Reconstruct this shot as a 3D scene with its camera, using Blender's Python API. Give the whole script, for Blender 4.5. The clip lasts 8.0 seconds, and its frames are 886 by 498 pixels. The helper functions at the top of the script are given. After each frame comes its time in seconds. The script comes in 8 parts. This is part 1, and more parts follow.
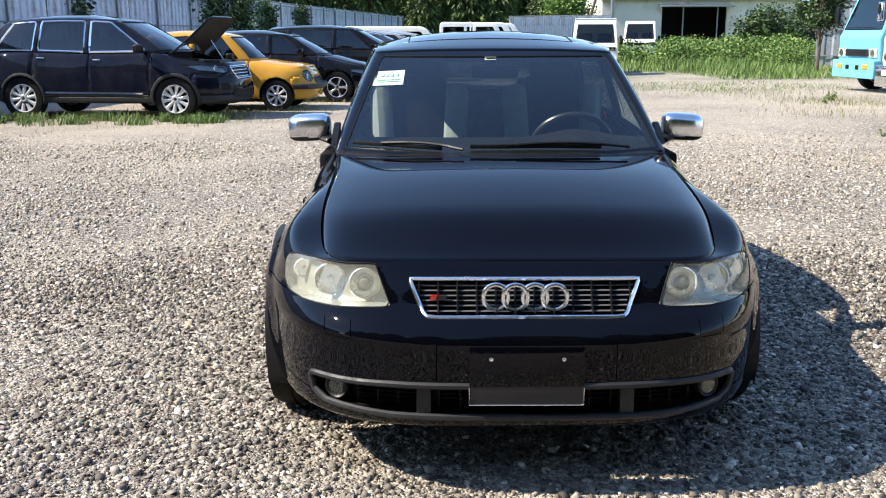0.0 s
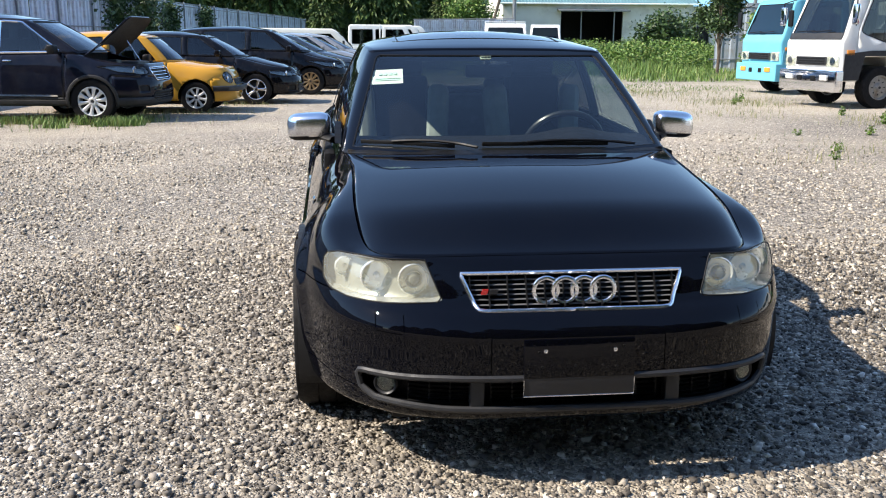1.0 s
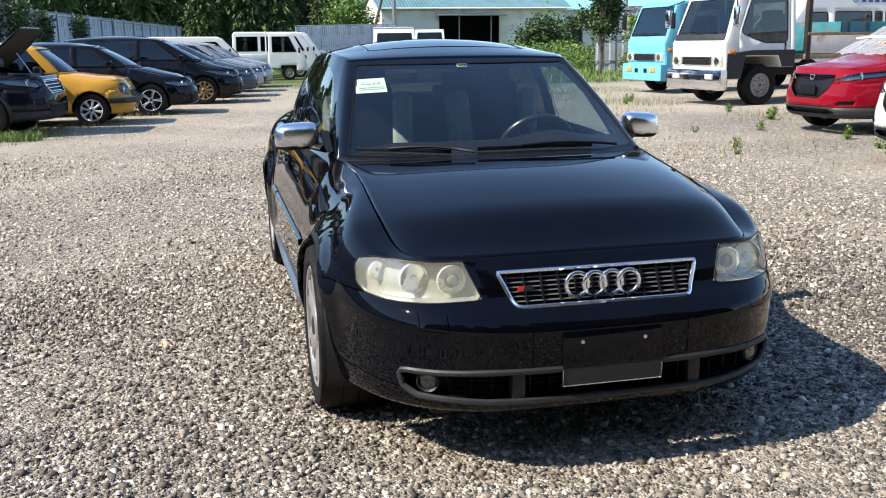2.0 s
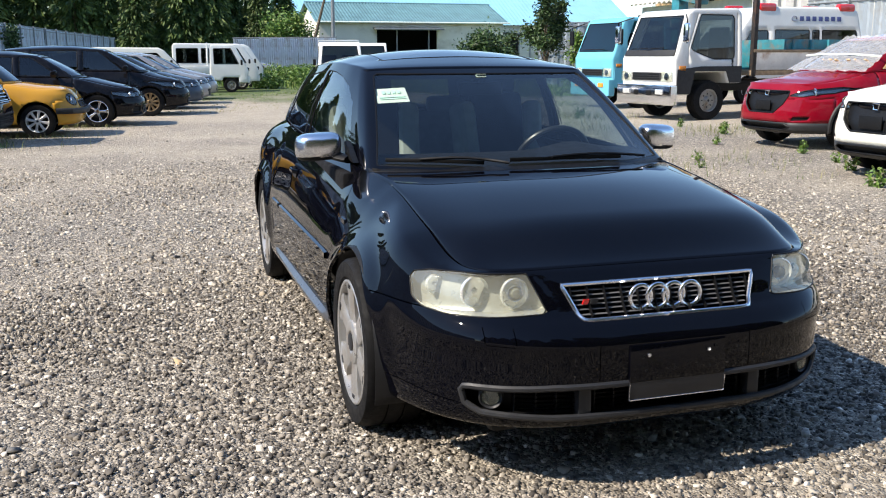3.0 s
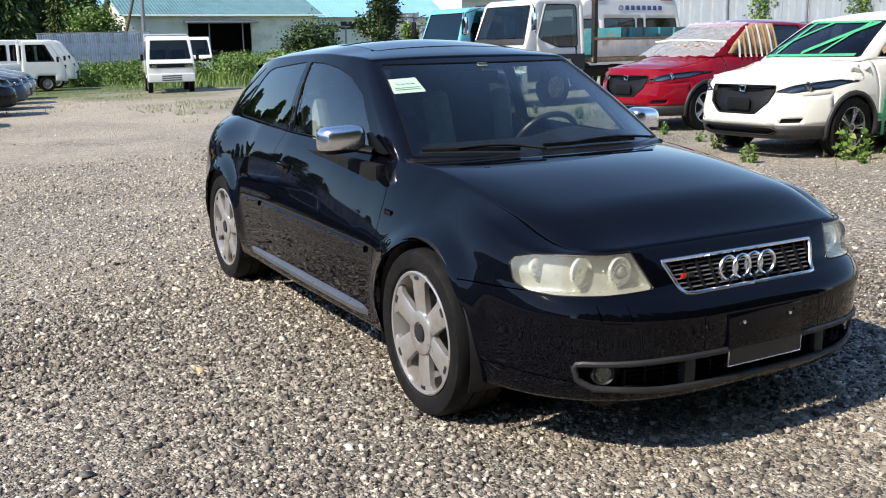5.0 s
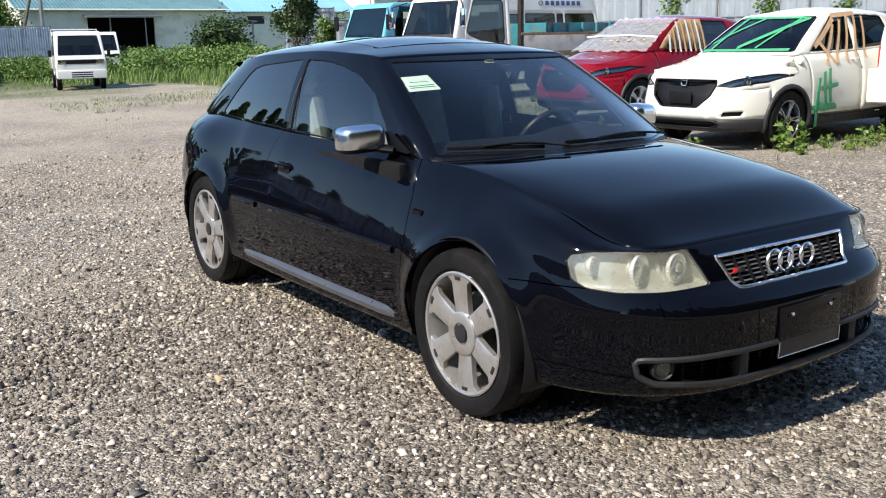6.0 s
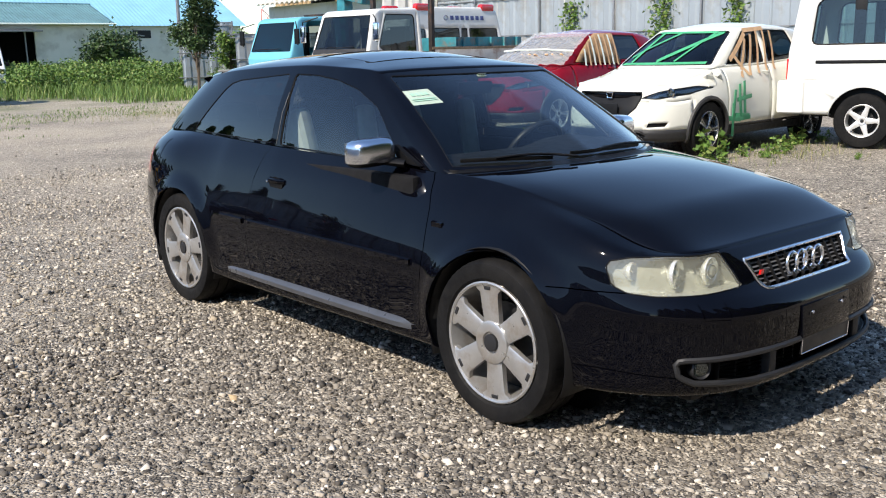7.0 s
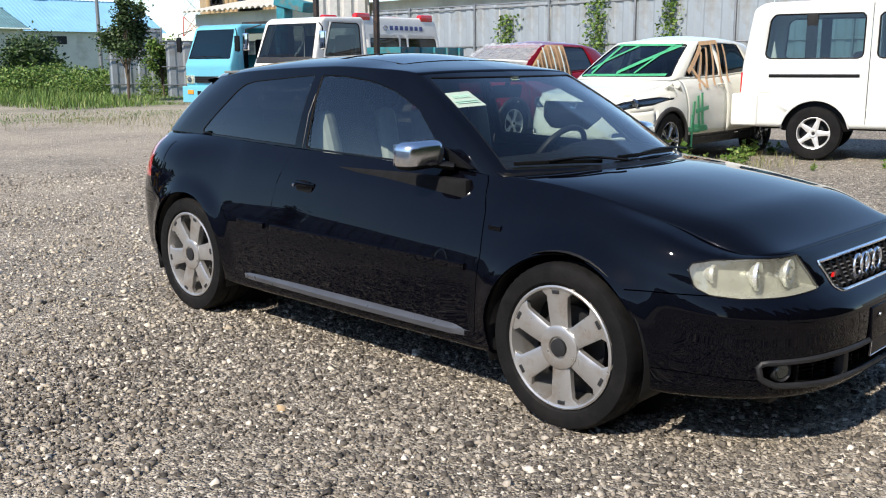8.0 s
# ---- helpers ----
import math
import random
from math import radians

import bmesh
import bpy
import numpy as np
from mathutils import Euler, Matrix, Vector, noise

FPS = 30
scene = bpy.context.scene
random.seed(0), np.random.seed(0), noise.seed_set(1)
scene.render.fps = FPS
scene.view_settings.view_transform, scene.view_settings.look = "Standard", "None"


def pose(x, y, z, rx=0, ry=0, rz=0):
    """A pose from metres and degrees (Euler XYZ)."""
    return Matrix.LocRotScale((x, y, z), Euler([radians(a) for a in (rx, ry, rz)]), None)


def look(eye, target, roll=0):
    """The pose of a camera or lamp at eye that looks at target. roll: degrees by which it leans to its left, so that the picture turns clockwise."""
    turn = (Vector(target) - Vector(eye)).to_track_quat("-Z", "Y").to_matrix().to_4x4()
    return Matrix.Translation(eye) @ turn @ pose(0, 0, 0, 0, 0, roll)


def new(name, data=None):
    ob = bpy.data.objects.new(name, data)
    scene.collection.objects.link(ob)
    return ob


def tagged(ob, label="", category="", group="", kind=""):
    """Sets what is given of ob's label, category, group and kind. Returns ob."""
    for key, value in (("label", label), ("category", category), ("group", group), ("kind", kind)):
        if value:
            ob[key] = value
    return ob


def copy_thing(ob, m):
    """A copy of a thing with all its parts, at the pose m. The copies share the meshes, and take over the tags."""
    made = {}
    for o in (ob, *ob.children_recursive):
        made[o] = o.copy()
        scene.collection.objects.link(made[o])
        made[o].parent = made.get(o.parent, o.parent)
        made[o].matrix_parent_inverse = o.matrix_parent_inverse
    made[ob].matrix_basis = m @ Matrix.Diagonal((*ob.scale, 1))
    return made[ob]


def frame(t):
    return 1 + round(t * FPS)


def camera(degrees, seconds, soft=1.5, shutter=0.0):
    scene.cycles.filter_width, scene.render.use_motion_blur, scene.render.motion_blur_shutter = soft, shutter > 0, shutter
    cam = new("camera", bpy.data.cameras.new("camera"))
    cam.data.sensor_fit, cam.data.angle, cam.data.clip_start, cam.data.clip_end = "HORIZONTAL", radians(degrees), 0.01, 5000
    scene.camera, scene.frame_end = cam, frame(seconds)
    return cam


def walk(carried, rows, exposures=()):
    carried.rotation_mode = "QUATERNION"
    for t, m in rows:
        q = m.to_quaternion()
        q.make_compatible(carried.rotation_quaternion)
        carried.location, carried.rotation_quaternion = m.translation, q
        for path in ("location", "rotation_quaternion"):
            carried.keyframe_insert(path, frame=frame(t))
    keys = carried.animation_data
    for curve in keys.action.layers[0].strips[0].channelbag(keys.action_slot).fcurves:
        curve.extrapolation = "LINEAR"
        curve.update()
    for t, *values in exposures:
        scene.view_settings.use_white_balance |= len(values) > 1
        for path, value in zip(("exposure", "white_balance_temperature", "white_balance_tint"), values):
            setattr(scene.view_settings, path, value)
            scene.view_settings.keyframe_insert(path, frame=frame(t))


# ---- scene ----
cam = camera(50.3, 8.0, soft=1.1)
PATH = [
    (0, (-0.253, -3.435, 1.359), (-0.245, -1.485, 0.916), -0.1),
    (0.5, (-0.477, -3.514, 1.362), (-0.349, -1.568, 0.919), -0.1),
    (1, (-0.695, -3.44, 1.342), (-0.48, -1.5, 0.905), 0.2),
    (1.5, (-0.925, -3.423, 1.337), (-0.586, -1.501, 0.899), 0.1),
    (2, (-1.179, -3.479, 1.361), (-0.722, -1.58, 0.933), -0.7),
    (2.2, (-1.242, -3.444, 1.344), (-0.761, -1.547, 0.931), -0.6),
    (3.3, (-1.692, -3.273, 1.343), (-1.046, -1.423, 0.94), 0.0),
    (3.5, (-1.8, -3.262, 1.351), (-1.115, -1.427, 0.943), 0.0),
    (4, (-1.991, -3.191, 1.34), (-1.217, -1.394, 0.922), -0.6),
    (4.5, (-2.174, -3.066, 1.346), (-1.32, -1.307, 0.926), -0.4),
    (4.7, (-2.242, -3.022, 1.334), (-1.352, -1.281, 0.915), -0.6),
    (5.8, (-2.718, -2.768, 1.363), (-1.653, -1.131, 0.931), -1.4),
    (6, (-2.759, -2.686, 1.359), (-1.658, -1.074, 0.925), -1.1),
    (6.5, (-2.975, -2.548, 1.351), (-1.777, -1.005, 0.923), -0.8),
    (7, (-3.174, -2.419, 1.368), (-1.892, -0.94, 0.958), -1.2),
    (7.5, (-3.302, -2.188, 1.346), (-1.963, -0.754, 0.958), -0.5),
    (8, (-3.512, -2.001, 1.33), (-2.105, -0.634, 0.942), -0.3),
]
walk(cam, [(t, look(eye, target, roll)) for t, eye, target, roll in PATH],
     exposures=[(0.0, 1.17), (0.6, 1.06), (1.5, 0.99), (3.5, 0.76), (6.0, 0.68), (7.0, 0.60), (8.0, 0.50)])

# ---- world and sun ----
SUN_DIR = Vector((-1.0, -0.12, 0.98)).normalized()
world = bpy.data.worlds.new("sky")
scene.world = world
world.use_nodes = True
wn = world.node_tree.nodes
sky = wn.new("ShaderNodeTexSky")
sky.sky_type, sky.sun_disc = "NISHITA", False
sky.sun_elevation = math.asin(SUN_DIR.z)
sky.sun_rotation = math.atan2(SUN_DIR.x, SUN_DIR.y)
sky.air_density, sky.dust_density, sky.ozone_density = 1.0, 0.15, 3.5
world.node_tree.links.new(sky.outputs[0], wn["Background"].inputs[0])
wn["Background"].inputs[1].default_value = 0.145
sun = new("sun", bpy.data.lights.new("sun", "SUN"))
sun.data.energy, sun.data.angle, sun.data.color = 4.4, radians(0.53), (1.0, 0.90, 0.775)
sun.matrix_world = look(SUN_DIR * 50, (0, 0, 0))


# ---- materials ----
from mathutils.kdtree import KDTree


def nodes_of(name):
    m = bpy.data.materials.new(name)
    m.use_nodes = True
    nt = m.node_tree
    return m, nt, nt.nodes["Principled BSDF"]


def ramp(nt, source, stops):
    r = nt.nodes.new("ShaderNodeValToRGB")
    while len(r.color_ramp.elements) < len(stops):
        r.color_ramp.elements.new(0.5)
    for e, (p, c) in zip(r.color_ramp.elements, stops):
        e.position, e.color = p, (*c, 1)
    nt.links.new(source, r.inputs[0])
    return r.outputs[0]


def noise_of(nt, scale, detail=4.0, rough=0.55, coords="Object", stretch=(1, 1, 1)):
    tc = nt.nodes.new("ShaderNodeTexCoord")
    mp = nt.nodes.new("ShaderNodeMapping")
    mp.inputs["Scale"].default_value = stretch
    n = nt.nodes.new("ShaderNodeTexNoise")
    n.inputs["Scale"].default_value, n.inputs["Detail"].default_value, n.inputs["Roughness"].default_value = scale, detail, rough
    nt.links.new(tc.outputs[coords], mp.inputs[0])
    nt.links.new(mp.outputs[0], n.inputs["Vector"])
    return n.outputs["Fac"]


def bump_on(nt, bsdf, height, strength, distance=0.01):
    b = nt.nodes.new("ShaderNodeBump")
    b.inputs["Strength"].default_value, b.inputs["Distance"].default_value = strength, distance
    nt.links.new(height, b.inputs["Height"])
    nt.links.new(b.outputs[0], bsdf.inputs["Normal"])
    return b


def surface(name, colour, rough=0.5, metal=0.0, vary=0.15, scale=6.0, grain=0.0, grain_scale=80.0, coat=0.0, dirt=None, dirt_scale=2.0, spec=0.5):
    """A procedural surface: colour varied at two scales, rough varied, fine relief."""
    m, nt, b = nodes_of(name)
    lo, hi = [c * (1 - vary) for c in colour], [min(1, c * (1 + vary)) for c in colour]
    col = ramp(nt, noise_of(nt, scale, 6), [(0.3, lo), (0.7, hi)])
    if dirt:
        mix = nt.nodes.new("ShaderNodeMix")
        mix.data_type = "RGBA"
        mask = ramp(nt, noise_of(nt, dirt_scale, 8, 0.65), [(0.5, (0, 0, 0)), (0.72, (1, 1, 1))])
        nt.links.new(mask, mix.inputs[0])
        nt.links.new(col, mix.inputs[6])
        mix.inputs[7].default_value = (*dirt, 1)
        col = mix.outputs[2]
    nt.links.new(col, b.inputs["Base Color"])
    rr = ramp(nt, noise_of(nt, scale * 3, 5), [(0.3, [rough * 0.8] * 3), (0.75, [min(1, rough * 1.25)] * 3)])
    nt.links.new(rr, b.inputs["Roughness"])
    b.inputs["Metallic"].default_value, b.inputs["Specular IOR Level"].default_value = metal, spec
    b.inputs["Coat Weight"].default_value = coat
    b.inputs["Coat Roughness"].default_value = 0.03
    if grain:
        bump_on(nt, b, noise_of(nt, grain_scale, 5), grain)
    return m


def paint(name, colour, rough=0.35, dust=0.25, metal=0.0):
    """Car paint under clear lacquer, with a thin uneven film of dust."""
    m, nt, b = nodes_of(name)
    mix = nt.nodes.new("ShaderNodeMix")
    mix.data_type = "RGBA"
    film = ramp(nt, noise_of(nt, 3.0, 9, 0.7), [(0.42, (0, 0, 0)), (0.85, (dust, dust, dust))])
    nt.links.new(film, mix.inputs[0])
    mix.inputs[6].default_value, mix.inputs[7].default_value = (*colour, 1), (0.32, 0.29, 0.24, 1)
    nt.links.new(mix.outputs[2], b.inputs["Base Color"])
    b.inputs["Roughness"].default_value, b.inputs["Metallic"].default_value = rough, metal
    b.inputs["Coat Weight"].default_value, b.inputs["Specular IOR Level"].default_value = 1.0, 0.0
    b.inputs["Coat IOR"].default_value = 1.33
    cr = ramp(nt, noise_of(nt, 9.0, 8, 0.7), [(0.3, (0.012,) * 3), (0.8, (0.045,) * 3)])
    nt.links.new(cr, b.inputs["Coat Roughness"])
    return m


def pane(name, tint, gloss=1.0, base=0.065):
    """Thin glass: a tinted pane with mirror gloss that grows towards grazing."""
    m, nt, b = nodes_of(name)
    nt.nodes.remove(b)
    out = nt.nodes["Material Output"]
    t, g, f, mix = (nt.nodes.new("ShaderNode" + k) for k in ("BsdfTransparent", "BsdfGlossy", "LayerWeight", "MixShader"))
    p5, add = nt.nodes.new("ShaderNodeMath"), nt.nodes.new("ShaderNodeMath")
    p5.operation, add.operation = "POWER", "MULTIPLY_ADD"
    p5.inputs[1].default_value, add.inputs[1].default_value, add.inputs[2].default_value = 4.0, 0.92 - base, base
    t.inputs[0].default_value = (*tint, 1)
    g.inputs["Roughness"].default_value = 0.012
    g.inputs[0].default_value = (gloss, gloss, gloss, 1)
    f.inputs[0].default_value = 0.5
    nt.links.new(f.outputs["Facing"], p5.inputs[0])
    nt.links.new(p5.outputs[0], add.inputs[0])
    nt.links.new(add.outputs[0], mix.inputs[0])
    nt.links.new(t.outputs[0], mix.inputs[1])
    nt.links.new(g.outputs[0], mix.inputs[2])
    nt.links.new(mix.outputs[0], out.inputs[0])
    return m


BLACK = paint("black_lacquer", (0.0014, 0.0016, 0.0034), 0.4, 0.004)
GLASS = pane("windscreen_glass", (0.60, 0.69, 0.66), 1.0, 0.055)
TINTED = pane("tinted_glass", (0.10, 0.11, 0.12))
SIDEGLASS = pane("side_glass", (0.62, 0.70, 0.68), 1.0, 0.085)
LENS = pane("lamp_lens", (0.93, 0.94, 0.88), 1.0, 0.09)


def hazed(name, tint, haze, share):
    """Yellowed plastic: a clear pane clouded by a thin matt skin."""
    m = pane(name, tint, 1.0, 0.07)
    nt = m.node_tree
    out = nt.nodes["Material Output"]
    clear = out.inputs[0].links[0].from_socket
    d, mix = nt.nodes.new("ShaderNodeBsdfDiffuse"), nt.nodes.new("ShaderNodeMixShader")
    d.inputs[0].default_value = (*haze, 1)
    cloud = ramp(nt, noise_of(nt, 14, 5), [(0.3, (share * 0.75,) * 3), (0.7, (share * 1.2,) * 3)])
    nt.links.new(cloud, mix.inputs[0])
    nt.links.new(clear, mix.inputs[1])
    nt.links.new(d.outputs[0], mix.inputs[2])
    nt.links.new(mix.outputs[0], out.inputs[0])
    return m


HAZYLENS = hazed("yellowed_lens", (0.90, 0.91, 0.83), (0.62, 0.62, 0.53), 0.18)
RUBBER = surface("black_rubber", (0.003, 0.003, 0.0032), 0.55, vary=0.3, scale=20, spec=0.25)
TYRE = surface("tyre_rubber", (0.007, 0.007, 0.0075), 0.7, spec=0.18, vary=0.25, scale=14, grain=0.15, grain_scale=120, dirt=(0.014, 0.013, 0.012), dirt_scale=7)
PLASTIC = surface("grey_plastic", (0.015, 0.0155, 0.0175), 0.55, vary=0.15, scale=10, grain=0.08, grain_scale=300)
DARK = surface("dark_plastic", (0.0045, 0.0045, 0.005), 0.5, vary=0.2, scale=12, spec=0.28)
CHROME = surface("chrome", (0.82, 0.83, 0.86), 0.07, 1.0, vary=0.03, scale=4)
SATIN = surface("satin_aluminium", (0.80, 0.81, 0.84), 0.22, 1.0, vary=0.04, scale=5)
ALLOY = surface("wheel_alloy", (0.50, 0.495, 0.485), 0.34, 0.7, vary=0.08, scale=12, dirt=(0.36, 0.30, 0.24), dirt_scale=9)
REFLECTOR = surface("lamp_reflector", (0.92, 0.93, 0.90), 0.25, 0.6, vary=0.06, scale=8)
HAZE = surface("lamp_yellowed", (0.36, 0.37, 0.335), 0.3, 0.35, vary=0.12, scale=9)
AMBER = surface("amber_lens", (0.85, 0.30, 0.04), 0.2, vary=0.1)
REDLENS = surface("red_lens", (0.55, 0.012, 0.012), 0.15, vary=0.1, coat=1)
CABIN = surface("cabin_black", (0.010, 0.010, 0.011), 0.8, vary=0.3, scale=9, grain=0.1, grain_scale=200, spec=0.15)
SEATGREY = surface("seat_grey", (0.34, 0.37, 0.34), 0.75, vary=0.12, scale=14, grain=0.1, grain_scale=250)
PAPER = surface("paper", (0.78, 0.84, 0.76), 0.8, vary=0.04, scale=10)
INK = surface("ink_green", (0.34, 0.60, 0.46), 0.8, vary=0.2)
BODYPLATE = surface("anthracite_plate", (0.012, 0.0125, 0.015), 0.45, vary=0.1)


# ---- mesh helpers ----
def link_mesh(name, bm, material, smooth=True, angle=35):
    me = bpy.data.meshes.new(name)
    bm.to_mesh(me)
    bm.free()
    for mt in material if isinstance(material, (list, tuple)) else [material]:
        me.materials.append(mt)
    if smooth:
        me.polygons.foreach_set("use_smooth", [True] * len(me.polygons))
        me.set_sharp_from_angle(angle=radians(angle))
    return me


def normals_of(bm):
    """The smooth normals of a whole skin, kept for the panels that are cut from it."""
    tree = KDTree(len(bm.verts))
    for i, v in enumerate(bm.verts):
        tree.insert(v.co, i)
    tree.balance()
    return tree, [v.normal.copy() for v in bm.verts]


def flange(bm, depth):
    """Folds every border of a panel inwards, so that its edge has depth. Returns how many corners were there before."""
    n = len(bm.verts)
    made = []
    for e in [e for e in bm.edges if len(e.link_faces) == 1]:
        a, b = e.verts
        f = e.link_faces[0]
        lo = list(f.loops)
        for l in lo:
            if l.vert in (a, b) and l.link_loop_next.vert in (a, b) and l.edge is e:
                a, b = l.vert, l.link_loop_next.vert
        made.append((a.co.copy(), b.co.copy(), b.co - b.normal * depth, a.co - a.normal * depth))
    for q in made:
        bm.faces.new([bm.verts.new(p) for p in reversed(q)])
    bm.verts.index_update()
    return n


def panel(name, bm, material, parent, keep, label="", depth=0.012):
    """A body panel: the lacquer flows on over the cuts, the edges fold in."""
    bm.normal_update()
    n = flange(bm, depth)
    bm.normal_update()
    tree, normals = keep
    out = []
    for i, v in enumerate(bm.verts):
        if i >= n:
            out.append(v.normal.copy())
            continue
        near = tree.find_n(v.co, 4)
        w = [1 / (d + 1e-5) for _, _, d in near]
        q = sum((normals[k] * x for (_, k, _), x in zip(near, w)), Vector())
        out.append(q.normalized() if q.length > 0 else v.normal.copy())
    me = link_mesh(name, bm, material)
    me.normals_split_custom_set_from_vertices([tuple(v) for v in out])
    ob = new(name, me)
    ob.parent = parent
    return tagged(ob, label) if label else ob


def part(name, bm, material, parent, label="", smooth=True, angle=35, thick=0.0):
    ob = new(name, link_mesh(name, bm, material, smooth, angle))
    ob.parent = parent
    if label:
        tagged(ob, label)
    if thick:
        md = ob.modifiers.new("thickness", "SOLIDIFY")
        md.thickness, md.offset = thick, -1
    return ob


def thing(name, m, label, category, group="", kind=""):
    ob = new(name)
    ob.empty_display_size = 0.1
    ob.matrix_world = m
    return tagged(ob, label, category, group, kind)


def block(size, at=(0, 0, 0), bevel=0.0, segments=2, turn=(0, 0, 0), bm=None):
    """A rounded block, added to bm."""
    b = bmesh.new()
    bmesh.ops.create_cube(b, size=1)
    bmesh.ops.scale(b, vec=size, verts=b.verts)
    if bevel:
        bmesh.ops.bevel(b, geom=b.edges[:], offset=bevel, segments=segments, affect="EDGES", profile=0.6)
    bmesh.ops.transform(b, matrix=pose(*at, *turn), verts=b.verts)
    return join(bm, b)


def join(bm, b):
    if bm is None:
        return b
    me = bpy.data.meshes.new("tmp")
    b.to_mesh(me)
    b.free()
    bm.from_mesh(me)
    bpy.data.meshes.remove(me)
    return bm


def lathe(profile, segments=32, axis="x", at=(0, 0, 0), bm=None, closed=False):
    """Turns (along the axis, radius) pairs round an axis through at."""
    b = bmesh.new()
    rings = []
    for a, r in profile:
        ring = []
        for k in range(segments):
            c, s = math.cos(2 * math.pi * k / segments) * r, math.sin(2 * math.pi * k / segments) * r
            p = {"x": (a, c, s), "y": (s, a, c), "z": (c, s, a)}[axis]
            ring.append(b.verts.new((p[0] + at[0], p[1] + at[1], p[2] + at[2])))
        rings.append(ring)
    pairs = list(zip(rings, rings[1:])) + ([(rings[-1], rings[0])] if closed else [])
    for r0, r1 in pairs:
        for k in range(segments):
            b.faces.new((r0[k], r0[(k + 1) % segments], r1[(k + 1) % segments], r1[k]))
    if not closed:
        for r, (a, rad) in ((rings[0], profile[0]), (rings[-1], profile[-1])):
            if rad > 1e-4:
                b.faces.new(r)
    bmesh.ops.recalc_face_normals(b, faces=b.faces[:])
    return join(bm, b)


def tube(points, radius, sides=8, closed=False, bm=None, flat=None):
    """A round bar along points; flat: (u, v) half sizes of an oval bar."""
    b = bmesh.new()
    pts = [Vector(p) for p in points]
    n = len(pts)
    rings, up = [], None
    for i, p in enumerate(pts):
        if closed:
            d = pts[(i + 1) % n] - pts[i - 1]
        else:
            d = pts[min(i + 1, n - 1)] - pts[max(i - 1, 0)]
        d.normalize()
        if up is None:
            up = Vector((0, 0, 1)) if abs(d.z) < 0.9 else Vector((0, 1, 0))
        side = d.cross(up).normalized()
        up = side.cross(d).normalized()
        ru, rv = flat if flat else (radius, radius)
        rings.append([b.verts.new(p + side * (ru * math.cos(2 * math.pi * k / sides)) + up * (rv * math.sin(2 * math.pi * k / sides))) for k in range(sides)])
    for i in range(n if closed else n - 1):
        r0, r1 = rings[i], rings[(i + 1) % n]
        for k in range(sides):
            b.faces.new((r0[k], r0[(k + 1) % sides], r1[(k + 1) % sides], r1[k]))
    if not closed:
        b.faces.new(rings[0][::-1])
        b.faces.new(rings[-1])
    bmesh.ops.recalc_face_normals(b, faces=b.faces[:])
    return join(bm, b)


def sheet(rows, bm=None, flip=False):
    """A grid of points (rows of equal length) as quads."""
    b = bmesh.new() if bm is None else bm
    vs = [[b.verts.new(p) for p in row] for row in rows]
    for r0, r1 in zip(vs, vs[1:]):
        for k in range(len(r0) - 1):
            q = (r0[k], r0[k + 1], r1[k + 1], r1[k])
            b.faces.new(q[::-1] if flip else q)
    return b


def prism(poly, depth, axis="y", at=0.0, bm=None, bevel=0.0):
    """A flat polygon, given in the two other axes, drawn out by depth along an axis."""
    b = bmesh.new()
    put = {"x": lambda a, c, d: (d, a, c), "y": lambda a, c, d: (a, d, c), "z": lambda a, c, d: (a, c, d)}[axis]
    lo = [b.verts.new(put(a, c, at)) for a, c in poly]
    hi = [b.verts.new(put(a, c, at + depth)) for a, c in poly]
    b.faces.new(lo)
    b.faces.new(hi[::-1])
    for k in range(len(poly)):
        j = (k + 1) % len(poly)
        b.faces.new((lo[k], hi[k], hi[j], lo[j]))
    bmesh.ops.recalc_face_normals(b, faces=b.faces[:])
    if bevel:
        bmesh.ops.bevel(b, geom=b.edges[:], offset=bevel, segments=2, affect="EDGES")
    return join(bm, b)


def hermite(keys, t):
    """A smooth curve through keys [(t, value or tuple), ...]."""
    ts = [k[0] for k in keys]
    vs = [np.array(k[1], float) for k in keys]
    i = min(max(int(np.searchsorted(ts, t)) - 1, 0), len(ts) - 2)
    h = ts[i + 1] - ts[i]
    u = min(max((t - ts[i]) / h, 0), 1)

    def slope(j):
        if j == 0:
            return (vs[1] - vs[0]) / (ts[1] - ts[0])
        if j == len(ts) - 1:
            return (vs[-1] - vs[-2]) / (ts[-1] - ts[-2])
        return (vs[j + 1] - vs[j - 1]) / (ts[j + 1] - ts[j - 1])

    m0, m1 = slope(i) * h, slope(i + 1) * h
    return (2 * u**3 - 3 * u**2 + 1) * vs[i] + (u**3 - 2 * u**2 + u) * m0 + (3 * u**2 - 2 * u**3) * vs[i + 1] + (u**3 - u**2) * m1


def ease(a):
    a = min(max(a, 0.0), 1.0)
    return a * a * (3 - 2 * a)


def even(points, n):
    """n points at equal steps along a polyline."""
    p = np.array(points, float)
    d = np.r_[0, np.cumsum(np.linalg.norm(np.diff(p, axis=0), axis=1))]
    return np.stack([np.interp(np.linspace(0, d[-1], n), d, p[:, k]) for k in range(p.shape[1])], 1)


def inside(poly, a, c):
    hit = False
    for k in range(len(poly)):
        (x0, y0), (x1, y1) = poly[k], poly[k - 1]
        if (y0 > c) != (y1 > c) and a < (x1 - x0) * (c - y0) / (y1 - y0) + x0:
            hit = not hit
    return hit


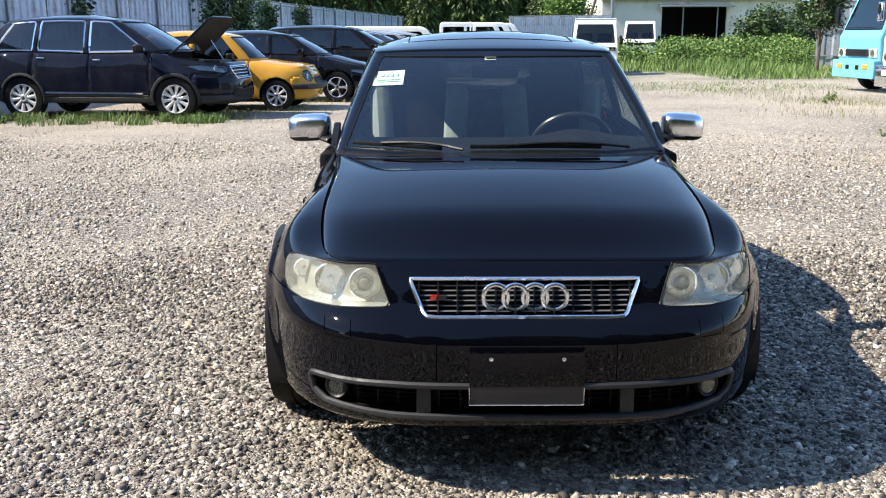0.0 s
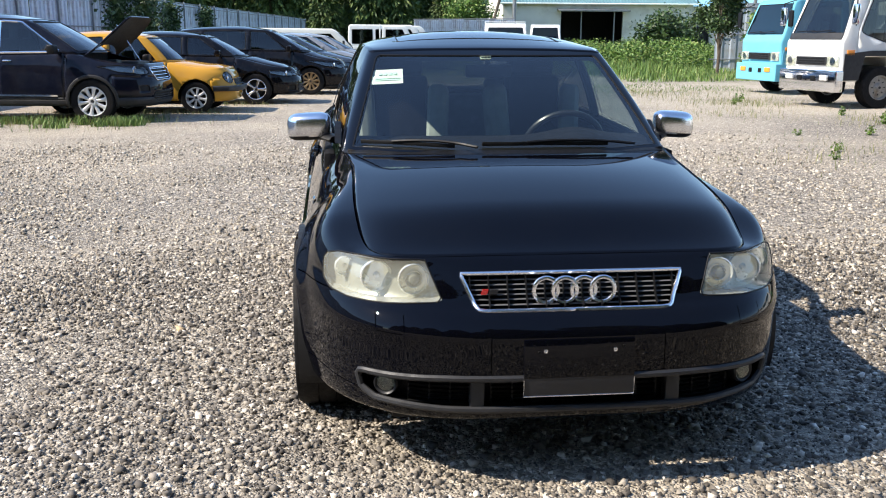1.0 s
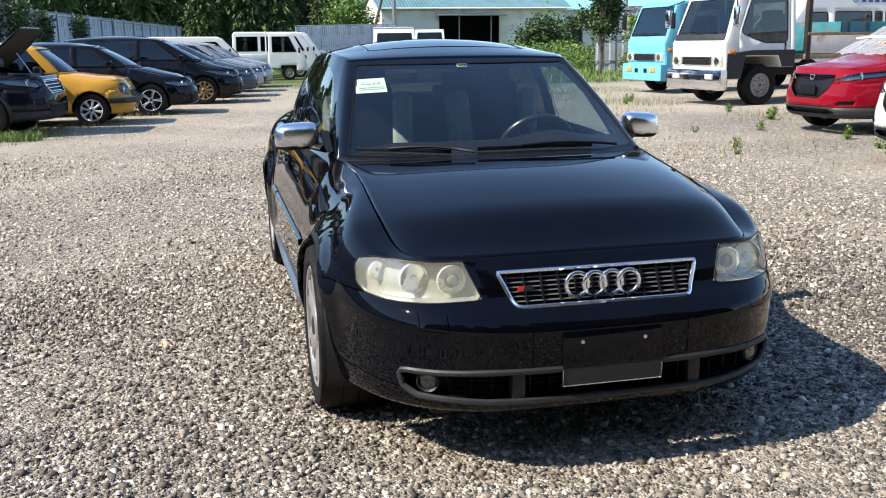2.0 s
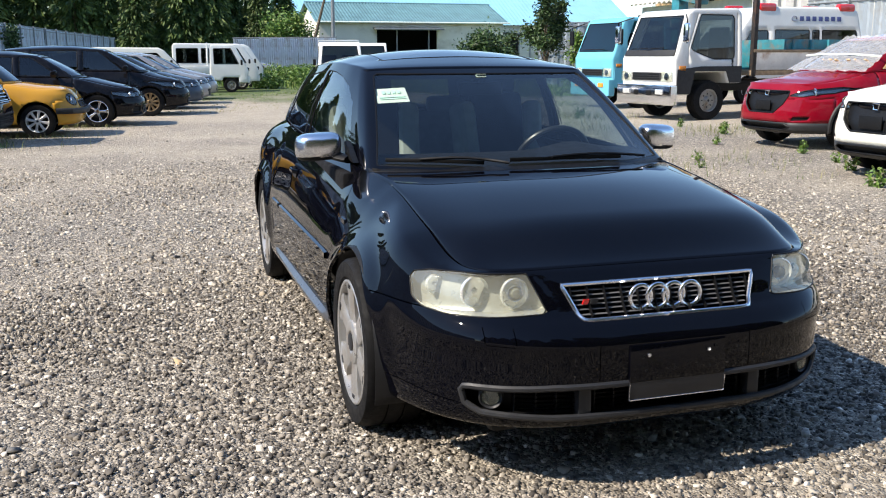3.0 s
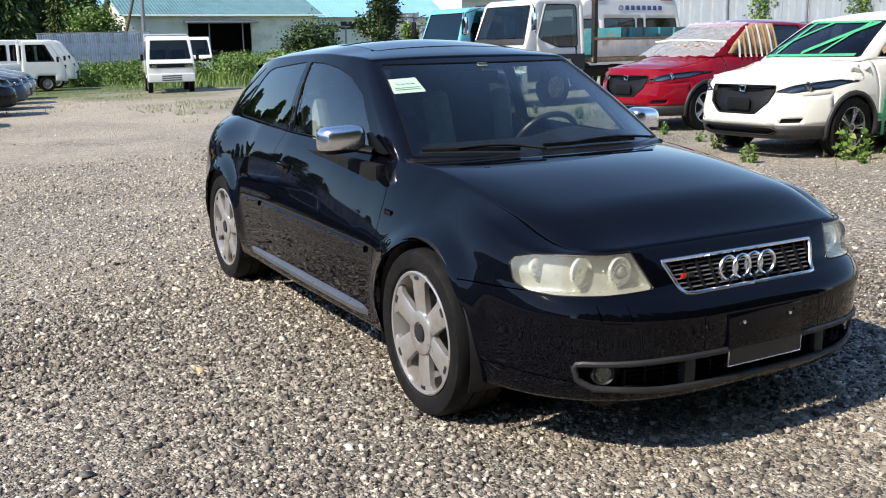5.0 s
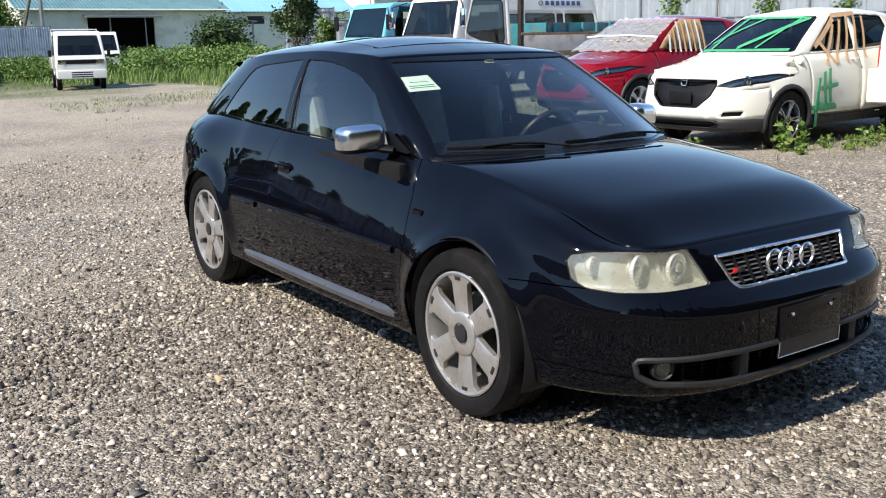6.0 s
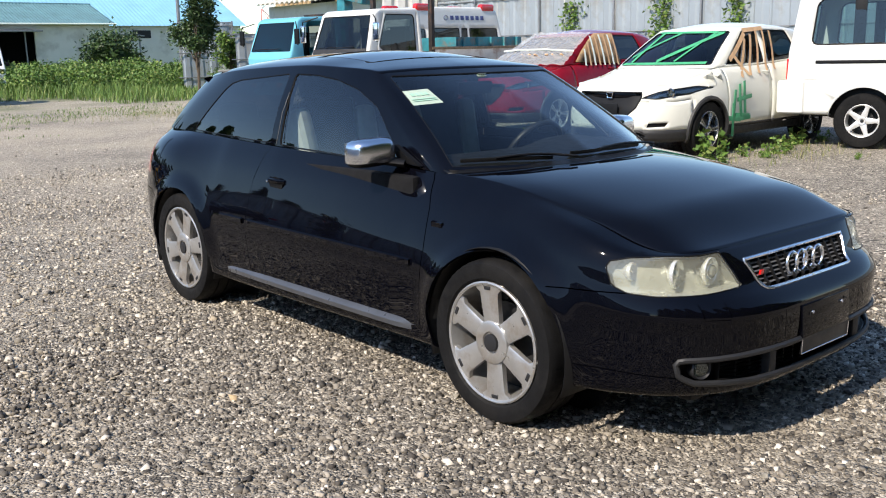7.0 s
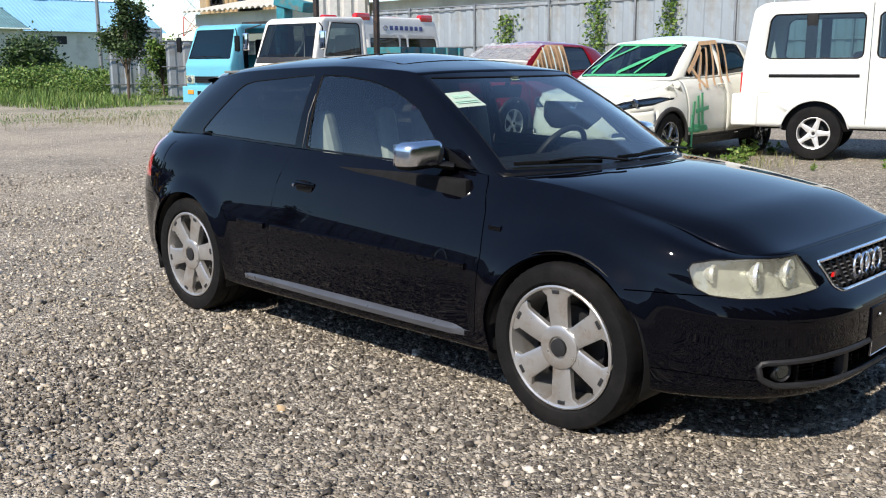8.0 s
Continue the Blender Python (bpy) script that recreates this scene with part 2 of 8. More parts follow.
def carve(bm, poly, axes, where):
    """Cuts the outline of a convex polygon, seen along the third axis, into the skin, and gives the faces inside it."""
    ia, ic = axes
    pad = 0.03
    lo = (min(p[0] for p in poly) - pad, min(p[1] for p in poly) - pad)
    hi = (max(p[0] for p in poly) + pad, max(p[1] for p in poly) + pad)

    def near(v):
        return lo[0] <= v[ia] <= hi[0] and lo[1] <= v[ic] <= hi[1] and where(v)

    for k in range(len(poly)):
        p, q = poly[k - 1], poly[k]
        no, co = [0, 0, 0], [0, 0, 0]
        no[ia], no[ic] = q[1] - p[1], p[0] - q[0]
        co[ia], co[ic] = p
        if abs(no[ia]) + abs(no[ic]) < 1e-7:
            continue
        a0, a1 = min(p[0], q[0]) - pad, max(p[0], q[0]) + pad
        c0, c1 = min(p[1], q[1]) - pad, max(p[1], q[1]) + pad
        fs = []
        for f in bm.faces:
            av, cv = [v.co[ia] for v in f.verts], [v.co[ic] for v in f.verts]
            if max(av) >= a0 and min(av) <= a1 and max(cv) >= c0 and min(cv) <= c1 and any(where(v.co) for v in f.verts):
                fs.append(f)
        geom = list({e for f in fs for e in f.edges}) + fs + list({v for f in fs for v in f.verts})
        bmesh.ops.bisect_plane(bm, geom=geom, plane_co=co, plane_no=no, dist=1e-5)
    out = []
    for f in bm.faces:
        m = f.calc_center_median()
        if near(m) and inside(poly, m[ia], m[ic]):
            out.append(f)
    return out


def lift(bm, faces, inset=0.0):
    """Takes faces out of bm into a bmesh of their own, set back along the normals."""
    b = bmesh.new()
    made = {}
    for f in faces:
        vs = []
        for v in f.verts:
            if v not in made:
                made[v] = b.verts.new(v.co - v.normal * inset)
            vs.append(made[v])
        b.faces.new(vs)
    bmesh.ops.delete(bm, geom=faces, context="FACES")
    b.normal_update()
    return b


def rims(bm):
    """The closed border loops of a skin, as lists of places."""
    nxt = {}
    for e in bm.edges:
        if len(e.link_faces) == 1:
            for v in e.verts:
                nxt.setdefault(v, []).append(e.other_vert(v))
    loops, seen = [], set()
    for v in nxt:
        if v in seen:
            continue
        loop, cur, prev = [v], v, None
        seen.add(v)
        while True:
            step = [w for w in nxt[cur] if w is not prev and w not in seen]
            if not step:
                break
            prev, cur = cur, step[0]
            seen.add(cur)
            loop.append(cur)
        if len(loop) > 3:
            loops.append([w.co.copy() for w in loop])
    return loops


def trim(bm, radius, step=0.02, sides=6):
    """A bead round every border of a skin."""
    out = None
    for loop in rims(bm):
        p = [tuple(v) for v in loop] + [tuple(loop[0])]
        length = sum((Vector(a) - Vector(b)).length for a, b in zip(p, p[1:]))
        out = tube(even(p, max(8, int(length / step)))[:-1], radius, sides, True, out)
    return out or bmesh.new()


def mirrored(bm):
    b = bm.copy()
    bmesh.ops.scale(b, vec=(-1, 1, 1), verts=b.verts)
    bmesh.ops.reverse_faces(b, faces=b.faces[:])
    return b


def disc_poly(y, z, r, n=36):
    return [(y + r * math.cos(2 * math.pi * k / n), z + r * math.sin(2 * math.pi * k / n)) for k in range(n)]


# ---- cars ----
# height on the side, share of the way from sill width to belt width, nose set-back, height at the nose, tail set-back, height at the tail, corner exponent
LEVELS = [
    (0.19, 0.35, 0.105, 0.165, 0.1, 0.22, 3.6),
    (0.205, 0.12, 0.065, 0.18, 0.06, 0.235, 3.8),
    (0.235, 0.05, 0.025, 0.205, 0.03, 0.27, 4.0),
    (0.3, 0.02, 0.005, 0.27, 0.01, 0.33, 4.0),
    (0.4, 0.0, 0.0, 0.35, 0.0, 0.42, 4.0),
    (0.52, 0.0, 0.004, 0.42, 0.0, 0.52, 3.9),
    (0.62, 0.02, 0.022, 0.475, 0.01, 0.6, 3.8),
    (0.72, 0.14, 0.062, 0.535, 0.05, 0.72, 4.4),
    (0.8, 0.31, 0.098, 0.596, 0.1, 0.82, 4.9),
    (0.865, 0.53, 0.13, 0.637, 0.15, 0.9, 5.4),
    (0.905, 0.75, 0.158, 0.664, 0.2, 0.945, 6.5),
    (0.93, 1.0, 0.185, 0.685, 0.25, 0.96, 11.0),
]
# the hatchback's own levels; the last two give the share at the nose and at the tail
HERO_LEVELS = [
    (0.19, 0.35, 0.085, 0.165, 0.10, 0.22, 3.4, 0.35, 0.35),
    (0.205, 0.12, 0.050, 0.18, 0.06, 0.235, 3.6, 0.12, 0.12),
    (0.235, 0.05, 0.020, 0.205, 0.03, 0.27, 3.7, 0.05, 0.05),
    (0.30, 0.02, 0.006, 0.27, 0.01, 0.33, 3.8, 0.02, 0.02),
    (0.40, 0.0, 0.0, 0.35, 0.0, 0.42, 3.8, 0.0, 0.0),
    (0.50, 0.0, 0.0, 0.43, 0.0, 0.52, 3.9, 0.0, 0.0),
    (0.58, 0.06, 0.006, 0.482, 0.006, 0.60, 4.3, 0.01, 0.0),
    (0.66, 0.20, 0.040, 0.524, 0.025, 0.68, 4.4, 0.02, 0.04),
    (0.74, 0.37, 0.080, 0.555, 0.04, 0.76, 4.5, 0.04, 0.10),
    (0.81, 0.54, 0.104, 0.602, 0.06, 0.83, 4.8, 0.09, 0.22),
    (0.865, 0.72, 0.130, 0.645, 0.09, 0.89, 5.4, 0.20, 0.42),
    (0.905, 0.89, 0.150, 0.672, 0.13, 0.935, 7.0, 0.40, 0.72),
    (0.93, 1.0, 0.166, 0.685, 0.17, 0.96, 13.0, 0.95, 1.0),
]
HERO = dict(levels=HERO_LEVELS, nose=-0.845, tail=3.31, base=2.513, low=0.20, nose_low=0.195, hood_z=0.695, belt=0.93, flare=0.024,
            wide=[(-0.9, 0.845), (-0.5, 0.850), (-0.2, 0.860), (0.0, 0.864), (0.25, 0.860), (0.55, 0.852), (1.25, 0.857), (1.9, 0.860), (2.3, 0.866), (2.6, 0.868), (2.9, 0.862), (3.3, 0.85)],
            top=[(-0.9, 0.662), (-0.54, 0.655), (0.0, 0.648), (0.2, 0.652), (0.45, 0.684), (1.0, 0.714), (1.6, 0.730), (2.1, 0.722), (2.6, 0.685), (2.9, 0.655), (3.3, 0.62)],
            beltline=[(-0.9, 0.86), (-0.2, 0.86), (0.2, 0.874), (0.45, 0.885), (1.0, 0.908), (1.6, 0.923), (2.5, 0.946), (3.05, 0.948), (3.3, 0.945)],
            cowl=(0.195, 0.900), corner=(0.684, 0.45), ws_top=(0.975, 1.286), ws_top_corner=(0.540, 1.03, 1.274),
            rail=[(1.30, 0.572, 1.300), (1.65, 0.578, 1.306), (2.30, 0.556, 1.282)], rear_top=(2.72, 0.49, 1.248), rear_top_c=(2.83, 1.278),
            rear_base=(3.03, 0.62, 0.950), rear_base_c=(3.15, 0.955), crown=0.056, hood_crown=0.040, arch=0.350, wheel=0.308)


def interp(keys, t):
    return float(np.interp(t, [k[0] for k in keys], [k[1] for k in keys]))


def skirt_curve(s, L):
    """One level line of the half body, from the nose's middle round the side to the tail's middle."""
    zs, k, df, zf, dr, zr, a = L[:7]
    own = len(L) > 7
    kf, kr = (L[7], L[8]) if own else (k, k)
    y0, y3 = s["nose"] + df, s["tail"] - dr
    y1, y2 = s.get("shoulder", 0.0), s["base"] * 1.03
    up = (zs - 0.19) / 0.74
    zs_ = s["low"] + up * (s["belt"] - s["low"])
    zf_ = s["nose_low"] + (zf - 0.165) / 0.52 * (s["hood_z"] - s["nose_low"])
    zr_ = s["low"] + 0.03 + (zr - 0.22) / 0.74 * (s["beltline"][-1][1] - s["low"] - 0.03)
    bow = max(0.0, up) ** 3

    def point(y, q):
        kk = kf + (k - kf) * ease((y + 0.52) / 0.60) + (kr - k) * ease((y - s["base"] + 0.35) / 0.7)
        w = interp(s["wide"], y) + kk * (interp(s["top"], y) - interp(s["wide"], y))
        z = zs_ + bow * (float(hermite(s["beltline"], y)) - s["belt"])
        rise = ease((y - s["nose"] - 0.27) / 1.05)
        if own:
            u = min(max((y + 0.58) / 1.03, 0.0), 1.0)
            rise = (1 - (1 - u) ** 2.2) * ease(u * 2.4 + 0.35)
        z = zf_ + (z - zf_) * rise
        z = z + (zr_ - z) * ease((y - s["base"] - 0.12) / (y3 - s["base"] - 0.12))
        return (w * q, y, z)

    front = []
    for i in range(241):
        f = (i / 240) ** 2.2 * math.pi / 2
        front.append(point(y1 - (y1 - y0) * math.cos(f), math.sin(f) ** (2 / a)))
    side = [point(y1 + (y2 - y1) * i / 160, 1.0) for i in range(161)]
    rear = []
    for i in range(241):
        f = (1 - (1 - i / 240) ** 2.2) * math.pi / 2
        rear.append(point(y2 + (y3 - y2) * math.sin(f), math.cos(f) ** (2 / ((a if own else a * 0.9) + (3.0 if own else 1.2)))))
    n = (24, 30, 16) if s.get("plain") else (46, 70, 34)
    return np.vstack([even(front, n[0]), even(side, n[1])[1:], even(rear, n[2])[1:]])


def skirt(s, rows=44):
    rows = 22 if s.get("plain") else rows
    levels = s.get("levels", LEVELS)
    rowsL = [(i, L) for i, L in enumerate(levels)]
    lines = [skirt_curve(s, hermite(rowsL, t)) for t in np.linspace(0, len(levels) - 1, rows)]
    full = []
    for c in lines:
        left = c[1:-1].copy()
        left[:, 0] *= -1
        full.append(np.vstack([c, left[::-1], c[:1]]))
    bm = sheet([[tuple(p) for p in row] for row in full])
    for v in bm.verts:
        # the arches swell out round the wheels
        for y0 in (0.0, s["base"]):
            d = math.hypot(v.co.y - y0, v.co.z - s["wheel"])
            if v.co.z < s["arch"] + s["wheel"] + 0.12 and abs(v.co.x) > 0.4:
                if "levels" in s:
                    v.co.x += math.copysign(s["flare"] * (1 - ease((d - s["arch"] + 0.01) / 0.095)) * ease((v.co.z - s["low"] - 0.03) / 0.15), v.co.x)
                    continue
                v.co.x += math.copysign(s.get("flare", 0.008) * math.exp(-((d - s["arch"] - 0.02) / 0.045) ** 2) * ease((v.co.z - s["low"] - 0.05) / 0.15), v.co.x)
    bmesh.ops.remove_doubles(bm, verts=bm.verts[:], dist=2e-4)
    bmesh.ops.recalc_face_normals(bm, faces=bm.faces[:])
    bm.normal_update()
    if sum(f.normal.x * f.calc_center_median().x for f in bm.faces) < 0:
        bmesh.ops.reverse_faces(bm, faces=bm.faces[:])
    return bm, lines[-1]


def coons(front, rear, left, right, bump, nu=40, nv=44, power=2.4):
    """A skin between four edge curves (front and rear run from left to right), raised by bump in the middle."""
    f, r, l, g = even(front, nu), even(rear, nu), even(left, nv), even(right, nv)
    rows = []
    for j in range(nv):
        v = j / (nv - 1)
        row = []
        for i in range(nu):
            u = i / (nu - 1)
            p = (1 - v) * f[i] + v * r[i] + (1 - u) * l[j] + u * g[j]
            p = p - ((1 - u) * (1 - v) * f[0] + u * (1 - v) * f[-1] + (1 - u) * v * r[0] + u * v * r[-1])
            d = abs(2 * u - 1)
            p[2] += bump(u, v) * (1 - d**power)
            row.append(tuple(p))
        rows.append(row)
    return rows


def flipx(c):
    c = np.array(c, float).copy()
    c[:, 0] *= -1
    return c


def hood_rows(s, edge):
    """The hood's skin between the fenders' upper edges and the cowl."""
    yc, zc = s["cowl"]
    xc, ycorner = s["corner"]
    side = edge[(edge[:, 1] < ycorner)]
    cut = int(np.argmin(np.abs(side[:, 1] - (s["nose"] + 0.30)) + np.where(side[:, 0] < 0.3, 9, 0)))
    nose, flank = side[: cut + 1], side[cut:]
    front = np.vstack([nose[::-1], flipx(nose[1:])])
    zcorner = flank[-1][2]
    rear = [(flank[-1][0] * (1 - 2 * i / 40), ycorner + (yc - ycorner) * (1 - abs(1 - i / 20) ** 2.2), zcorner + (zc - zcorner) * (1 - abs(1 - i / 20) ** 2)) for i in range(41)]
    hc = s["hood_crown"]
    rows = coons(front, rear, flank, flipx(flank), lambda u, v: hc * (1 - v) ** 0.3 * ease(v * 3.2) * (1 - v * 0.75), power=2.6, nu=22 if s.get("plain") else 40, nv=20 if s.get("plain") else 44)
    for row in rows:
        for i in (0, -1):
            row[i] = (row[i][0] - math.copysign(0.004, row[i][0]), row[i][1] + 0.002, row[i][2])
    rows[0] = [(x, y + 0.004, z) for x, y, z in rows[0]]
    return rows


def cabin_edges(s):
    """Base and top curves of the glasshouse, half, from the windscreen's middle to the rear window's middle."""
    yc, zc = s["cowl"]
    xc, ycorner = s["corner"]
    yt, zt = s["ws_top"]
    xt, ytc, ztc = s["ws_top_corner"]
    zb = lambda y: float(hermite(s["beltline"], y)) + 0.002
    xb = lambda y: interp(s["top"], y) - 0.004
    base = [(0, (0, yc, zc)), (0.5, (xc * 0.55, yc + (ycorner - yc) * 0.27, zc)), (0.9, (xc * 0.93, yc + (ycorner - yc) * 0.80, zb(ycorner))),
            (1.0, (xc - 0.004, ycorner, zb(ycorner))), (1.12, (xb(ycorner + 0.12), ycorner + 0.12, zb(ycorner + 0.12)))]
    top = [(0, (0, yt, zt)), (0.5, (xt * 0.55, yt + (ytc - yt) * 0.27, zt + (ztc - zt) * 0.2)), (0.9, (xt * 0.93, yt + (ytc - yt) * 0.80, zt + (ztc - zt) * 0.75)),
           (1.0, (xt, ytc, ztc)), (1.12, (xt + 0.012, ytc + 0.07, ztc + 0.014))]
    yr, xr, zr = s["rear_base"]
    ytr, xtr, ztr = s["rear_top"]
    rail = s["rail"]
    for i, (y, x, z) in enumerate(rail):
        f = (i + 1) / (len(rail) + 0.6)
        yb = ycorner + (yr - ycorner) * f
        base.append((1.12 + 1.6 * f, (xb(yb), yb, zb(yb))))
        top.append((1.12 + 1.6 * f, (x, y, z)))
    base += [(2.9, (xr, yr, zr)), (3.1, (xr * 0.84, yr + (s["rear_base_c"][0] - yr) * 0.5, zr)), (4, (0, *s["rear_base_c"]))]
    top += [(2.9, (xtr, ytr, ztr)), (3.1, (xtr * 0.84, ytr + (s["rear_top_c"][0] - ytr) * 0.5, ztr + (s["rear_top_c"][1] - ztr) * 0.5)), (4, (0, *s["rear_top_c"]))]
    return base, top


def cabin(s, rows=22, cols=110, bulge=0.016):
    base, top = cabin_edges(s)
    if s.get("plain"):
        rows, ts = 9, np.unique(np.r_[np.linspace(0, 0.85, 9), np.linspace(0.85, 1.2, 7), np.linspace(1.2, 2.7, 14), np.linspace(2.7, 3.2, 7), np.linspace(3.2, 4, 7)])
    else:
        ts = np.unique(np.r_[np.linspace(0, 0.85, 24), np.linspace(0.85, 1.2, 14), np.linspace(1.2, 2.7, cols - 66), np.linspace(2.7, 3.2, 14), np.linspace(3.2, 4, 16)])
    lines = []
    for j in range(rows):
        h = j / (rows - 1)
        line = []
        for t in ts:
            p0, p1 = hermite(base, t), hermite(top, t)
            p = p0 + (p1 - p0) * h
            out = np.array([p[0], 0, 0]) if 1.05 < t < 2.8 else np.array([p[0] * 0.3, -0.5 if t < 2 else 0.5, 0.3])
            out = out / max(np.linalg.norm(out), 1e-6)
            p = p + out * bulge * 4 * h * (1 - h)
            line.append(p)
        lines.append(np.array(line))
    full = [np.vstack([c, flipx(c[1:-1])[::-1], c[:1]]) for c in lines]
    bm = sheet([[tuple(p) for p in row] for row in full])
    bmesh.ops.remove_doubles(bm, verts=bm.verts[:], dist=2e-4)
    bmesh.ops.recalc_face_normals(bm, faces=bm.faces[:])
    bm.normal_update()
    if sum(f.normal.x * f.calc_center_median().x for f in bm.faces) < 0:
        bmesh.ops.reverse_faces(bm, faces=bm.faces[:])
    topline = lines[-1]
    return bm, topline, ts


def roof_rows(s, topline, ts):
    front = topline[ts <= 1.0]
    side = topline[(ts >= 1.0) & (ts <= 2.9)]
    rear = topline[ts >= 2.9]
    f = np.vstack([front[::-1], flipx(front[1:])])
    r = np.vstack([rear, flipx(rear[:-1])[::-1]])
    c = s["crown"]
    return coons(f, r, side, flipx(side), lambda u, v: c * ease(0.08 + v * 2.6) * (1 - max(0, v - 0.6) * 0.9), power=2.3)


def skin(rows, up=True):
    bm = sheet(rows)
    bmesh.ops.recalc_face_normals(bm, faces=bm.faces[:])
    bm.normal_update()
    if (sum(f.normal.z for f in bm.faces) < 0) == up:
        bmesh.ops.reverse_faces(bm, faces=bm.faces[:])
    bm.normal_update()
    return bm


def strip(p, q, w=0.004):
    """A thin quad along p-q, for a panel gap."""
    d = Vector((q[0] - p[0], q[1] - p[1])).normalized()
    n = Vector((-d.y, d.x)) * w / 2
    return [(p[0] + n.x, p[1] + n.y), (q[0] + n.x, q[1] + n.y), (q[0] - n.x, q[1] - n.y), (p[0] - n.x, p[1] - n.y)]


def gap(bm, points, axes, where, w=0.0045):
    for p, q in zip(points, points[1:]):
        fs = carve(bm, strip(p, q, w), axes, where)
        bmesh.ops.delete(bm, geom=fs, context="FACES")


def take(bm, test):
    return lift(bm, [f for f in bm.faces if test(f.calc_center_median())])


def spoked_wheel(parent, at, r, side, spokes=6, rim=0.72, width=0.20, alloy=None, double=False, name="wheel", label="", spoke_w=(0.019, 0.026), steel=False, plain=False, phase=0.25):
    """A wheel with tyre, rim, spokes and hub cap; side -1 faces -x."""
    alloy = alloy or ALLOY
    w = tagged(new(name), label)
    w.parent = parent
    w.matrix_basis = pose(*at, 0, 0, 0 if side < 0 else 180)
    h = width / 2
    rr = r * rim
    prof = [(-h * 0.80, rr * 0.99), (-h * 0.97, rr * 1.06), (-h * 1.02, (rr + r) / 2 * 1.0), (-h * 0.98, r * 0.955), (-h * 0.84, r * 0.99), (-h * 0.62, r)]
    tyre_p = prof + [(-h * 0.31, r), (-h * 0.30, r - 0.007), (-h * 0.25, r - 0.007), (-h * 0.24, r), (h * 0.24, r), (h * 0.25, r - 0.007), (h * 0.30, r - 0.007), (h * 0.31, r)] + [(-a, b) for a, b in prof[::-1]]
    seg = 32 if plain else 116
    bm = lathe(tyre_p, seg, "x", closed=True)
    if not plain:
        # cross grooves over both shoulders
        for v in bm.verts:
            q = int(round(math.atan2(v.co.z, v.co.y) / (2 * math.pi) * seg)) % seg
            rad = math.hypot(v.co.y, v.co.z)
            if q % 2 == 0 and abs(v.co.x) > h * 0.55 and rad > r * 0.985:
                v.co.y, v.co.z = v.co.y * (1 - 0.0045 / rad), v.co.z * (1 - 0.0045 / rad)
    part("tyre", bm, TYRE, w, angle=30)
    d = -h
    bm = lathe([(d * 0.80, rr * 1.0), (d * 0.93, rr * 1.01), (d * 0.96, rr * 0.985), (d * 0.93, rr * 0.955), (d * 0.70, rr * 0.93), (d * 0.45, rr * 0.90), (d * -0.7, rr * 0.88), (d * -0.8, rr * 0.98)], seg, "x", closed=True)
    part("rim", bm, alloy, w)
    part("brake_disc", lathe([(d * 0.10, rr * 0.06), (d * 0.10, rr * 0.62), (d * -0.05, rr * 0.62), (d * -0.05, rr * 0.06)], 32, "x"), PLASTIC, w)
    part("back_plate", lathe([(d * -0.3, 0.01), (d * -0.3, rr * 0.9), (d * -0.4, rr * 0.9)], 24, "x"), DARK, w)
    if steel:
        bm = lathe([(d * 0.75, rr * 0.0), (d * 0.78, rr * 0.30), (d * 0.45, rr * 0.42), (d * 0.55, rr * 0.72), (d * 0.40, rr * 0.93)], 40, "x")
        part("disc", bm, alloy, w)
        for k in range(8):
            a = 2 * math.pi * k / 8
            part("hole", block((0.01, 0.03, 0.02), (d * 0.57, math.cos(a) * rr * 0.58, math.sin(a) * rr * 0.58), 0.003, turn=(math.degrees(a), 0, 0)), DARK, w)
    else:
        for k in range(spokes):
            a = 2 * math.pi * (k + phase) / spokes
            for off in ((-0.11, 0.11) if double else (0,)):
                b = bmesh.new()
                rows = []
                for t, (x0, wd, tk) in ((0.16, (0.80, spoke_w[0] * 1.15, 0.030)), (0.35, (0.86, spoke_w[0], 0.028)), (0.6, (0.89, (spoke_w[0] + spoke_w[1]) / 2, 0.026)), (0.82, (0.90, spoke_w[1], 0.024)), (0.965, (0.90, spoke_w[1] * 1.95, 0.022))):
                    rad = t * rr
                    wd = wd * r / 0.312 * (0.45 if double else 1)
                    x = d * x0
                    shift = off * rad
                    rows.append([(x + tk, shift - wd, rad), (x + 0.006, shift - wd, rad), (x, shift - wd * 0.72, rad), (x, shift + wd * 0.72, rad), (x + 0.006, shift + wd, rad), (x + tk, shift + wd, rad)])
                sheet(rows, b)
                bmesh.ops.recalc_face_normals(b, faces=b.faces[:])
                bmesh.ops.transform(b, matrix=Matrix.Rotation(a, 4, "X"), verts=b.verts)
                part("spoke", b, alloy, w, angle=50)
                if not double and spokes == 6:
                    part("spoke_slot", block((0.006, 0.032, 0.014), (d * 0.905, 0, rr * 0.90), 0.003, bm=None), PLASTIC, w).matrix_basis = Matrix.Rotation(a, 4, "X")
    hs = 1.42 if phase != 0.25 else 1.0
    part("hub", lathe([(d * 0.62, rr * 0.26 * hs), (d * 0.90, rr * 0.25 * hs), (d * 0.95, rr * 0.22 * hs), (d * 0.93, rr * 0.13 * hs), (d * 0.86, rr * 0.12 * hs), (d * 0.86, 0.001)], 36, "x"), alloy, w)
    part("hub_cap", lathe([(d * 0.84, rr * 0.105 * hs), (d * 0.955, rr * 0.10 * hs), (d * 0.975, rr * 0.07 * hs), (d * 0.98, 0.001)], 28, "x"), PLASTIC, w, "dark grey hub cap")
    return w
from mathutils.bvhtree import BVHTree


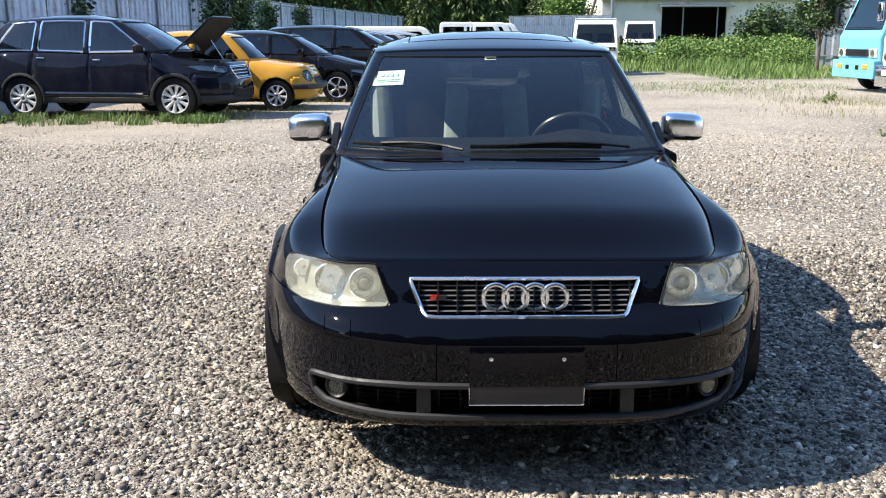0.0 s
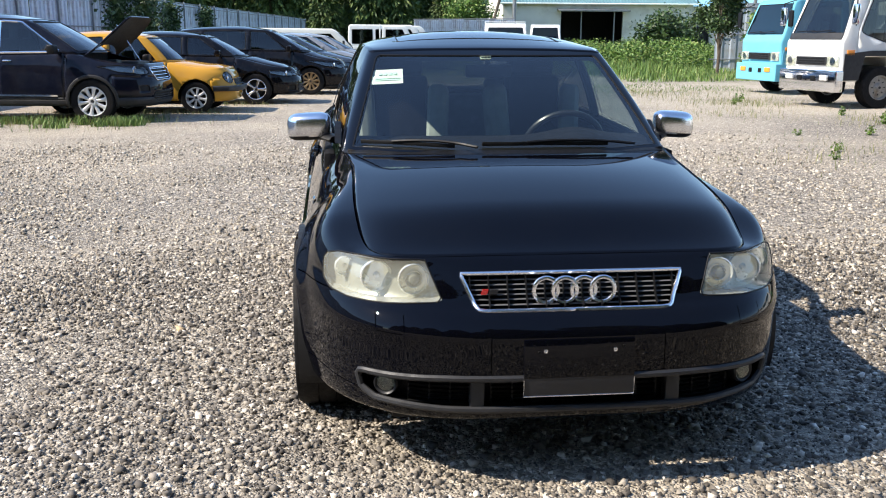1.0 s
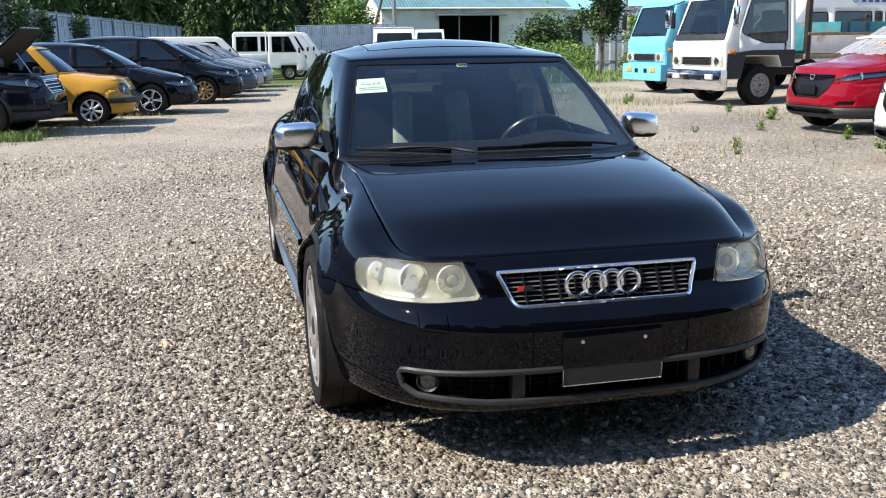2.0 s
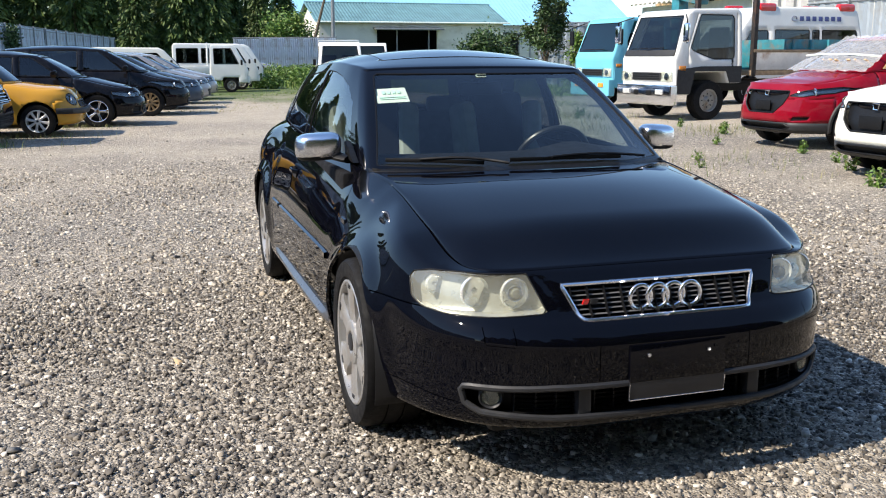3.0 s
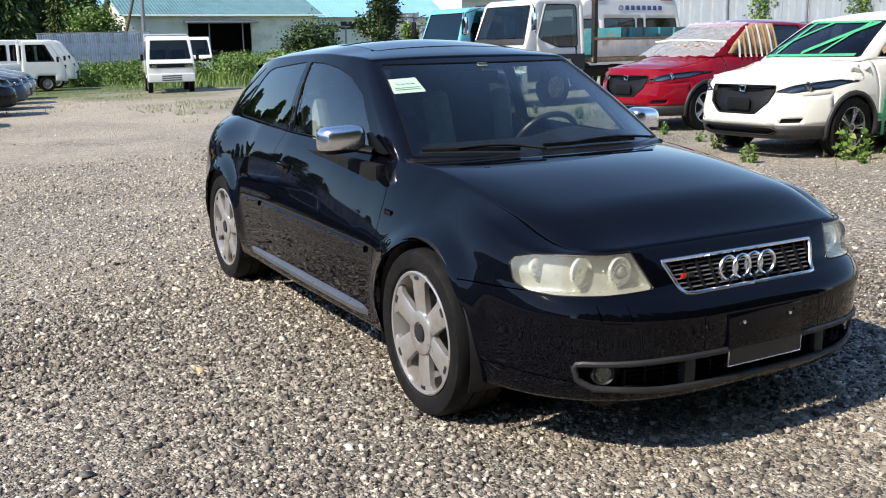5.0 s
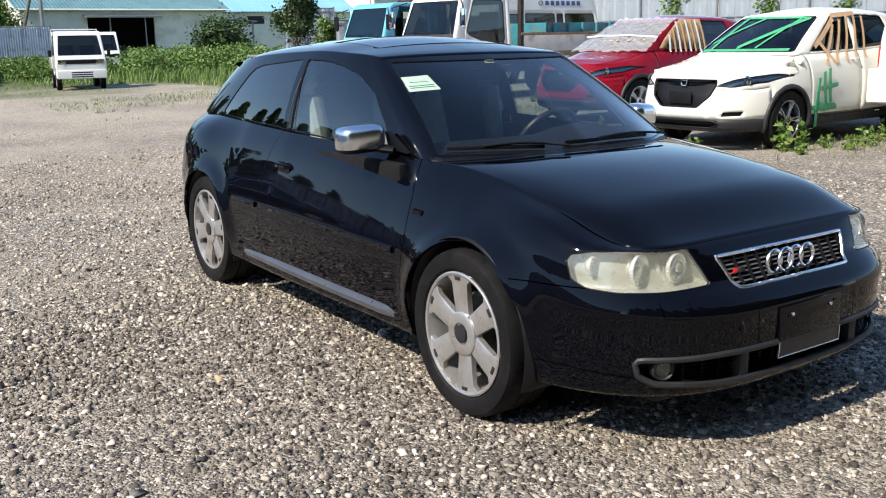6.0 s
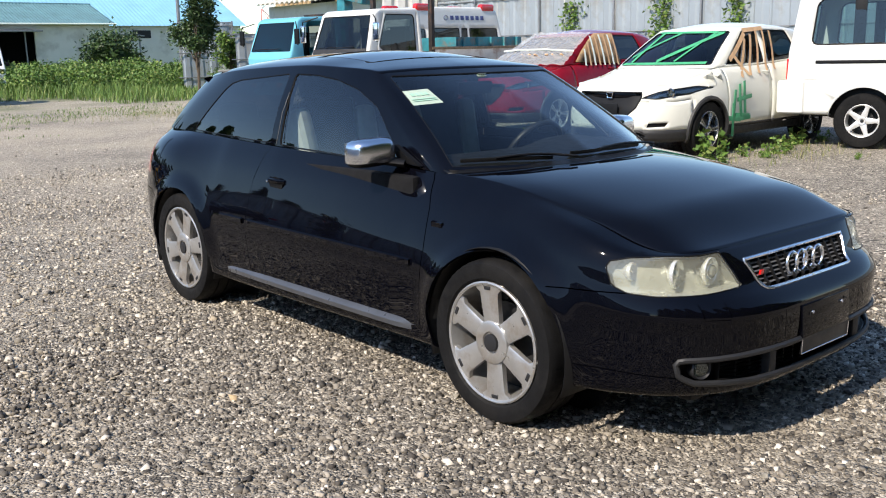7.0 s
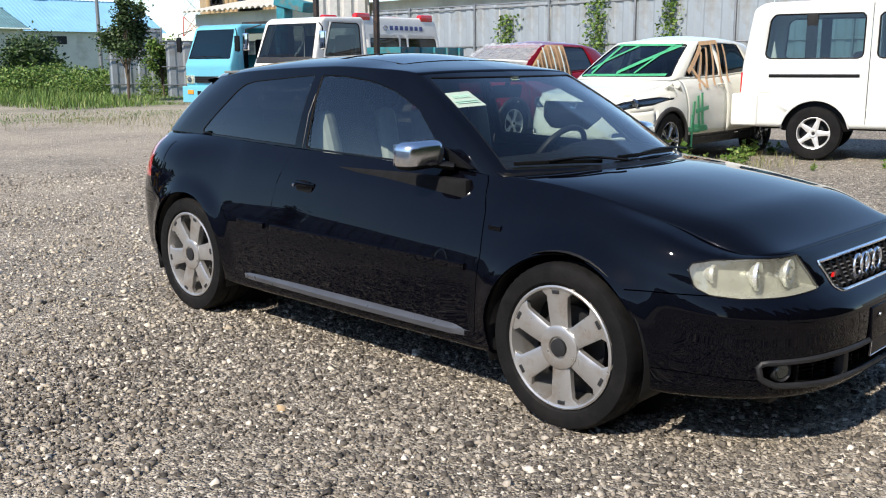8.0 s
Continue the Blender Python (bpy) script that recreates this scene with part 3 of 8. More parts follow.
def sports_hatchback():
    """The black three-door hatchback in the middle of the yard."""
    s = HERO
    car = thing("hatchback_car", pose(0, 0, 0), "glossy black three-door hatchback with chrome mirrors on gravel", "car")
    bm, edge = skirt(s)
    keep = normals_of(bm)
    right = lambda v: v[0] < -0.3
    left = lambda v: v[0] > 0.3
    ahead = lambda v: v[1] < -0.3
    # arches
    lips = []
    for y0 in (0.0, s["base"]):
        for where in (right, left):
            fs = carve(bm, disc_poly(y0, 0.304, s["arch"], 48), (1, 2), where)
            lift(bm, fs).free()
    # lamps, grille, intake
    lamp_poly = [(-0.445, 0.690), (-0.399, 0.580), (-0.412, 0.573), (-0.56, 0.564), (-0.68, 0.562), (-0.732, 0.570), (-0.753, 0.594), (-0.752, 0.650), (-0.738, 0.672), (-0.70, 0.684), (-0.62, 0.689)]
    lamp_r = lift(bm, carve(bm, lamp_poly[::-1], (0, 2), lambda v: v[1] < -0.2 and v[0] < 0))
    lamp_l = lift(bm, carve(bm, [(-a, c) for a, c in lamp_poly], (0, 2), lambda v: v[1] < -0.2 and v[0] > 0))
    grille = lift(bm, carve(bm, [(-0.341, 0.651), (-0.338, 0.643), (-0.301, 0.562), (-0.290, 0.554), (-0.27, 0.552), (0.27, 0.552), (0.290, 0.554), (0.301, 0.562), (0.338, 0.643), (0.341, 0.651)], (0, 2), ahead))
    duct_poly = [(-0.652, 0.342), (-0.640, 0.350), (-0.40, 0.360), (0.40, 0.360), (0.640, 0.350), (0.652, 0.342), (0.640, 0.292), (0.60, 0.268), (0.40, 0.258), (-0.40, 0.258), (-0.60, 0.268), (-0.640, 0.292)]
    duct = lift(bm, carve(bm, duct_poly, (0, 2), lambda v: v[1] < -0.4))
    # panel gaps
    for where in (right, left):
        gap(bm, [(0.412, 0.27), (0.396, 0.60), (0.425, 0.76), (0.47, 0.86), (0.50, 0.90)], (1, 2), where)
        gap(bm, [(1.98, 0.283), (2.02, 0.36)], (1, 2), where, 0.003)
        gap(bm, [(1.74, 0.283), (1.775, 0.50), (1.755, 0.76), (1.715, 0.87), (1.665, 0.95)], (1, 2), where)
        gap(bm, [(0.412, 0.283), (1.74, 0.283)], (1, 2), where)
        gap(bm, [(-0.265, 0.568), (-0.45, 0.570), (-0.62, 0.570)], (1, 2), where, 0.004)
        gap(bm, [(-0.335, 0.308), (-0.50, 0.300), (-0.62, 0.290), (-0.70, 0.286)], (1, 2), where, 0.004)
        gap(bm, [(2.78, 0.55), (2.90, 0.61), (3.2, 0.62)], (1, 2), where, 0.004)
    for x in (-0.262, 0.262):
        gap(bm, [(x, 0.364), (x, 0.485)], (0, 2), ahead, 0.003)
    for x in (-0.597, -0.515, 0.515, 0.597):
        gap(bm, [(x, 0.490), (x, 0.536)], (0, 2), ahead, 0.0025)
    for x in (-0.556, 0.556):
        gap(bm, [(x - 0.041, 0.490), (x + 0.041, 0.487)], (0, 2), ahead, 0.0025)
    tails = [lift(bm, carve(bm, [(2.955, 0.70), (3.20, 0.70), (3.20, 0.90), (3.00, 0.925)], (1, 2), w2), 0.0) for w2 in (lambda v: v[0] < -0.25, lambda v: v[0] > 0.25)]
    flaps = lift(bm, carve(bm, [(2.66, 0.80), (2.67, 0.785), (2.785, 0.795), (2.80, 0.81), (2.79, 0.895), (2.775, 0.905), (2.68, 0.895), (2.665, 0.88)], (1, 2), right), 0.0025)
    flank = BVHTree.FromBMesh(bm)
    front_bumper = take(bm, lambda c: c.y < -0.2 and c.z < 0.569)
    nose = take(bm, lambda c: c.y < -0.55 and abs(c.x) < 0.44 and c.z >= 0.569)
    rear_bumper = take(bm, lambda c: c.y > 2.70 and c.z < 0.615)
    panel("front_bumper", front_bumper, BLACK, car, keep)
    panel("grille_surround", nose, BLACK, car, keep)
    panel("rear_bumper", rear_bumper, BLACK, car, keep)
    for sx in (-1, 1):
        panel("fender", take(bm, lambda c: c.x * sx > 0 and c.y < interp([(0.27, 0.412), (0.60, 0.396), (0.76, 0.425), (0.86, 0.47), (0.90, 0.50)], c.z)), BLACK, car, keep)
        panel("door", take(bm, lambda c: c.x * sx > 0 and 0.39 < c.y < interp([(0.283, 1.74), (0.50, 1.775), (0.76, 1.755), (0.87, 1.715), (0.95, 1.665)], c.z) and c.z > 0.283), BLACK, car, keep)
    for b in tails:
        part("tail_light", b, REDLENS, car, "red tail light lens")
    part("fuel_flap", flaps, BLACK, car)
    panel("rear_body", bm, BLACK, car, keep)
    # hood
    hood = skin(hood_rows(s, edge))
    part("hood", hood, BLACK, car, thick=0.008)
    # glasshouse
    cb, topline, ts = cabin(s)
    keep = normals_of(cb)
    ws_poly = [(-0.640, 0.908), (0.640, 0.908), (0.518, 1.255), (0.500, 1.265), (-0.500, 1.265), (-0.518, 1.255)]
    ws = lift(cb, carve(cb, ws_poly, (0, 2), lambda v: v[1] < 1.12), 0.004)
    front_win = [(0.690, 0.912), (0.705, 0.905), (1.612, 0.932), (1.622, 0.944), (1.636, 1.264), (1.618, 1.275), (1.45, 1.270), (1.28, 1.250), (1.12, 1.212), (0.945, 1.135)]
    quarter = [(1.706, 0.938), (2.570, 0.958), (2.594, 0.966), (2.588, 0.984), (2.345, 1.190), (2.29, 1.222), (2.20, 1.240), (1.700, 1.275), (1.690, 1.264)]
    wins, quarters = [], []
    for where in (lambda v: v[0] < -0.35 and 0.6 < v[1] < 2.75, lambda v: v[0] > 0.35 and 0.6 < v[1] < 2.75):
        wins.append(lift(cb, carve(cb, front_win, (1, 2), where), 0.006))
        quarters.append(lift(cb, carve(cb, quarter, (1, 2), where), 0.004))
    rear_poly = [(-0.52, 1.02), (0.52, 1.02), (0.43, 1.225), (-0.43, 1.225)]
    rear_glass = lift(cb, carve(cb, rear_poly, (0, 2), lambda v: v[1] > 2.6), 0.004)
    part("windscreen_seal", trim(ws, 0.005), RUBBER, car)
    ws_tree = BVHTree.FromBMesh(ws)
    w_ob = part("windscreen", ws, GLASS, car, "tinted windscreen glass")
    w_ob.visible_shadow = False
    for b in wins:
        part("window_seal", trim(b, 0.004), RUBBER, car)
        part("side_window", b, SIDEGLASS, car).visible_shadow = False
    for b in quarters:
        part("window_seal", trim(b, 0.004), RUBBER, car)
        part("quarter_window", b, TINTED, car, "dark tinted quarter window")
    part("rear_window", rear_glass, TINTED, car)
    panel("glasshouse_frame", cb, BLACK, car, keep, depth=0.03)
    roof = skin(roof_rows(s, topline, ts))
    sunroof = lift(roof, carve(roof, [(-0.40, 1.27), (0.40, 1.27), (0.40, 1.74), (-0.40, 1.74)], (0, 1), lambda v: True), 0.003)
    part("sunroof_seal", trim(sunroof, 0.004), RUBBER, car)
    part("sunroof", sunroof, TINTED, car, "dark glass sunroof")
    part("roof", roof, BLACK, car, thick=0.012)
    return car, dict(lamp_r=lamp_r, lamp_l=lamp_l, grille=grille, duct=duct, ws=ws_tree, flank=flank)


car, holes = sports_hatchback()
for side in (-1, 1):
    spoked_wheel(car, (side * 0.752, 0, 0.308), 0.312, side, 6, 0.735, 0.220, spoke_w=(0.039, 0.047), phase=-0.08)
    spoked_wheel(car, (side * 0.748, 2.513, 0.308), 0.312, side, 6, 0.735, 0.220, spoke_w=(0.039, 0.047), phase=0.30)


# ---- details of the black hatchback ----
BRIGHTWORK = surface("bright_trim", (0.86, 0.87, 0.90), 0.24, 1.0, vary=0.04, scale=5)
GRILLEGREY = surface("grille_grey", (0.10, 0.102, 0.108), 0.4, vary=0.15)
DULLTRIM = surface("dull_trim", (0.02, 0.02, 0.02), 0.4, 0.3, vary=0.1)
def face_y(tree, x, z, back=False):
    """Where a skin lies ahead of (x, z): its y and normal."""
    hit = tree.ray_cast(Vector((x, -3, z)), Vector((0, 1, 0)))
    return (hit[0].y, hit[1]) if hit[0] else (None, None)


def flank_x(tree, y, z, side=-1):
    hit = tree.ray_cast(Vector((side * 3, y, z)), Vector((-side, 0, 0)))
    return hit[0].x if hit[0] else side * 0.85


def band(tree, pts, half, proud, side=-1, n=40):
    """A shallow moulding along (y, z) points on a flank."""
    rows = [[], [], [], []]
    for y, z in even(pts, n):
        x = flank_x(tree, y, z, side)
        for row, (dz, dx) in zip(rows, ((half, -0.004), (half * 0.7, proud), (-half * 0.7, proud), (-half, -0.004))):
            row.append((x + side * dx, y, z + dz))
    b = sheet(rows)
    bmesh.ops.recalc_face_normals(b, faces=b.faces[:])
    return b


def lamp_unit(skin_bm, side, parent):
    lamp = tagged(new("headlight"), "yellowed clear headlight with round reflectors")
    lamp.parent = parent
    shell = skin_bm.copy()
    bmesh.ops.translate(shell, vec=(-side * 0.012, 0.065, 0.0), verts=shell.verts)
    edge = [e for e in shell.edges if len(e.link_faces) == 1]
    ex = bmesh.ops.extrude_edge_only(shell, edges=edge)
    bmesh.ops.translate(shell, vec=(side * 0.012, -0.067, 0.0), verts=[g for g in ex["geom"] if isinstance(g, bmesh.types.BMVert)])
    part("housing", shell, HAZE, lamp)
    tree = BVHTree.FromBMesh(skin_bm)
    for x, z, r, proj in ((0.478, 0.628, 0.046, True), (0.588, 0.628, 0.047, False), (0.684, 0.634, 0.030, False)):
        y, no = face_y(tree, side * x, z)
        if y is None:
            continue
        y += 0.026 + (0.008 if not proj else 0) + (0.018 if x > 0.6 else 0)
        bowl = lathe([(0.036, 0.001), (0.034, r * 0.45), (0.022, r * 0.80), (0.0, r), (0.002, r * 1.06), (0.012, r * 1.06)], 28, "y")
        part("reflector", bowl, REFLECTOR, lamp).matrix_basis = pose(side * x, y, z, 0, 0, -side * (8 if proj else 14))
        if proj:
            part("projector", lathe([(0.04, r * 0.62), (0.0, r * 0.62), (-0.006, r * 0.55), (-0.004, r * 0.48), (0.0, r * 0.46)], 28, "y"), CHROME, lamp).matrix_basis = pose(side * x, y + 0.004, z)
            part("projector_lens", lathe([(0.02, r * 0.46), (0.0, r * 0.46), (-0.014, r * 0.3), (-0.018, 0.001)], 24, "y"), surface("projector_glass", (0.16, 0.17, 0.15), 0.05, vary=0.05, coat=1), lamp).matrix_basis = pose(side * x, y + 0.004, z)
        else:
            part("bulb_shield", lathe([(0.045, r * 0.24), (0.012, r * 0.24), (0.004, r * 0.16), (0.002, 0.001)], 18, "y"), REFLECTOR, lamp).matrix_basis = pose(side * x, y, z)
    part("gasket", trim(skin_bm, 0.0025), RUBBER, lamp)
    part("lens", skin_bm, HAZYLENS, lamp, "hazy yellowed clear lens").visible_shadow = False


lamp_unit(holes["lamp_r"], -1, car)
lamp_unit(holes["lamp_l"], 1, car)

# grille
tree = BVHTree.FromBMesh(holes["grille"])
grille = tagged(new("grille"), "black lattice grille in a chrome frame")
grille.parent = car
part("chrome_frame", trim(holes["grille"], 0.0068, 0.012, 8), BRIGHTWORK, grille, "polished chrome frame")
mesh_back = holes["grille"].copy()
bmesh.ops.translate(mesh_back, vec=(0, 0.045, 0), verts=mesh_back.verts)
part("backing", mesh_back, DARK, grille)
for k in range(12):
    x = -0.3135 + k * 0.057
    zs = [z for z in np.linspace(0.556, 0.648, 9) if face_y(tree, x, z)[0] is not None]
    if len(zs) > 2:
        part("upright_bar", tube([(x, face_y(tree, x, z)[0] + 0.010, z) for z in zs], 0.004, 6, flat=(0.0026, 0.010)), DARK, grille)
for k in range(7):
    z = 0.5625 + k * 0.0135
    xs = [x for x in np.linspace(-0.335, 0.335, 68) if face_y(tree, x, z)[0] is not None]
    if len(xs) > 2:
        part("cross_bar", tube([(x, face_y(tree, x, z)[0] + 0.016, z) for x in xs], 0.003, 6, flat=(0.007, 0.0019)), GRILLEGREY, grille)
badge = tagged(new("ring_badge"), "satin chrome badge of linked rings")
badge.parent = grille
for k in range(4):
    x = -0.087 + k * 0.058
    ring = bmesh.new()
    pts = [(x + 0.0365 * math.cos(a), face_y(tree, x, 0.604)[0] - 0.010 - 0.003 * (k % 2), 0.604 + 0.0385 * math.sin(a)) for a in np.linspace(0, 2 * math.pi, 41)[:-1]]
    part("ring", tube(pts, 0.0068, 8, True), BRIGHTWORK, badge)
emblem = tagged(new("side_emblem"), "small red and grey emblem")
emblem.parent = grille
ye = face_y(tree, -0.262, 0.600)[0]
part("red_tile", prism([(-0.282, 0.593), (-0.264, 0.593), (-0.259, 0.608), (-0.277, 0.608)], 0.008, "y", ye - 0.002), REDLENS, emblem)
part("grey_tile", prism([(-0.258, 0.594), (-0.234, 0.594), (-0.230, 0.608), (-0.254, 0.608)], 0.012, "y", ye - 0.005), PLASTIC, emblem)

# lower intake
SMOKED = surface("smoked_reflector", (0.20, 0.20, 0.20), 0.12, 1.0, vary=0.1)
tree = BVHTree.FromBMesh(holes["duct"])
intake = tagged(new("lower_intake"), "grey plastic lower intake with fog lights")
intake.parent = car
part("frame", trim(holes["duct"], 0.011, 0.02, 8), PLASTIC, intake)
back = holes["duct"].copy()
bmesh.ops.translate(back, vec=(0, 0.07, 0), verts=back.verts)
edge = [e for e in back.edges if len(e.link_faces) == 1]
ex = bmesh.ops.extrude_edge_only(back, edges=edge)
bmesh.ops.translate(back, vec=(0, -0.07, 0), verts=[q for q in ex["geom"] if isinstance(q, bmesh.types.BMVert)])
part("recess", back, DARK, intake)
for x in (-0.300, 0.300):
    y = face_y(tree, x, 0.31)[0]
    part("divider", block((0.044, 0.045, 0.105), (x, y + 0.032, 0.308), 0.008), PLASTIC, intake)
for k in range(7):
    z = 0.267 + k * 0.014
    for x0, x1 in ((-0.255, 0.255), (-0.50, -0.315), (0.315, 0.50)):
        pts = [(x, face_y(tree, x, 0.31)[0] + 0.046, z) for x in np.linspace(x0, x1, 16)]
        part("louvre", tube(pts, 0.003, 6, flat=(0.010, 0.0025)), DARK, intake)
for x0, x1, n in ((-0.255, 0.255, 9), (-0.50, -0.315, 4), (0.315, 0.50, 4)):
    for x in np.linspace(x0, x1, n):
        part("upright", block((0.005, 0.02, 0.09), (x, face_y(tree, x, 0.31)[0] + 0.050, 0.309), 0.001), DARK, intake)
for side in (-1, 1):
    x = side * 0.567
    y = face_y(tree, x, 0.312)[0]
    fog = tagged(new("fog_light"), "round clear fog light")
    fog.parent = intake
    fog.matrix_basis = pose(x, y + 0.030, 0.313, 0, 0, side * 22) @ Matrix.Scale(0.82, 4)
    part("bezel", lathe([(0.03, 0.048), (-0.004, 0.047), (-0.010, 0.042), (-0.004, 0.036), (0.02, 0.034)], 28, "y"), PLASTIC, fog)
    part("reflector", lathe([(0.035, 0.001), (0.03, 0.02), (0.0, 0.035)], 24, "y"), SMOKED, fog)
    part("bulb", lathe([(0.030, 0.012), (0.008, 0.011), (0.002, 0.006), (0.001, 0.001)], 16, "y"), REFLECTOR, fog)
    part("lens", lathe([(0.0, 0.036), (-0.008, 0.030), (-0.012, 0.001)], 24, "y"), SIDEGLASS, fog).visible_shadow = False

# plate bracket
plate = tagged(new("plate_bracket"), "black plate bracket with an unmarked anthracite plate")
plate.parent = car
part("bracket", block((0.335, 0.014, 0.118), (0, -0.846, 0.420), 0.004, turn=(-3, 0, 0)), BLACK, plate)
part("blank_plate", block((0.335, 0.006, 0.058), (0, -0.850, 0.332), 0.002, turn=(2, 0, 0)), BODYPLATE, plate, "anthracite blank plate")
part("plate_edge", tube([(-0.167, -0.855, 0.358), (-0.167, -0.853, 0.305), (0.167, -0.853, 0.305), (0.167, -0.855, 0.358)], 0.0022, 6), SATIN, plate, "pale plate edge")
for x, z in ((-0.104, 0.446), (0.106, 0.446)):
    part("screw", lathe([(0.0, 0.0065), (-0.004, 0.006), (-0.0045, 0.003), (-0.001, 0.001)], 14, "y", (x, -0.853, z)), SATIN, plate)
for x, z in ((-0.122, 0.442), (-0.112, 0.396), (-0.012, 0.398), (0.112, 0.392), (0.132, 0.455)):
    part("hole", lathe([(0.0, 0.005), (-0.001, 0.004), (0.0, 0.001)], 10, "y", (x, -0.854, z)), RUBBER, plate)

# mirrors
for side in (-1, 1):
    mirror = tagged(new("wing_mirror"), "satin chrome wing mirror on a black arm")
    mirror.parent = car
    b = bmesh.new()
    bmesh.ops.create_uvsphere(b, u_segments=40, v_segments=24, radius=1)
    for v in b.verts:
        x, y, z = v.co
        sq = lambda a, e: math.copysign(abs(a) ** e, a)
        v.co = Vector((sq(x, 0.52) * 0.096, sq(y, 0.75) * (0.070 if y < 0 else 0.052), sq(z, 0.52) * 0.060))
        v.co.z += -0.006 * (v.co.x * side / 0.09) * 1.0
        v.co.y += 0.018 * (v.co.x * side / 0.09)
        if v.co.y > 0.040:
            v.co.y = 0.040
    bmesh.ops.translate(b, vec=(side * 0.822, 0.752, 0.962), verts=b.verts)
    low = lift(b, [f for f in b.faces if f.calc_center_median().z < 0.922])
    part("shell", b, SATIN, mirror)
    part("lower_shell", low, DARK, mirror)
    part("mirror_glass", block((0.165, 0.004, 0.085), (side * 0.824, 0.795, 0.962), 0.0015, turn=(0, 0, side * 10)), CHROME, mirror)
    part("arm", tube([(side * 0.765, 0.740, 0.925), (side * 0.735, 0.705, 0.918), (side * 0.700, 0.66, 0.912)], 0.03, 10, flat=(0.045, 0.018)), DARK, mirror)
    part("foot", prism([(0.56, 0.905), (0.70, 0.912), (0.735, 0.985), (0.72, 0.985)], side * -0.03, "x", side * 0.712, bevel=0.004), DARK, mirror)

# flank details
flank = holes["flank"]
for side in (-1, 1):
    part("side_moulding", band(flank, [(0.465, 0.541), (1.0, 0.545), (1.745, 0.549)], 0.016, 0.011, side), BLACK, car)
    part("side_moulding", band(flank, [(1.80, 0.550), (2.02, 0.552)], 0.016, 0.011, side), BLACK, car)
    part("side_repeater", band(flank, [(0.325, 0.700), (0.385, 0.702)], 0.013, 0.005, side, 6), BLACK, car, "smoked side repeater")
    rows = [[], [], [], [], []]
    for y in np.linspace(0.42, 2.02, 40):
        f = (y - 0.42) / 1.6
        x = side * (0.838 + 0.010 * math.sin(f * math.pi))
        z = 0.276 + 0.004 * f
        e = min(1, f * 12, (1 - f) * 30)
        for row, (dx, dz) in zip(rows, ((-0.02, 0.028), (0.010, 0.022), (0.028, 0.004), (0.022, -0.018), (-0.03, -0.034))):
            row.append((x + side * dx * e, y, z + dz))
    b = sheet(rows)
    bmesh.ops.recalc_face_normals(b, faces=b.faces[:])
    part("side_skirt", b, surface("skirt_grey", (0.062, 0.067, 0.078), 0.32, vary=0.15, scale=7, coat=0.3), car, "dark grey side skirt", thick=0.006)
    handle = tagged(new("door_handle"), "black pull handle in a shallow cup")
    handle.parent = car
    x = flank_x(flank, 1.533, 0.760, side)
    cup = lathe([(0.006, 0.001), (0.004, 0.030), (-0.003, 0.036)], 28, "x")
    bmesh.ops.scale(cup, vec=(-side, 1.7, 0.95), verts=cup.verts)
    part("cup", cup, DARK, handle).matrix_basis = pose(x + side * 0.004, 1.533, 0.758)
    part("grip", tube([(x - side * 0.004, 1.468, 0.769), (x + side * 0.018, 1.493, 0.772), (x + side * 0.020, 1.573, 0.775), (x - side * 0.004, 1.598, 0.775)], 0.01, 8, flat=(0.007, 0.012)), BLACK, handle)
    part("lock", lathe([(0, 0.007), (side * 0.004, 0.006), (side * 0.005, 0.001)], 12, "x", (x + side * 0.002, 1.618, 0.763)), SATIN, handle)

for side in (-1, 1):
    part("pillar_strip", tube([(side * 0.738, 1.626, 0.936), (side * 0.688, 1.634, 1.09), (side * 0.590, 1.641, 1.274)], 0.002, 6), DULLTRIM, car, "bright pillar strip")
# windscreen details
ws = holes["ws"]


def on_screen(x, z, out=0.012):
    y, no = face_y(ws, x, z)
    if y is None:
        y, no = 0.195 + (z - 0.900) * 1.95 + 0.24 * (abs(x) / 0.685) ** 2.2, Vector((0, -0.5, 0.86))
    return Vector((x, y, z)) + (no if no.y < 0 else -no) * out


for pivot, tip, knee in (((-0.16, 0.898), (-0.60, 0.919), (-0.45, 0.920)), ((0.50, 0.896), (-0.13, 0.921), (0.20, 0.930))):
    wiper = tagged(new("wiper"), "black wiper blade on the windscreen's foot")
    wiper.parent = car
    arm = [on_screen(pivot[0] + (tip[0] - pivot[0]) * f * 0.72, pivot[1] + 0.012 * math.sin(f * 3.1) + (tip[1] - pivot[1]) * f, 0.035 * (1 - 0.4 * f)) for f in np.linspace(0, 1, 12)]
    part("arm", tube(arm, 0.006, 6), DARK, wiper)
    blade = [on_screen(tip[0] + (pivot[0] - tip[0]) * 0.82 * f, tip[1] - 0.006 * f + 0.004 * math.sin(f * 3.1), 0.013) for f in np.linspace(0, 1, 16)]
    part("blade", tube(blade, 0.006, 6, flat=(0.004, 0.009)), RUBBER, wiper)
cowl = []
for dz, dy in ((0.012, 0.03), (0.0, 0.0), (-0.03, -0.01)):
    cowl.append([(0.675 * u, 0.185 + dy + 0.238 * abs(u) ** 2.2, 0.900 - 0.014 * abs(u) ** 2 + dz) for u in np.linspace(-1, 1, 41)])
part("cowl", skin(cowl), DARK, car, thick=0.004)

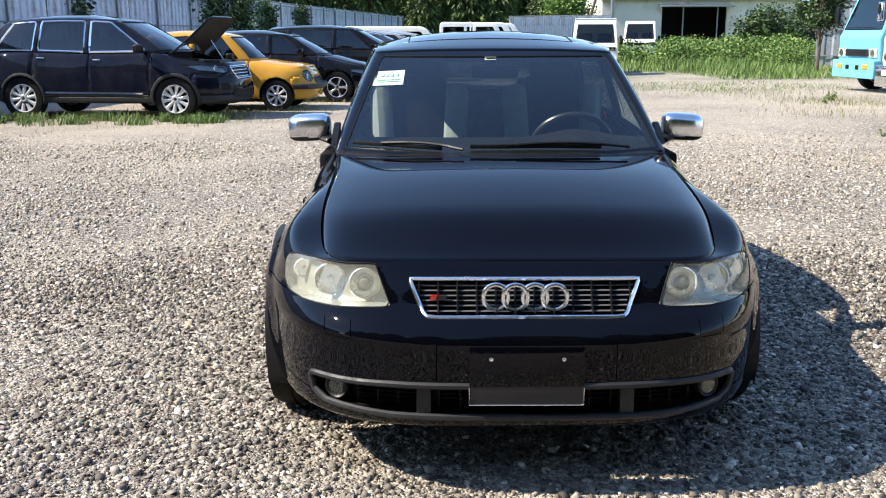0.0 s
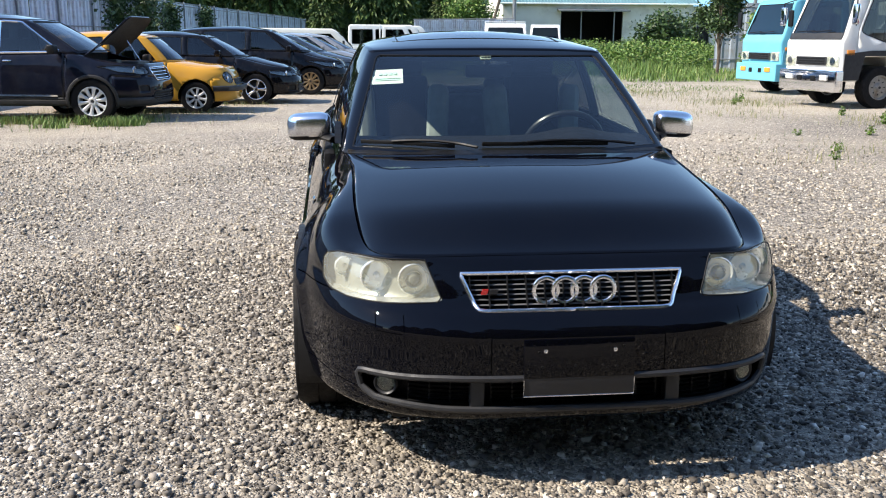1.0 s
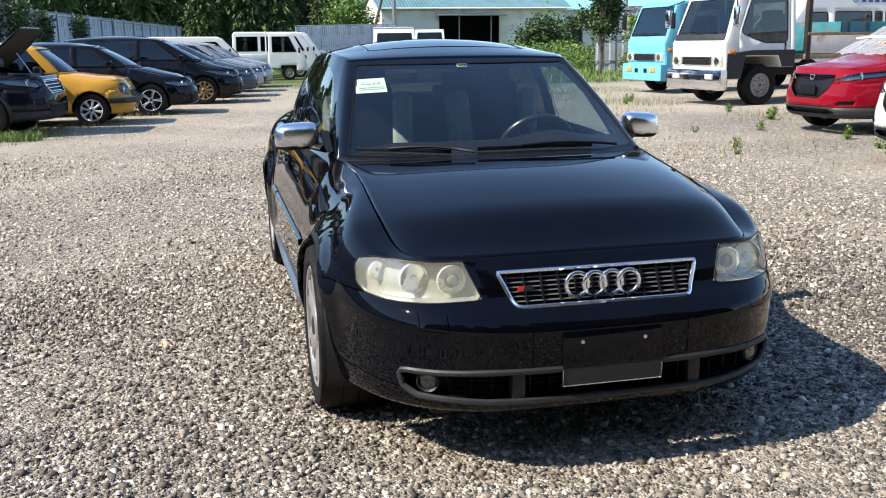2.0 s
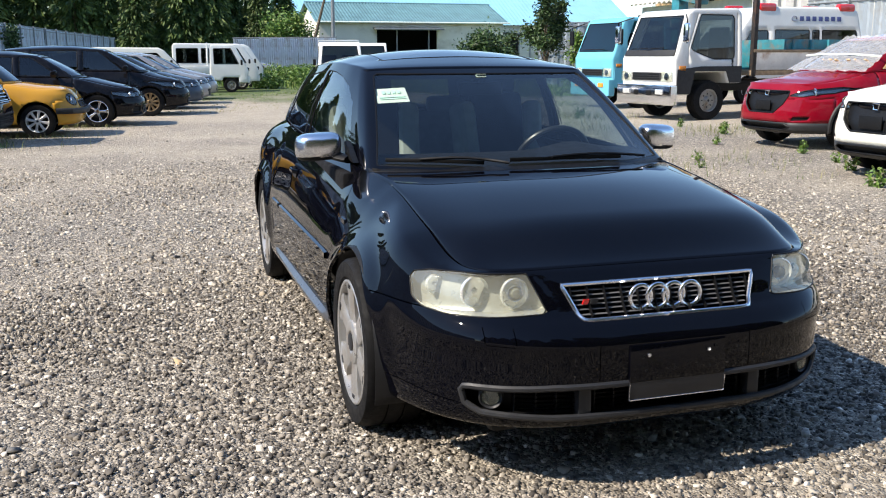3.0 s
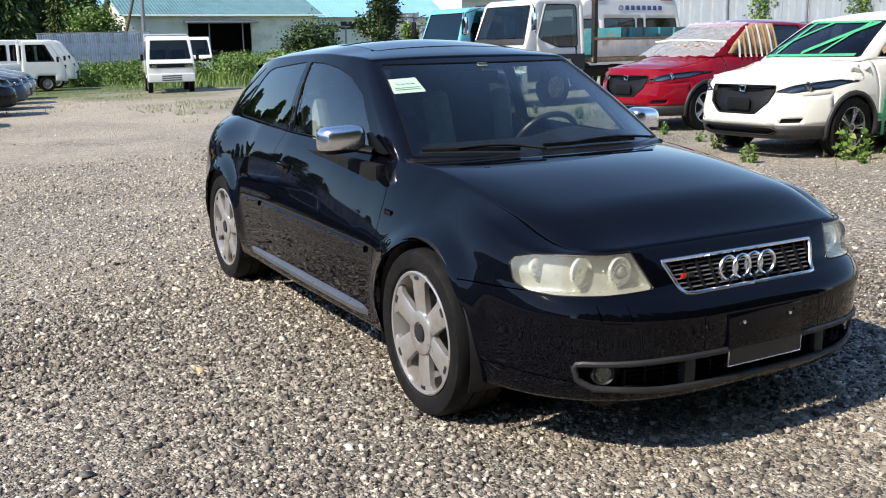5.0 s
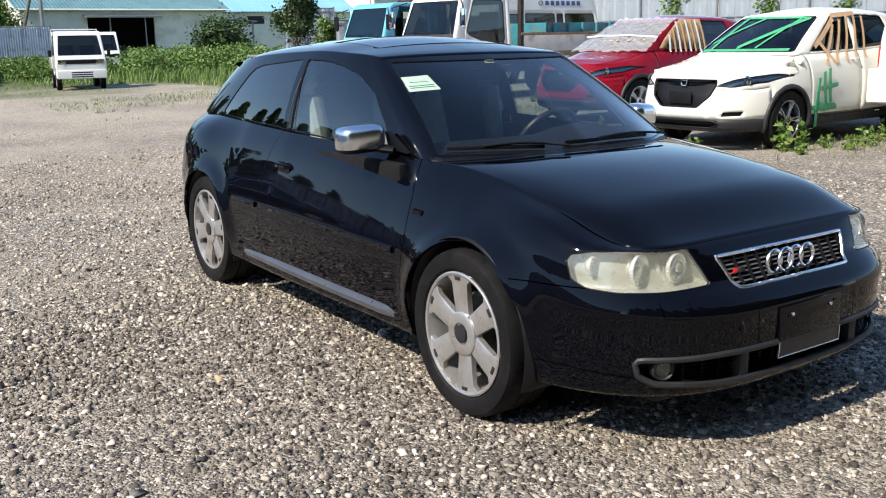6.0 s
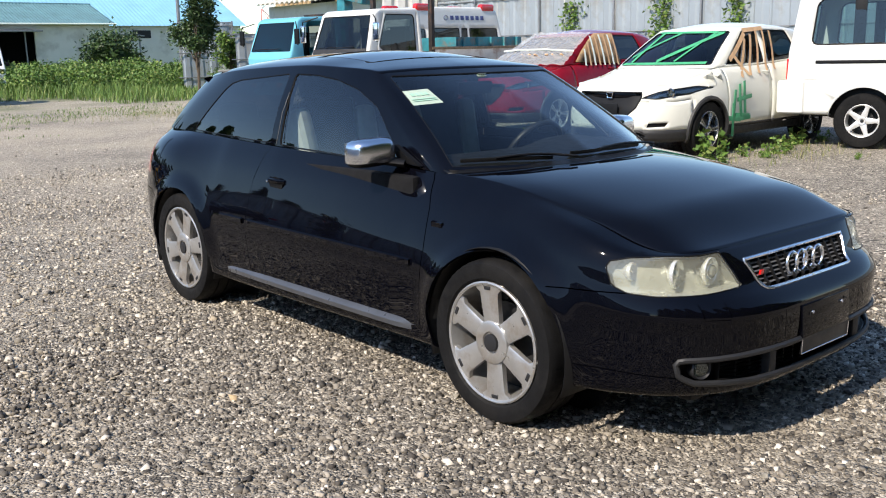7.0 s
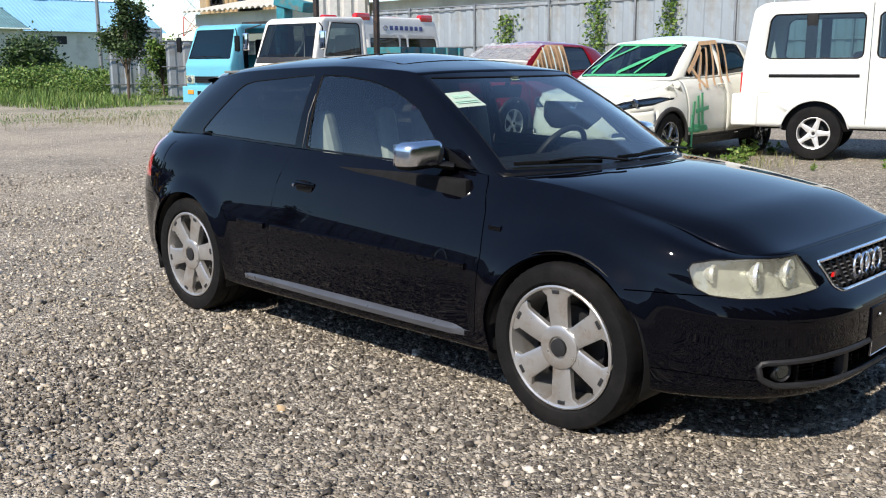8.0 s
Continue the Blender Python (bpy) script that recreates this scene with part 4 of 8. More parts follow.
sticker = tagged(new("notice_paper"), "white paper notice with green print taped inside the windscreen")
sticker.parent = car
rows = [[on_screen(-0.540 + 0.136 * u - 0.006 * v, 1.200 - 0.058 * v + 0.008 * u, -0.003) for u in np.linspace(0, 1, 8)] for v in np.linspace(0, 1, 5)]
part("sheet", skin(rows), PAPER, sticker)
for k in range(4):
    u = 0.22 + 0.16 * k
    b = skin([[on_screen(-0.540 + 0.136 * (u + du) - 0.006 * v, 1.200 - 0.058 * v + 0.008 * u, 0.001) for du in (0, 0.05, 0.10)] for v in (0.22, 0.32, 0.42)])
    part("print_bar", b, INK, sticker)
for v in (0.62, 0.74):
    part("print_bar", skin([[on_screen(-0.540 + 0.136 * u - 0.006 * w, 1.200 - 0.058 * w + 0.008 * u, 0.001) for u in np.linspace(0.1, 0.9, 8)] for w in (v, v + 0.05)]), surface("print_pale", (0.35, 0.62, 0.48), 0.8), sticker)
b = skin([[on_screen(-0.045 + 0.05 * u, 1.250 + 0.014 * v, -0.002) for u in (0, 0.5, 1)] for v in (0, 0.5, 1)])
tag = part("windscreen_tag", b, PAPER, car, "small white tag on the glass")
for k in range(3):
    part("tag_bar", skin([[on_screen(-0.038 + 0.014 * k + 0.009 * u, 1.253 + 0.008 * v, 0.001) for u in (0, 0.5, 1)] for v in (0, 0.5, 1)]), DARK, tag)

# cabin
inside_ob = tagged(new("interior"), "dark cabin with grey seats and a left-hand wheel")
inside_ob.parent = car
part("floor_tub", block((1.36, 2.55, 0.10), (0, 1.62, 0.34), 0.02), CABIN, inside_ob)
part("bulkhead", block((1.30, 0.06, 0.58), (0, 0.34, 0.56), 0.02), CABIN, inside_ob)
for side in (-1, 1):
    part("door_trim", block((0.05, 1.75, 0.50), (side * 0.735, 1.42, 0.62), 0.02), CABIN, inside_ob)
dash = []
for v, (y, z) in enumerate(((0.36, 0.895), (0.50, 0.915), (0.68, 0.922), (0.80, 0.900), (0.86, 0.84), (0.85, 0.66))):
    dash.append([(0.66 * u, y + 0.05 * abs(u) ** 2, z + (0.035 * math.exp(-((u - 0.52) / 0.22) ** 2) if 0 < v < 5 else 0)) for u in np.linspace(-1, 1, 41)])
part("dashboard", skin(dash), CABIN, inside_ob, thick=0.02)
part("rear_shelf", block((1.2, 0.42, 0.04), (0, 2.78, 0.90), 0.015), CABIN, inside_ob)
for x in (-0.36, 0.36):
    seat = tagged(new("front_seat"), "black bucket seat with grey bolsters")
    seat.parent = inside_ob
    seat.matrix_basis = pose(x, 1.38, 0.42)
    part("cushion", block((0.46, 0.50, 0.14), (0, 0, 0.10), 0.05, 3), CABIN, seat)
    part("back", block((0.30, 0.11, 0.58), (0, 0.30, 0.44), 0.04, 3, (-14, 0, 0)), CABIN, seat)
    for sx in (-1, 1):
        part("bolster", block((0.11, 0.15, 0.52), (sx * 0.195, 0.27, 0.42), 0.05, 3, (-14, 0, -sx * 14)), SEATGREY, seat, "pale grey bolster")
    part("headrest", block((0.25, 0.09, 0.17), (0, 0.395, 0.80), 0.04, 3, (-10, 0, 0)), CABIN, seat)
    for sx in (-1, 1):
        part("post", tube([(sx * 0.05, 0.37, 0.66), (sx * 0.05, 0.385, 0.76)], 0.006, 6), SATIN, seat)
bench = tagged(new("rear_seat"), "grey rear bench seat")
bench.parent = inside_ob
part("cushion", block((1.16, 0.48, 0.16), (0, 2.28, 0.50), 0.05, 3), CABIN, bench)
part("back", block((1.16, 0.13, 0.52), (0, 2.56, 0.74), 0.05, 3, (-16, 0, 0)), SEATGREY, bench)
for x in (-0.36, 0.36):
    part("headrest", block((0.24, 0.08, 0.14), (x, 2.66, 1.02), 0.035, 3, (-12, 0, 0)), SEATGREY, bench)
wheel = tagged(new("steering_wheel"), "black leather steering wheel")
wheel.parent = inside_ob
wheel.matrix_basis = pose(0.36, 0.94, 0.845, -60, 0, 0)
part("rim", tube([(0.185 * math.cos(a), 0.185 * math.sin(a), 0) for a in np.linspace(0, 2 * math.pi, 49)[:-1]], 0.015, 10, True), surface("wheel_leather", (0.02, 0.02, 0.02), 0.35, vary=0.2), wheel)
part("boss", lathe([(-0.05, 0.05), (0.0, 0.075), (0.02, 0.06), (0.025, 0.001)], 24, "z"), CABIN, wheel)
for a in (0, 2.2, 4.1):
    part("spoke", tube([(0, 0, 0), (0.18 * math.cos(a), 0.18 * math.sin(a), 0)], 0.012, 6, flat=(0.02, 0.008)), CABIN, wheel)
mirror = tagged(new("inner_mirror"), "black rear-view mirror")
mirror.parent = inside_ob
part("glass_case", block((0.22, 0.03, 0.06), (0.005, 0.985, 1.192), 0.012, 3, (12, 0, 4)), DARK, mirror)
part("stem", tube([(0.0, 0.965, 1.250), (0.0, 0.980, 1.212)], 0.012, 8), DARK, mirror)
for x in (-0.30, 0.30):
    part("sun_visor", block((0.36, 0.16, 0.02), (x, 1.13, 1.268), 0.008, 2, (12, 0, 0)), surface("visor_grey", (0.16, 0.16, 0.15), 0.8), inside_ob)
part("headliner", block((0.98, 1.45, 0.012), (0, 1.92, 1.284), 0.004), surface("headliner_grey", (0.20, 0.20, 0.19), 0.9), inside_ob)

# running gear and underside
under = tagged(new("underside"), "dark underbody and wheel housings")
under.parent = car
part("floor_pan", block((1.30, 1.62, 0.12), (0, 1.255, 0.26), 0.03), DARK, under)
part("engine_block", block((1.04, 0.86, 0.46), (0, -0.20, 0.44), 0.05), DARK, under)
part("engine_tray", block((1.10, 1.10, 0.05), (0, -0.12, 0.20), 0.02), DARK, under)
part("rear_pan", block((1.02, 1.0, 0.25), (0, 2.60, 0.36), 0.05), DARK, under)
for y in (0.0, 2.513):
    for side in (-1, 1):
        arc = []
        for x in (side * 0.52, side * 0.846):
            arc.append([(x, y + 0.357 * math.cos(a), 0.304 + 0.357 * math.sin(a)) for a in np.linspace(-0.35, math.pi + 0.35, 30)])
        b = sheet(arc)
        part("wheel_housing", b, DARK, under, thick=0.004)
        part("housing_wall", lathe([(side * 0.52, 0.352), (side * 0.515, 0.352), (side * 0.515, 0.02)], 36, "x", (0, y, 0.302)), DARK, under)
    part("axle", tube([(-0.70, y, 0.30), (0.70, y, 0.30)], 0.03, 8), DARK, under)
part("exhaust", tube([(0.2, 0.6, 0.21), (0.2, 2.0, 0.2), (0.45, 2.9, 0.24), (0.45, 3.25, 0.26)], 0.03, 10), PLASTIC, under)
spoiler = []
for (y, dz) in ((2.68, 0.006), (2.76, 0.006), (2.845, -0.004), (2.85, -0.012), (2.80, -0.025), (2.74, -0.035)):
    spoiler.append([(0.50 * u, y - 0.05 * abs(u) ** 3, 1.276 - 0.030 * abs(u) ** 2.5 + dz) for u in np.linspace(-1, 1, 31)])
part("roof_spoiler", skin(spoiler), BLACK, car)


# ---- the other vehicles ----
NAVY = paint("dark_navy_paint", (0.006, 0.007, 0.014), 0.4, 0.05)
YELLOW = paint("mustard_paint", (0.56, 0.29, 0.035), 0.4, 0.12)
COAL = paint("coal_black_paint", (0.004, 0.004, 0.006), 0.4, 0.05)
RED = paint("candy_red_paint", (0.21, 0.002, 0.012), 0.3, 0.06)
WHITE = paint("white_paint", (0.74, 0.75, 0.72), 0.35, 0.16)
CREAMY = paint("pearl_white_paint", (0.76, 0.76, 0.68), 0.35, 0.14)
SILVER = paint("silver_paint", (0.36, 0.36, 0.36), 0.35, 0.15, 0.5)
STEELBLUE = paint("grey_blue_paint", (0.05, 0.07, 0.10), 0.35, 0.1, 0.3)
CYAN = paint("cyan_paint", (0.15, 0.47, 0.60), 0.4, 0.12)
CARGLASS = pane("parked_glass", (0.16, 0.18, 0.18))
CLEAR = pane("clear_glass", (0.30, 0.36, 0.35), 1.0, 0.045)
BRONZE = surface("bronze_alloy", (0.28, 0.20, 0.11), 0.35, 0.7, vary=0.1)
BRIGHT = surface("bright_alloy", (0.72, 0.72, 0.71), 0.35, 0.4, vary=0.08, scale=10)
DULL = surface("dull_steel", (0.34, 0.33, 0.30), 0.55, 0.3, vary=0.15, scale=9, dirt=(0.2, 0.15, 0.1), dirt_scale=6)
CLADDING = surface("black_cladding", (0.02, 0.02, 0.021), 0.6, vary=0.25, grain=0.1, grain_scale=200)


def ground_z(x, y):
    """The yard rises gently towards +x."""
    return 0.010 * min(max(x - 1.5, 0.0), 14.0)


def car_spec(nose, tail, base, half, low, hood_z, cowl_z, belt, roof, cowl_y, ws_y, rear_y, rear_base, wheel, roof_w=0.64, arch=0.04, hood_crown=0.05, tail_rise=0.03):
    mid = base * 0.5
    corner = cowl_y + 0.22
    r = roof - 0.075
    return dict(plain=True, nose=nose, tail=tail, base=base, low=low, nose_low=low - 0.02, hood_z=hood_z, belt=belt, flare=0.008,
                wide=[(nose, half * 0.965), (0, half), (mid, half * 0.985), (base, half), (tail, half * 0.96)],
                top=[(nose, half * 0.78), (0, half * 0.79), (corner, half * 0.82), (corner + 0.5, half * 0.86), (mid, half * 0.875), (base, half * 0.85), (tail, half * 0.76)],
                beltline=[(nose, cowl_z - 0.04), (0, cowl_z - 0.03), (corner, cowl_z), (mid, belt), (base, belt + tail_rise), (tail, belt + tail_rise)],
                cowl=(cowl_y, cowl_z + 0.012), corner=(half * 0.81, corner), ws_top=(ws_y, r), ws_top_corner=(half * roof_w * 0.97, ws_y + 0.06, r - 0.012),
                rail=[(ws_y + (rear_y - ws_y) * 0.2, half * roof_w, r + 0.012), (ws_y + (rear_y - ws_y) * 0.5, half * roof_w, r + 0.018), (ws_y + (rear_y - ws_y) * 0.8, half * roof_w * 0.97, r + 0.002)],
                rear_top=(rear_y, half * roof_w * 0.88, r - 0.03), rear_top_c=(rear_y + 0.08, r - 0.01), rear_base=(rear_base, half * 0.72, belt + tail_rise + 0.005),
                rear_base_c=(rear_base + 0.10, belt + tail_rise + 0.005), crown=0.06, hood_crown=hood_crown, arch=wheel + arch, wheel=wheel, half=half, roof=roof)


def side_poly(s, yb0, yb1, yt1, yt0, up=0.03, down=0.035):
    """A side window between the belt line and the roof rail."""
    zb = lambda y: float(hermite(s["beltline"], y)) + up
    zt = lambda y: interp([(s["ws_top_corner"][1], s["ws_top_corner"][2])] + [(a, c) for a, _, c in s["rail"]] + [(s["rear_top"][0], s["rear_top"][2])], y) - down
    return [(yb0, zb(yb0)), (yb1, zb(yb1)), (yt1, zt(yt1)), ((yt0 + yt1) / 2, zt((yt0 + yt1) / 2)), (yt0, zt(yt0))]


def parked_car(name, m, label, s, mat, windows, lamp=None, grille=None, intake=None, fogs=None, alloy=None, spokes=10, double=True, doors=(), open_hood=False, cladding=False,
               chrome_line=False, mirror_mat=None, glass=None, category="car", group="parked cars", lamp_mat=None, mirrors=True, bars=4):
    """A parked car from its spec: body, hood, roof, glass, lamps, grille, wheels."""
    c = thing(name, m, label, category, group)
    glass = glass or CARGLASS
    bm, edge = skirt(s)
    right, left = (lambda v: v[0] < -0.3), (lambda v: v[0] > 0.3)
    for y0 in (0.0, s["base"]):
        for where in (right, left):
            hole = lift(bm, carve(bm, disc_poly(y0, s["wheel"], s["arch"], 20), (1, 2), where))
            if cladding:
                part("arch_cladding", trim(hole, 0.028, 0.05, 6), CLADDING, c)
            hole.free()
    for side in (-1, 1):
        if lamp:
            poly = [(side * a, z) for a, z in lamp]
            b = lift(bm, carve(bm, poly if side > 0 else poly[::-1], (0, 2), lambda v: v[1] < 0.15 and v[0] * side > 0))
            hl = tagged(new("headlight"), "clear headlight")
            hl.parent = c
            back = b.copy()
            bmesh.ops.translate(back, vec=(-side * 0.01, 0.05, 0), verts=back.verts)
            part("reflector", back, lamp_mat or SMOKED, hl)
            cx, cz = sum(a for a, _ in lamp) / len(lamp), sum(z for _, z in lamp) / len(lamp)
            tree = BVHTree.FromBMesh(b)
            y = face_y(tree, side * cx, cz)[0]
            if y is not None:
                part("bulb", lathe([(0.04, 0.001), (0.03, 0.04), (0.0, 0.055), (0.01, 0.06)], 18, "y", (side * cx, y + 0.01, cz)), CHROME, hl)
            part("seal", trim(b, 0.007, 0.04), RUBBER, hl)
            part("lens", b, LENS, hl).visible_shadow = False
        if fogs:
            poly = [(side * a, z) for a, z in fogs]
            b = lift(bm, carve(bm, poly if side > 0 else poly[::-1], (0, 2), lambda v: v[1] < 0.1 and v[0] * side > 0), 0.02)
            part("fog_recess", b, DARK, c)
    for nm, poly, mt in (("grille", grille, DARK), ("intake", intake, DARK)):
        if poly:
            full = [(-a, z) for a, z in poly] + [(a, z) for a, z in poly[::-1]]
            b = lift(bm, carve(bm, full, (0, 2), lambda v: v[1] < 0.0))
            tree = BVHTree.FromBMesh(b)
            g = tagged(new(nm), "dark " + nm)
            g.parent = c
            part("frame", trim(b, 0.010, 0.04), CHROME if nm == "grille" and chrome_line else DARK, g)
            zlo, zhi = min(z for _, z in poly), max(z for _, z in poly)
            for k in range(bars):
                z = zlo + (zhi - zlo) * (k + 0.5) / bars
                pts = [(x, face_y(tree, x, z)[0] + 0.02, z) for x in np.linspace(-0.9, 0.9, 61) if face_y(tree, x, z)[0] is not None]
                if len(pts) > 2:
                    part("bar", tube(pts, 0.008, 5), CHROME if chrome_line and nm == "grille" else CLADDING, g)
            bmesh.ops.translate(b, vec=(0, 0.05, 0), verts=b.verts)
            part("backing", b, mt, g)
    for y0, y1 in doors:
        for where in (right, left):
            zt = float(hermite(s["beltline"], y1)) + 0.02
            gap(bm, [(y0, s["low"] + 0.10), (y0, zt)], (1, 2), where, 0.008)
            gap(bm, [(y1, s["low"] + 0.10), (y1, zt)], (1, 2), where, 0.008)
            gap(bm, [(y0, s["low"] + 0.10), (y1, s["low"] + 0.10)], (1, 2), where, 0.008)
    flank = BVHTree.FromBMesh(bm)
    for y0, y1 in doors:
        for side in (-1, 1):
            z = float(hermite(s["beltline"], y1)) - 0.09
            x = flank_x(flank, y1 - 0.12, z, side)
            part("door_handle", tube([(x, y1 - 0.20, z), (x + side * 0.03, y1 - 0.17, z), (x + side * 0.03, y1 - 0.09, z), (x, y1 - 0.06, z)], 0.012, 6), CHROME if chrome_line else (mirror_mat or mat), c)
    if cladding:
        low = take(bm, lambda q: q.z < s["low"] + 0.13)
        part("lower_cladding", low, CLADDING, c, "unpainted black lower cladding", thick=0.01)
    bump = take(bm, lambda q: q.y < -s["arch"] * 0.85 and q.z < s["nose_low"] + 0.72 * (s["hood_z"] - s["nose_low"]))
    part("front_bumper", bump, mat, c, thick=0.01)
    part("body", bm, mat, c, thick=0.01)
    rows = hood_rows(s, edge)
    if open_hood:
        hinge = Vector((0, s["cowl"][0] + 0.12, s["cowl"][1]))
        turn = Matrix.Translation(hinge) @ Matrix.Rotation(radians(-50), 4, "X") @ Matrix.Translation(-hinge)
        h = skin([[tuple(turn @ Vector(p)) for p in row] for row in rows])
        liner = h.copy()
        part("hood", h, mat, c, "raised hood", thick=0.02)
        liner.normal_update()
        for v in liner.verts:
            v.co -= v.normal * 0.03
        part("hood_liner", liner, surface("liner_felt", (0.012, 0.012, 0.012), 0.95, vary=0.4, scale=6), c, "black felt hood liner")
        part("hood_prop", tube([(0.55, -0.35, s["hood_z"]), (0.50, 0.02, s["hood_z"] + 0.62)], 0.008, 6), SATIN, c)
        bay = tagged(new("engine_bay"), "dark engine bay")
        bay.parent = c
        part("engine", block((0.62, 0.50, 0.30), (0.1, -0.30, s["hood_z"] - 0.12), 0.05), CLADDING, bay)
        part("battery", block((0.24, 0.18, 0.2), (-0.42, -0.22, s["hood_z"] - 0.04), 0.02), DARK, bay)
        part("tray", block((1.3, 0.9, 0.04), (0, -0.25, s["hood_z"] - 0.30), 0.01), DARK, bay)
    else:
        part("hood", skin(rows), mat, c, thick=0.01)
    cb, topline, ts = cabin(s)
    zc, zr = s["cowl"][1], s["ws_top"][1]
    xb, xt = s["corner"][0] * 0.92, s["ws_top_corner"][0] * 0.93
    ws = lift(cb, carve(cb, [(-xb, zc + 0.03), (xb, zc + 0.03), (xt, zr - 0.035), (-xt, zr - 0.035)], (0, 2), lambda v: v[1] < s["ws_top_corner"][1] + 0.03), 0.006)
    part("windscreen_seal", trim(ws, 0.012, 0.05), RUBBER, c)
    wtree = BVHTree.FromBMesh(ws)
    part("windscreen", ws, CLEAR if glass is CARGLASS else glass, c).visible_shadow = False
    for poly in windows:
        for where in (lambda v: v[0] < -0.3, lambda v: v[0] > 0.3):
            b = lift(cb, carve(cb, poly, (1, 2), where), 0.008)
            if len(b.faces):
                part("window_seal", trim(b, 0.018 if chrome_line else 0.010, 0.05), CHROME if chrome_line else RUBBER, c)
                part("side_window", b, glass, c)
    zb = s["rear_base"][2]
    rg = lift(cb, carve(cb, [(-0.55, zb + 0.06), (0.55, zb + 0.06), (0.46, zr - 0.06), (-0.46, zr - 0.06)], (0, 2), lambda v: v[1] > s["rear_top"][0] - 0.05), 0.006)
    part("rear_window", rg, glass, c)
    part("pillar_frame", cb, mat, c, thick=0.02)
    part("roof", skin(roof_rows(s, topline, ts)), mat, c, thick=0.012)
    half = s["half"]
    for side in (-1, 1):
        if mirrors:
            mir = tagged(new("wing_mirror"), "wing mirror")
            mir.parent = c
            zc2 = float(hermite(s["beltline"], s["corner"][1] + 0.3)) + 0.07
            part("shell", block((0.20, 0.12, 0.14), (side * (half + 0.07), s["corner"][1] + 0.28, zc2), 0.045, 3), mirror_mat or mat, mir)
            part("arm", block((0.14, 0.06, 0.04), (side * (half - 0.07), s["corner"][1] + 0.26, zc2 - 0.05), 0.015), DARK, mir)
        if chrome_line:
            part("chrome_strip", band(flank, [(s["arch"] + 0.03, s["low"] + 0.16), (s["base"] - s["arch"] - 0.03, s["low"] + 0.17)], 0.018, 0.012, side, 12), CHROME, c, "chrome sill strip")
        for y in (0.0, s["base"]):
            spoked_wheel(c, (side * (half - 0.115), y, s["wheel"] - 0.004), s["wheel"], side, spokes, 0.66, 0.21, alloy or BRIGHT, double, plain=True)
        part("tail_light", block((0.20, 0.08, 0.22), (side * half * 0.80, s["tail"] - 0.10, s["belt"] - 0.12), 0.03), REDLENS, c)
    part("underbody", block((half * 1.5, s["base"] * 0.70, 0.24), (0, s["base"] / 2, s["low"] + 0.10), 0.04), DARK, c)
    for y in (0.0, s["base"]):
        part("wheel_housing", block((half * 1.15, s["arch"] * 2.2, 0.5), (0, y, s["wheel"] + 0.20), 0.05), DARK, c)
    part("dashboard", block((half * 1.5, 0.45, 0.18), (0, s["cowl"][0] + 0.45, s["cowl"][1] - 0.07), 0.06, 3), CABIN, c)
    for x in (-0.36, 0.36):
        part("seat", block((0.46, 0.14, 0.72), (x, s["base"] * 0.55, s["belt"] - 0.12), 0.06, 3, (-12, 0, 0)), CABIN, c)
        part("headrest", block((0.24, 0.09, 0.16), (x, s["base"] * 0.55 + 0.11, s["belt"] + 0.33), 0.04, 3), CABIN, c)
    part("rear_seat", block((half * 1.45, 0.16, 0.62), (0, s["base"] * 0.98, s["belt"] - 0.08), 0.06, 3, (-14, 0, 0)), CABIN, c)
    return c, wtree, flank


def boxy(profile, half, belt, tumble, bevel=0.05):
    """A van-like shell: a side profile drawn out across the width, leaning in above the belt."""
    b = prism(profile, half * 2, "x", -half)
    bmesh.ops.bevel(b, geom=b.edges[:], offset=bevel, segments=3, affect="EDGES", profile=0.5)
    ys, zs = [p[0] for p in profile], [p[1] for p in profile]
    for axis, lo, hi, step in ((1, min(ys), max(ys), 0.22), (2, min(zs), max(zs), 0.16), (0, -half, half, 0.3)):
        for q in np.arange(lo + step, hi - 0.05, step):
            co, no = [0, 0, 0], [0, 0, 0]
            co[axis], no[axis] = q, 1
            bmesh.ops.bisect_plane(b, geom=b.verts[:] + b.edges[:] + b.faces[:], plane_co=co, plane_no=no, dist=1e-4)
    for v in b.verts:
        if v.co.z > belt:
            v.co.x *= 1 - (v.co.z - belt) * tumble
    b.normal_update()
    return b


def cut_glass(bm, poly, axes, where, parent, glass, inset=0.006, seal=0.012, name="side_window"):
    b = lift(bm, carve(bm, poly, axes, where), inset)
    if not len(b.faces):
        return None
    part("window_seal", trim(b, seal, 0.05), RUBBER, parent)
    tree = BVHTree.FromBMesh(b)
    part(name, b, glass, parent).visible_shadow = False
    return tree


def both(bm, poly, parent, glass, lim=0.4, name="side_window"):
    cut_glass(bm, poly, (1, 2), lambda v: v[0] < -lim, parent, glass, name=name)
    cut_glass(bm, poly, (1, 2), lambda v: v[0] > lim, parent, glass, name=name)


def round_front(parent, x, z, y, w, h, mat=None):
    hl = tagged(new("headlight"), "clear headlight")
    hl.parent = parent
    part("reflector", block((w, 0.05, h), (x, y + 0.012, z), 0.02, 3), mat or SMOKED, hl)
    part("bulb", lathe([(0.0, 0.001), (-0.005, min(w, h) * 0.30), (-0.018, min(w, h) * 0.36)], 18, "y", (x, y - 0.012, z)), CHROME, hl)
    part("lens", block((w * 1.04, 0.02, h * 1.06), (x, y - 0.024, z), 0.008, 2), LENS, hl).visible_shadow = False


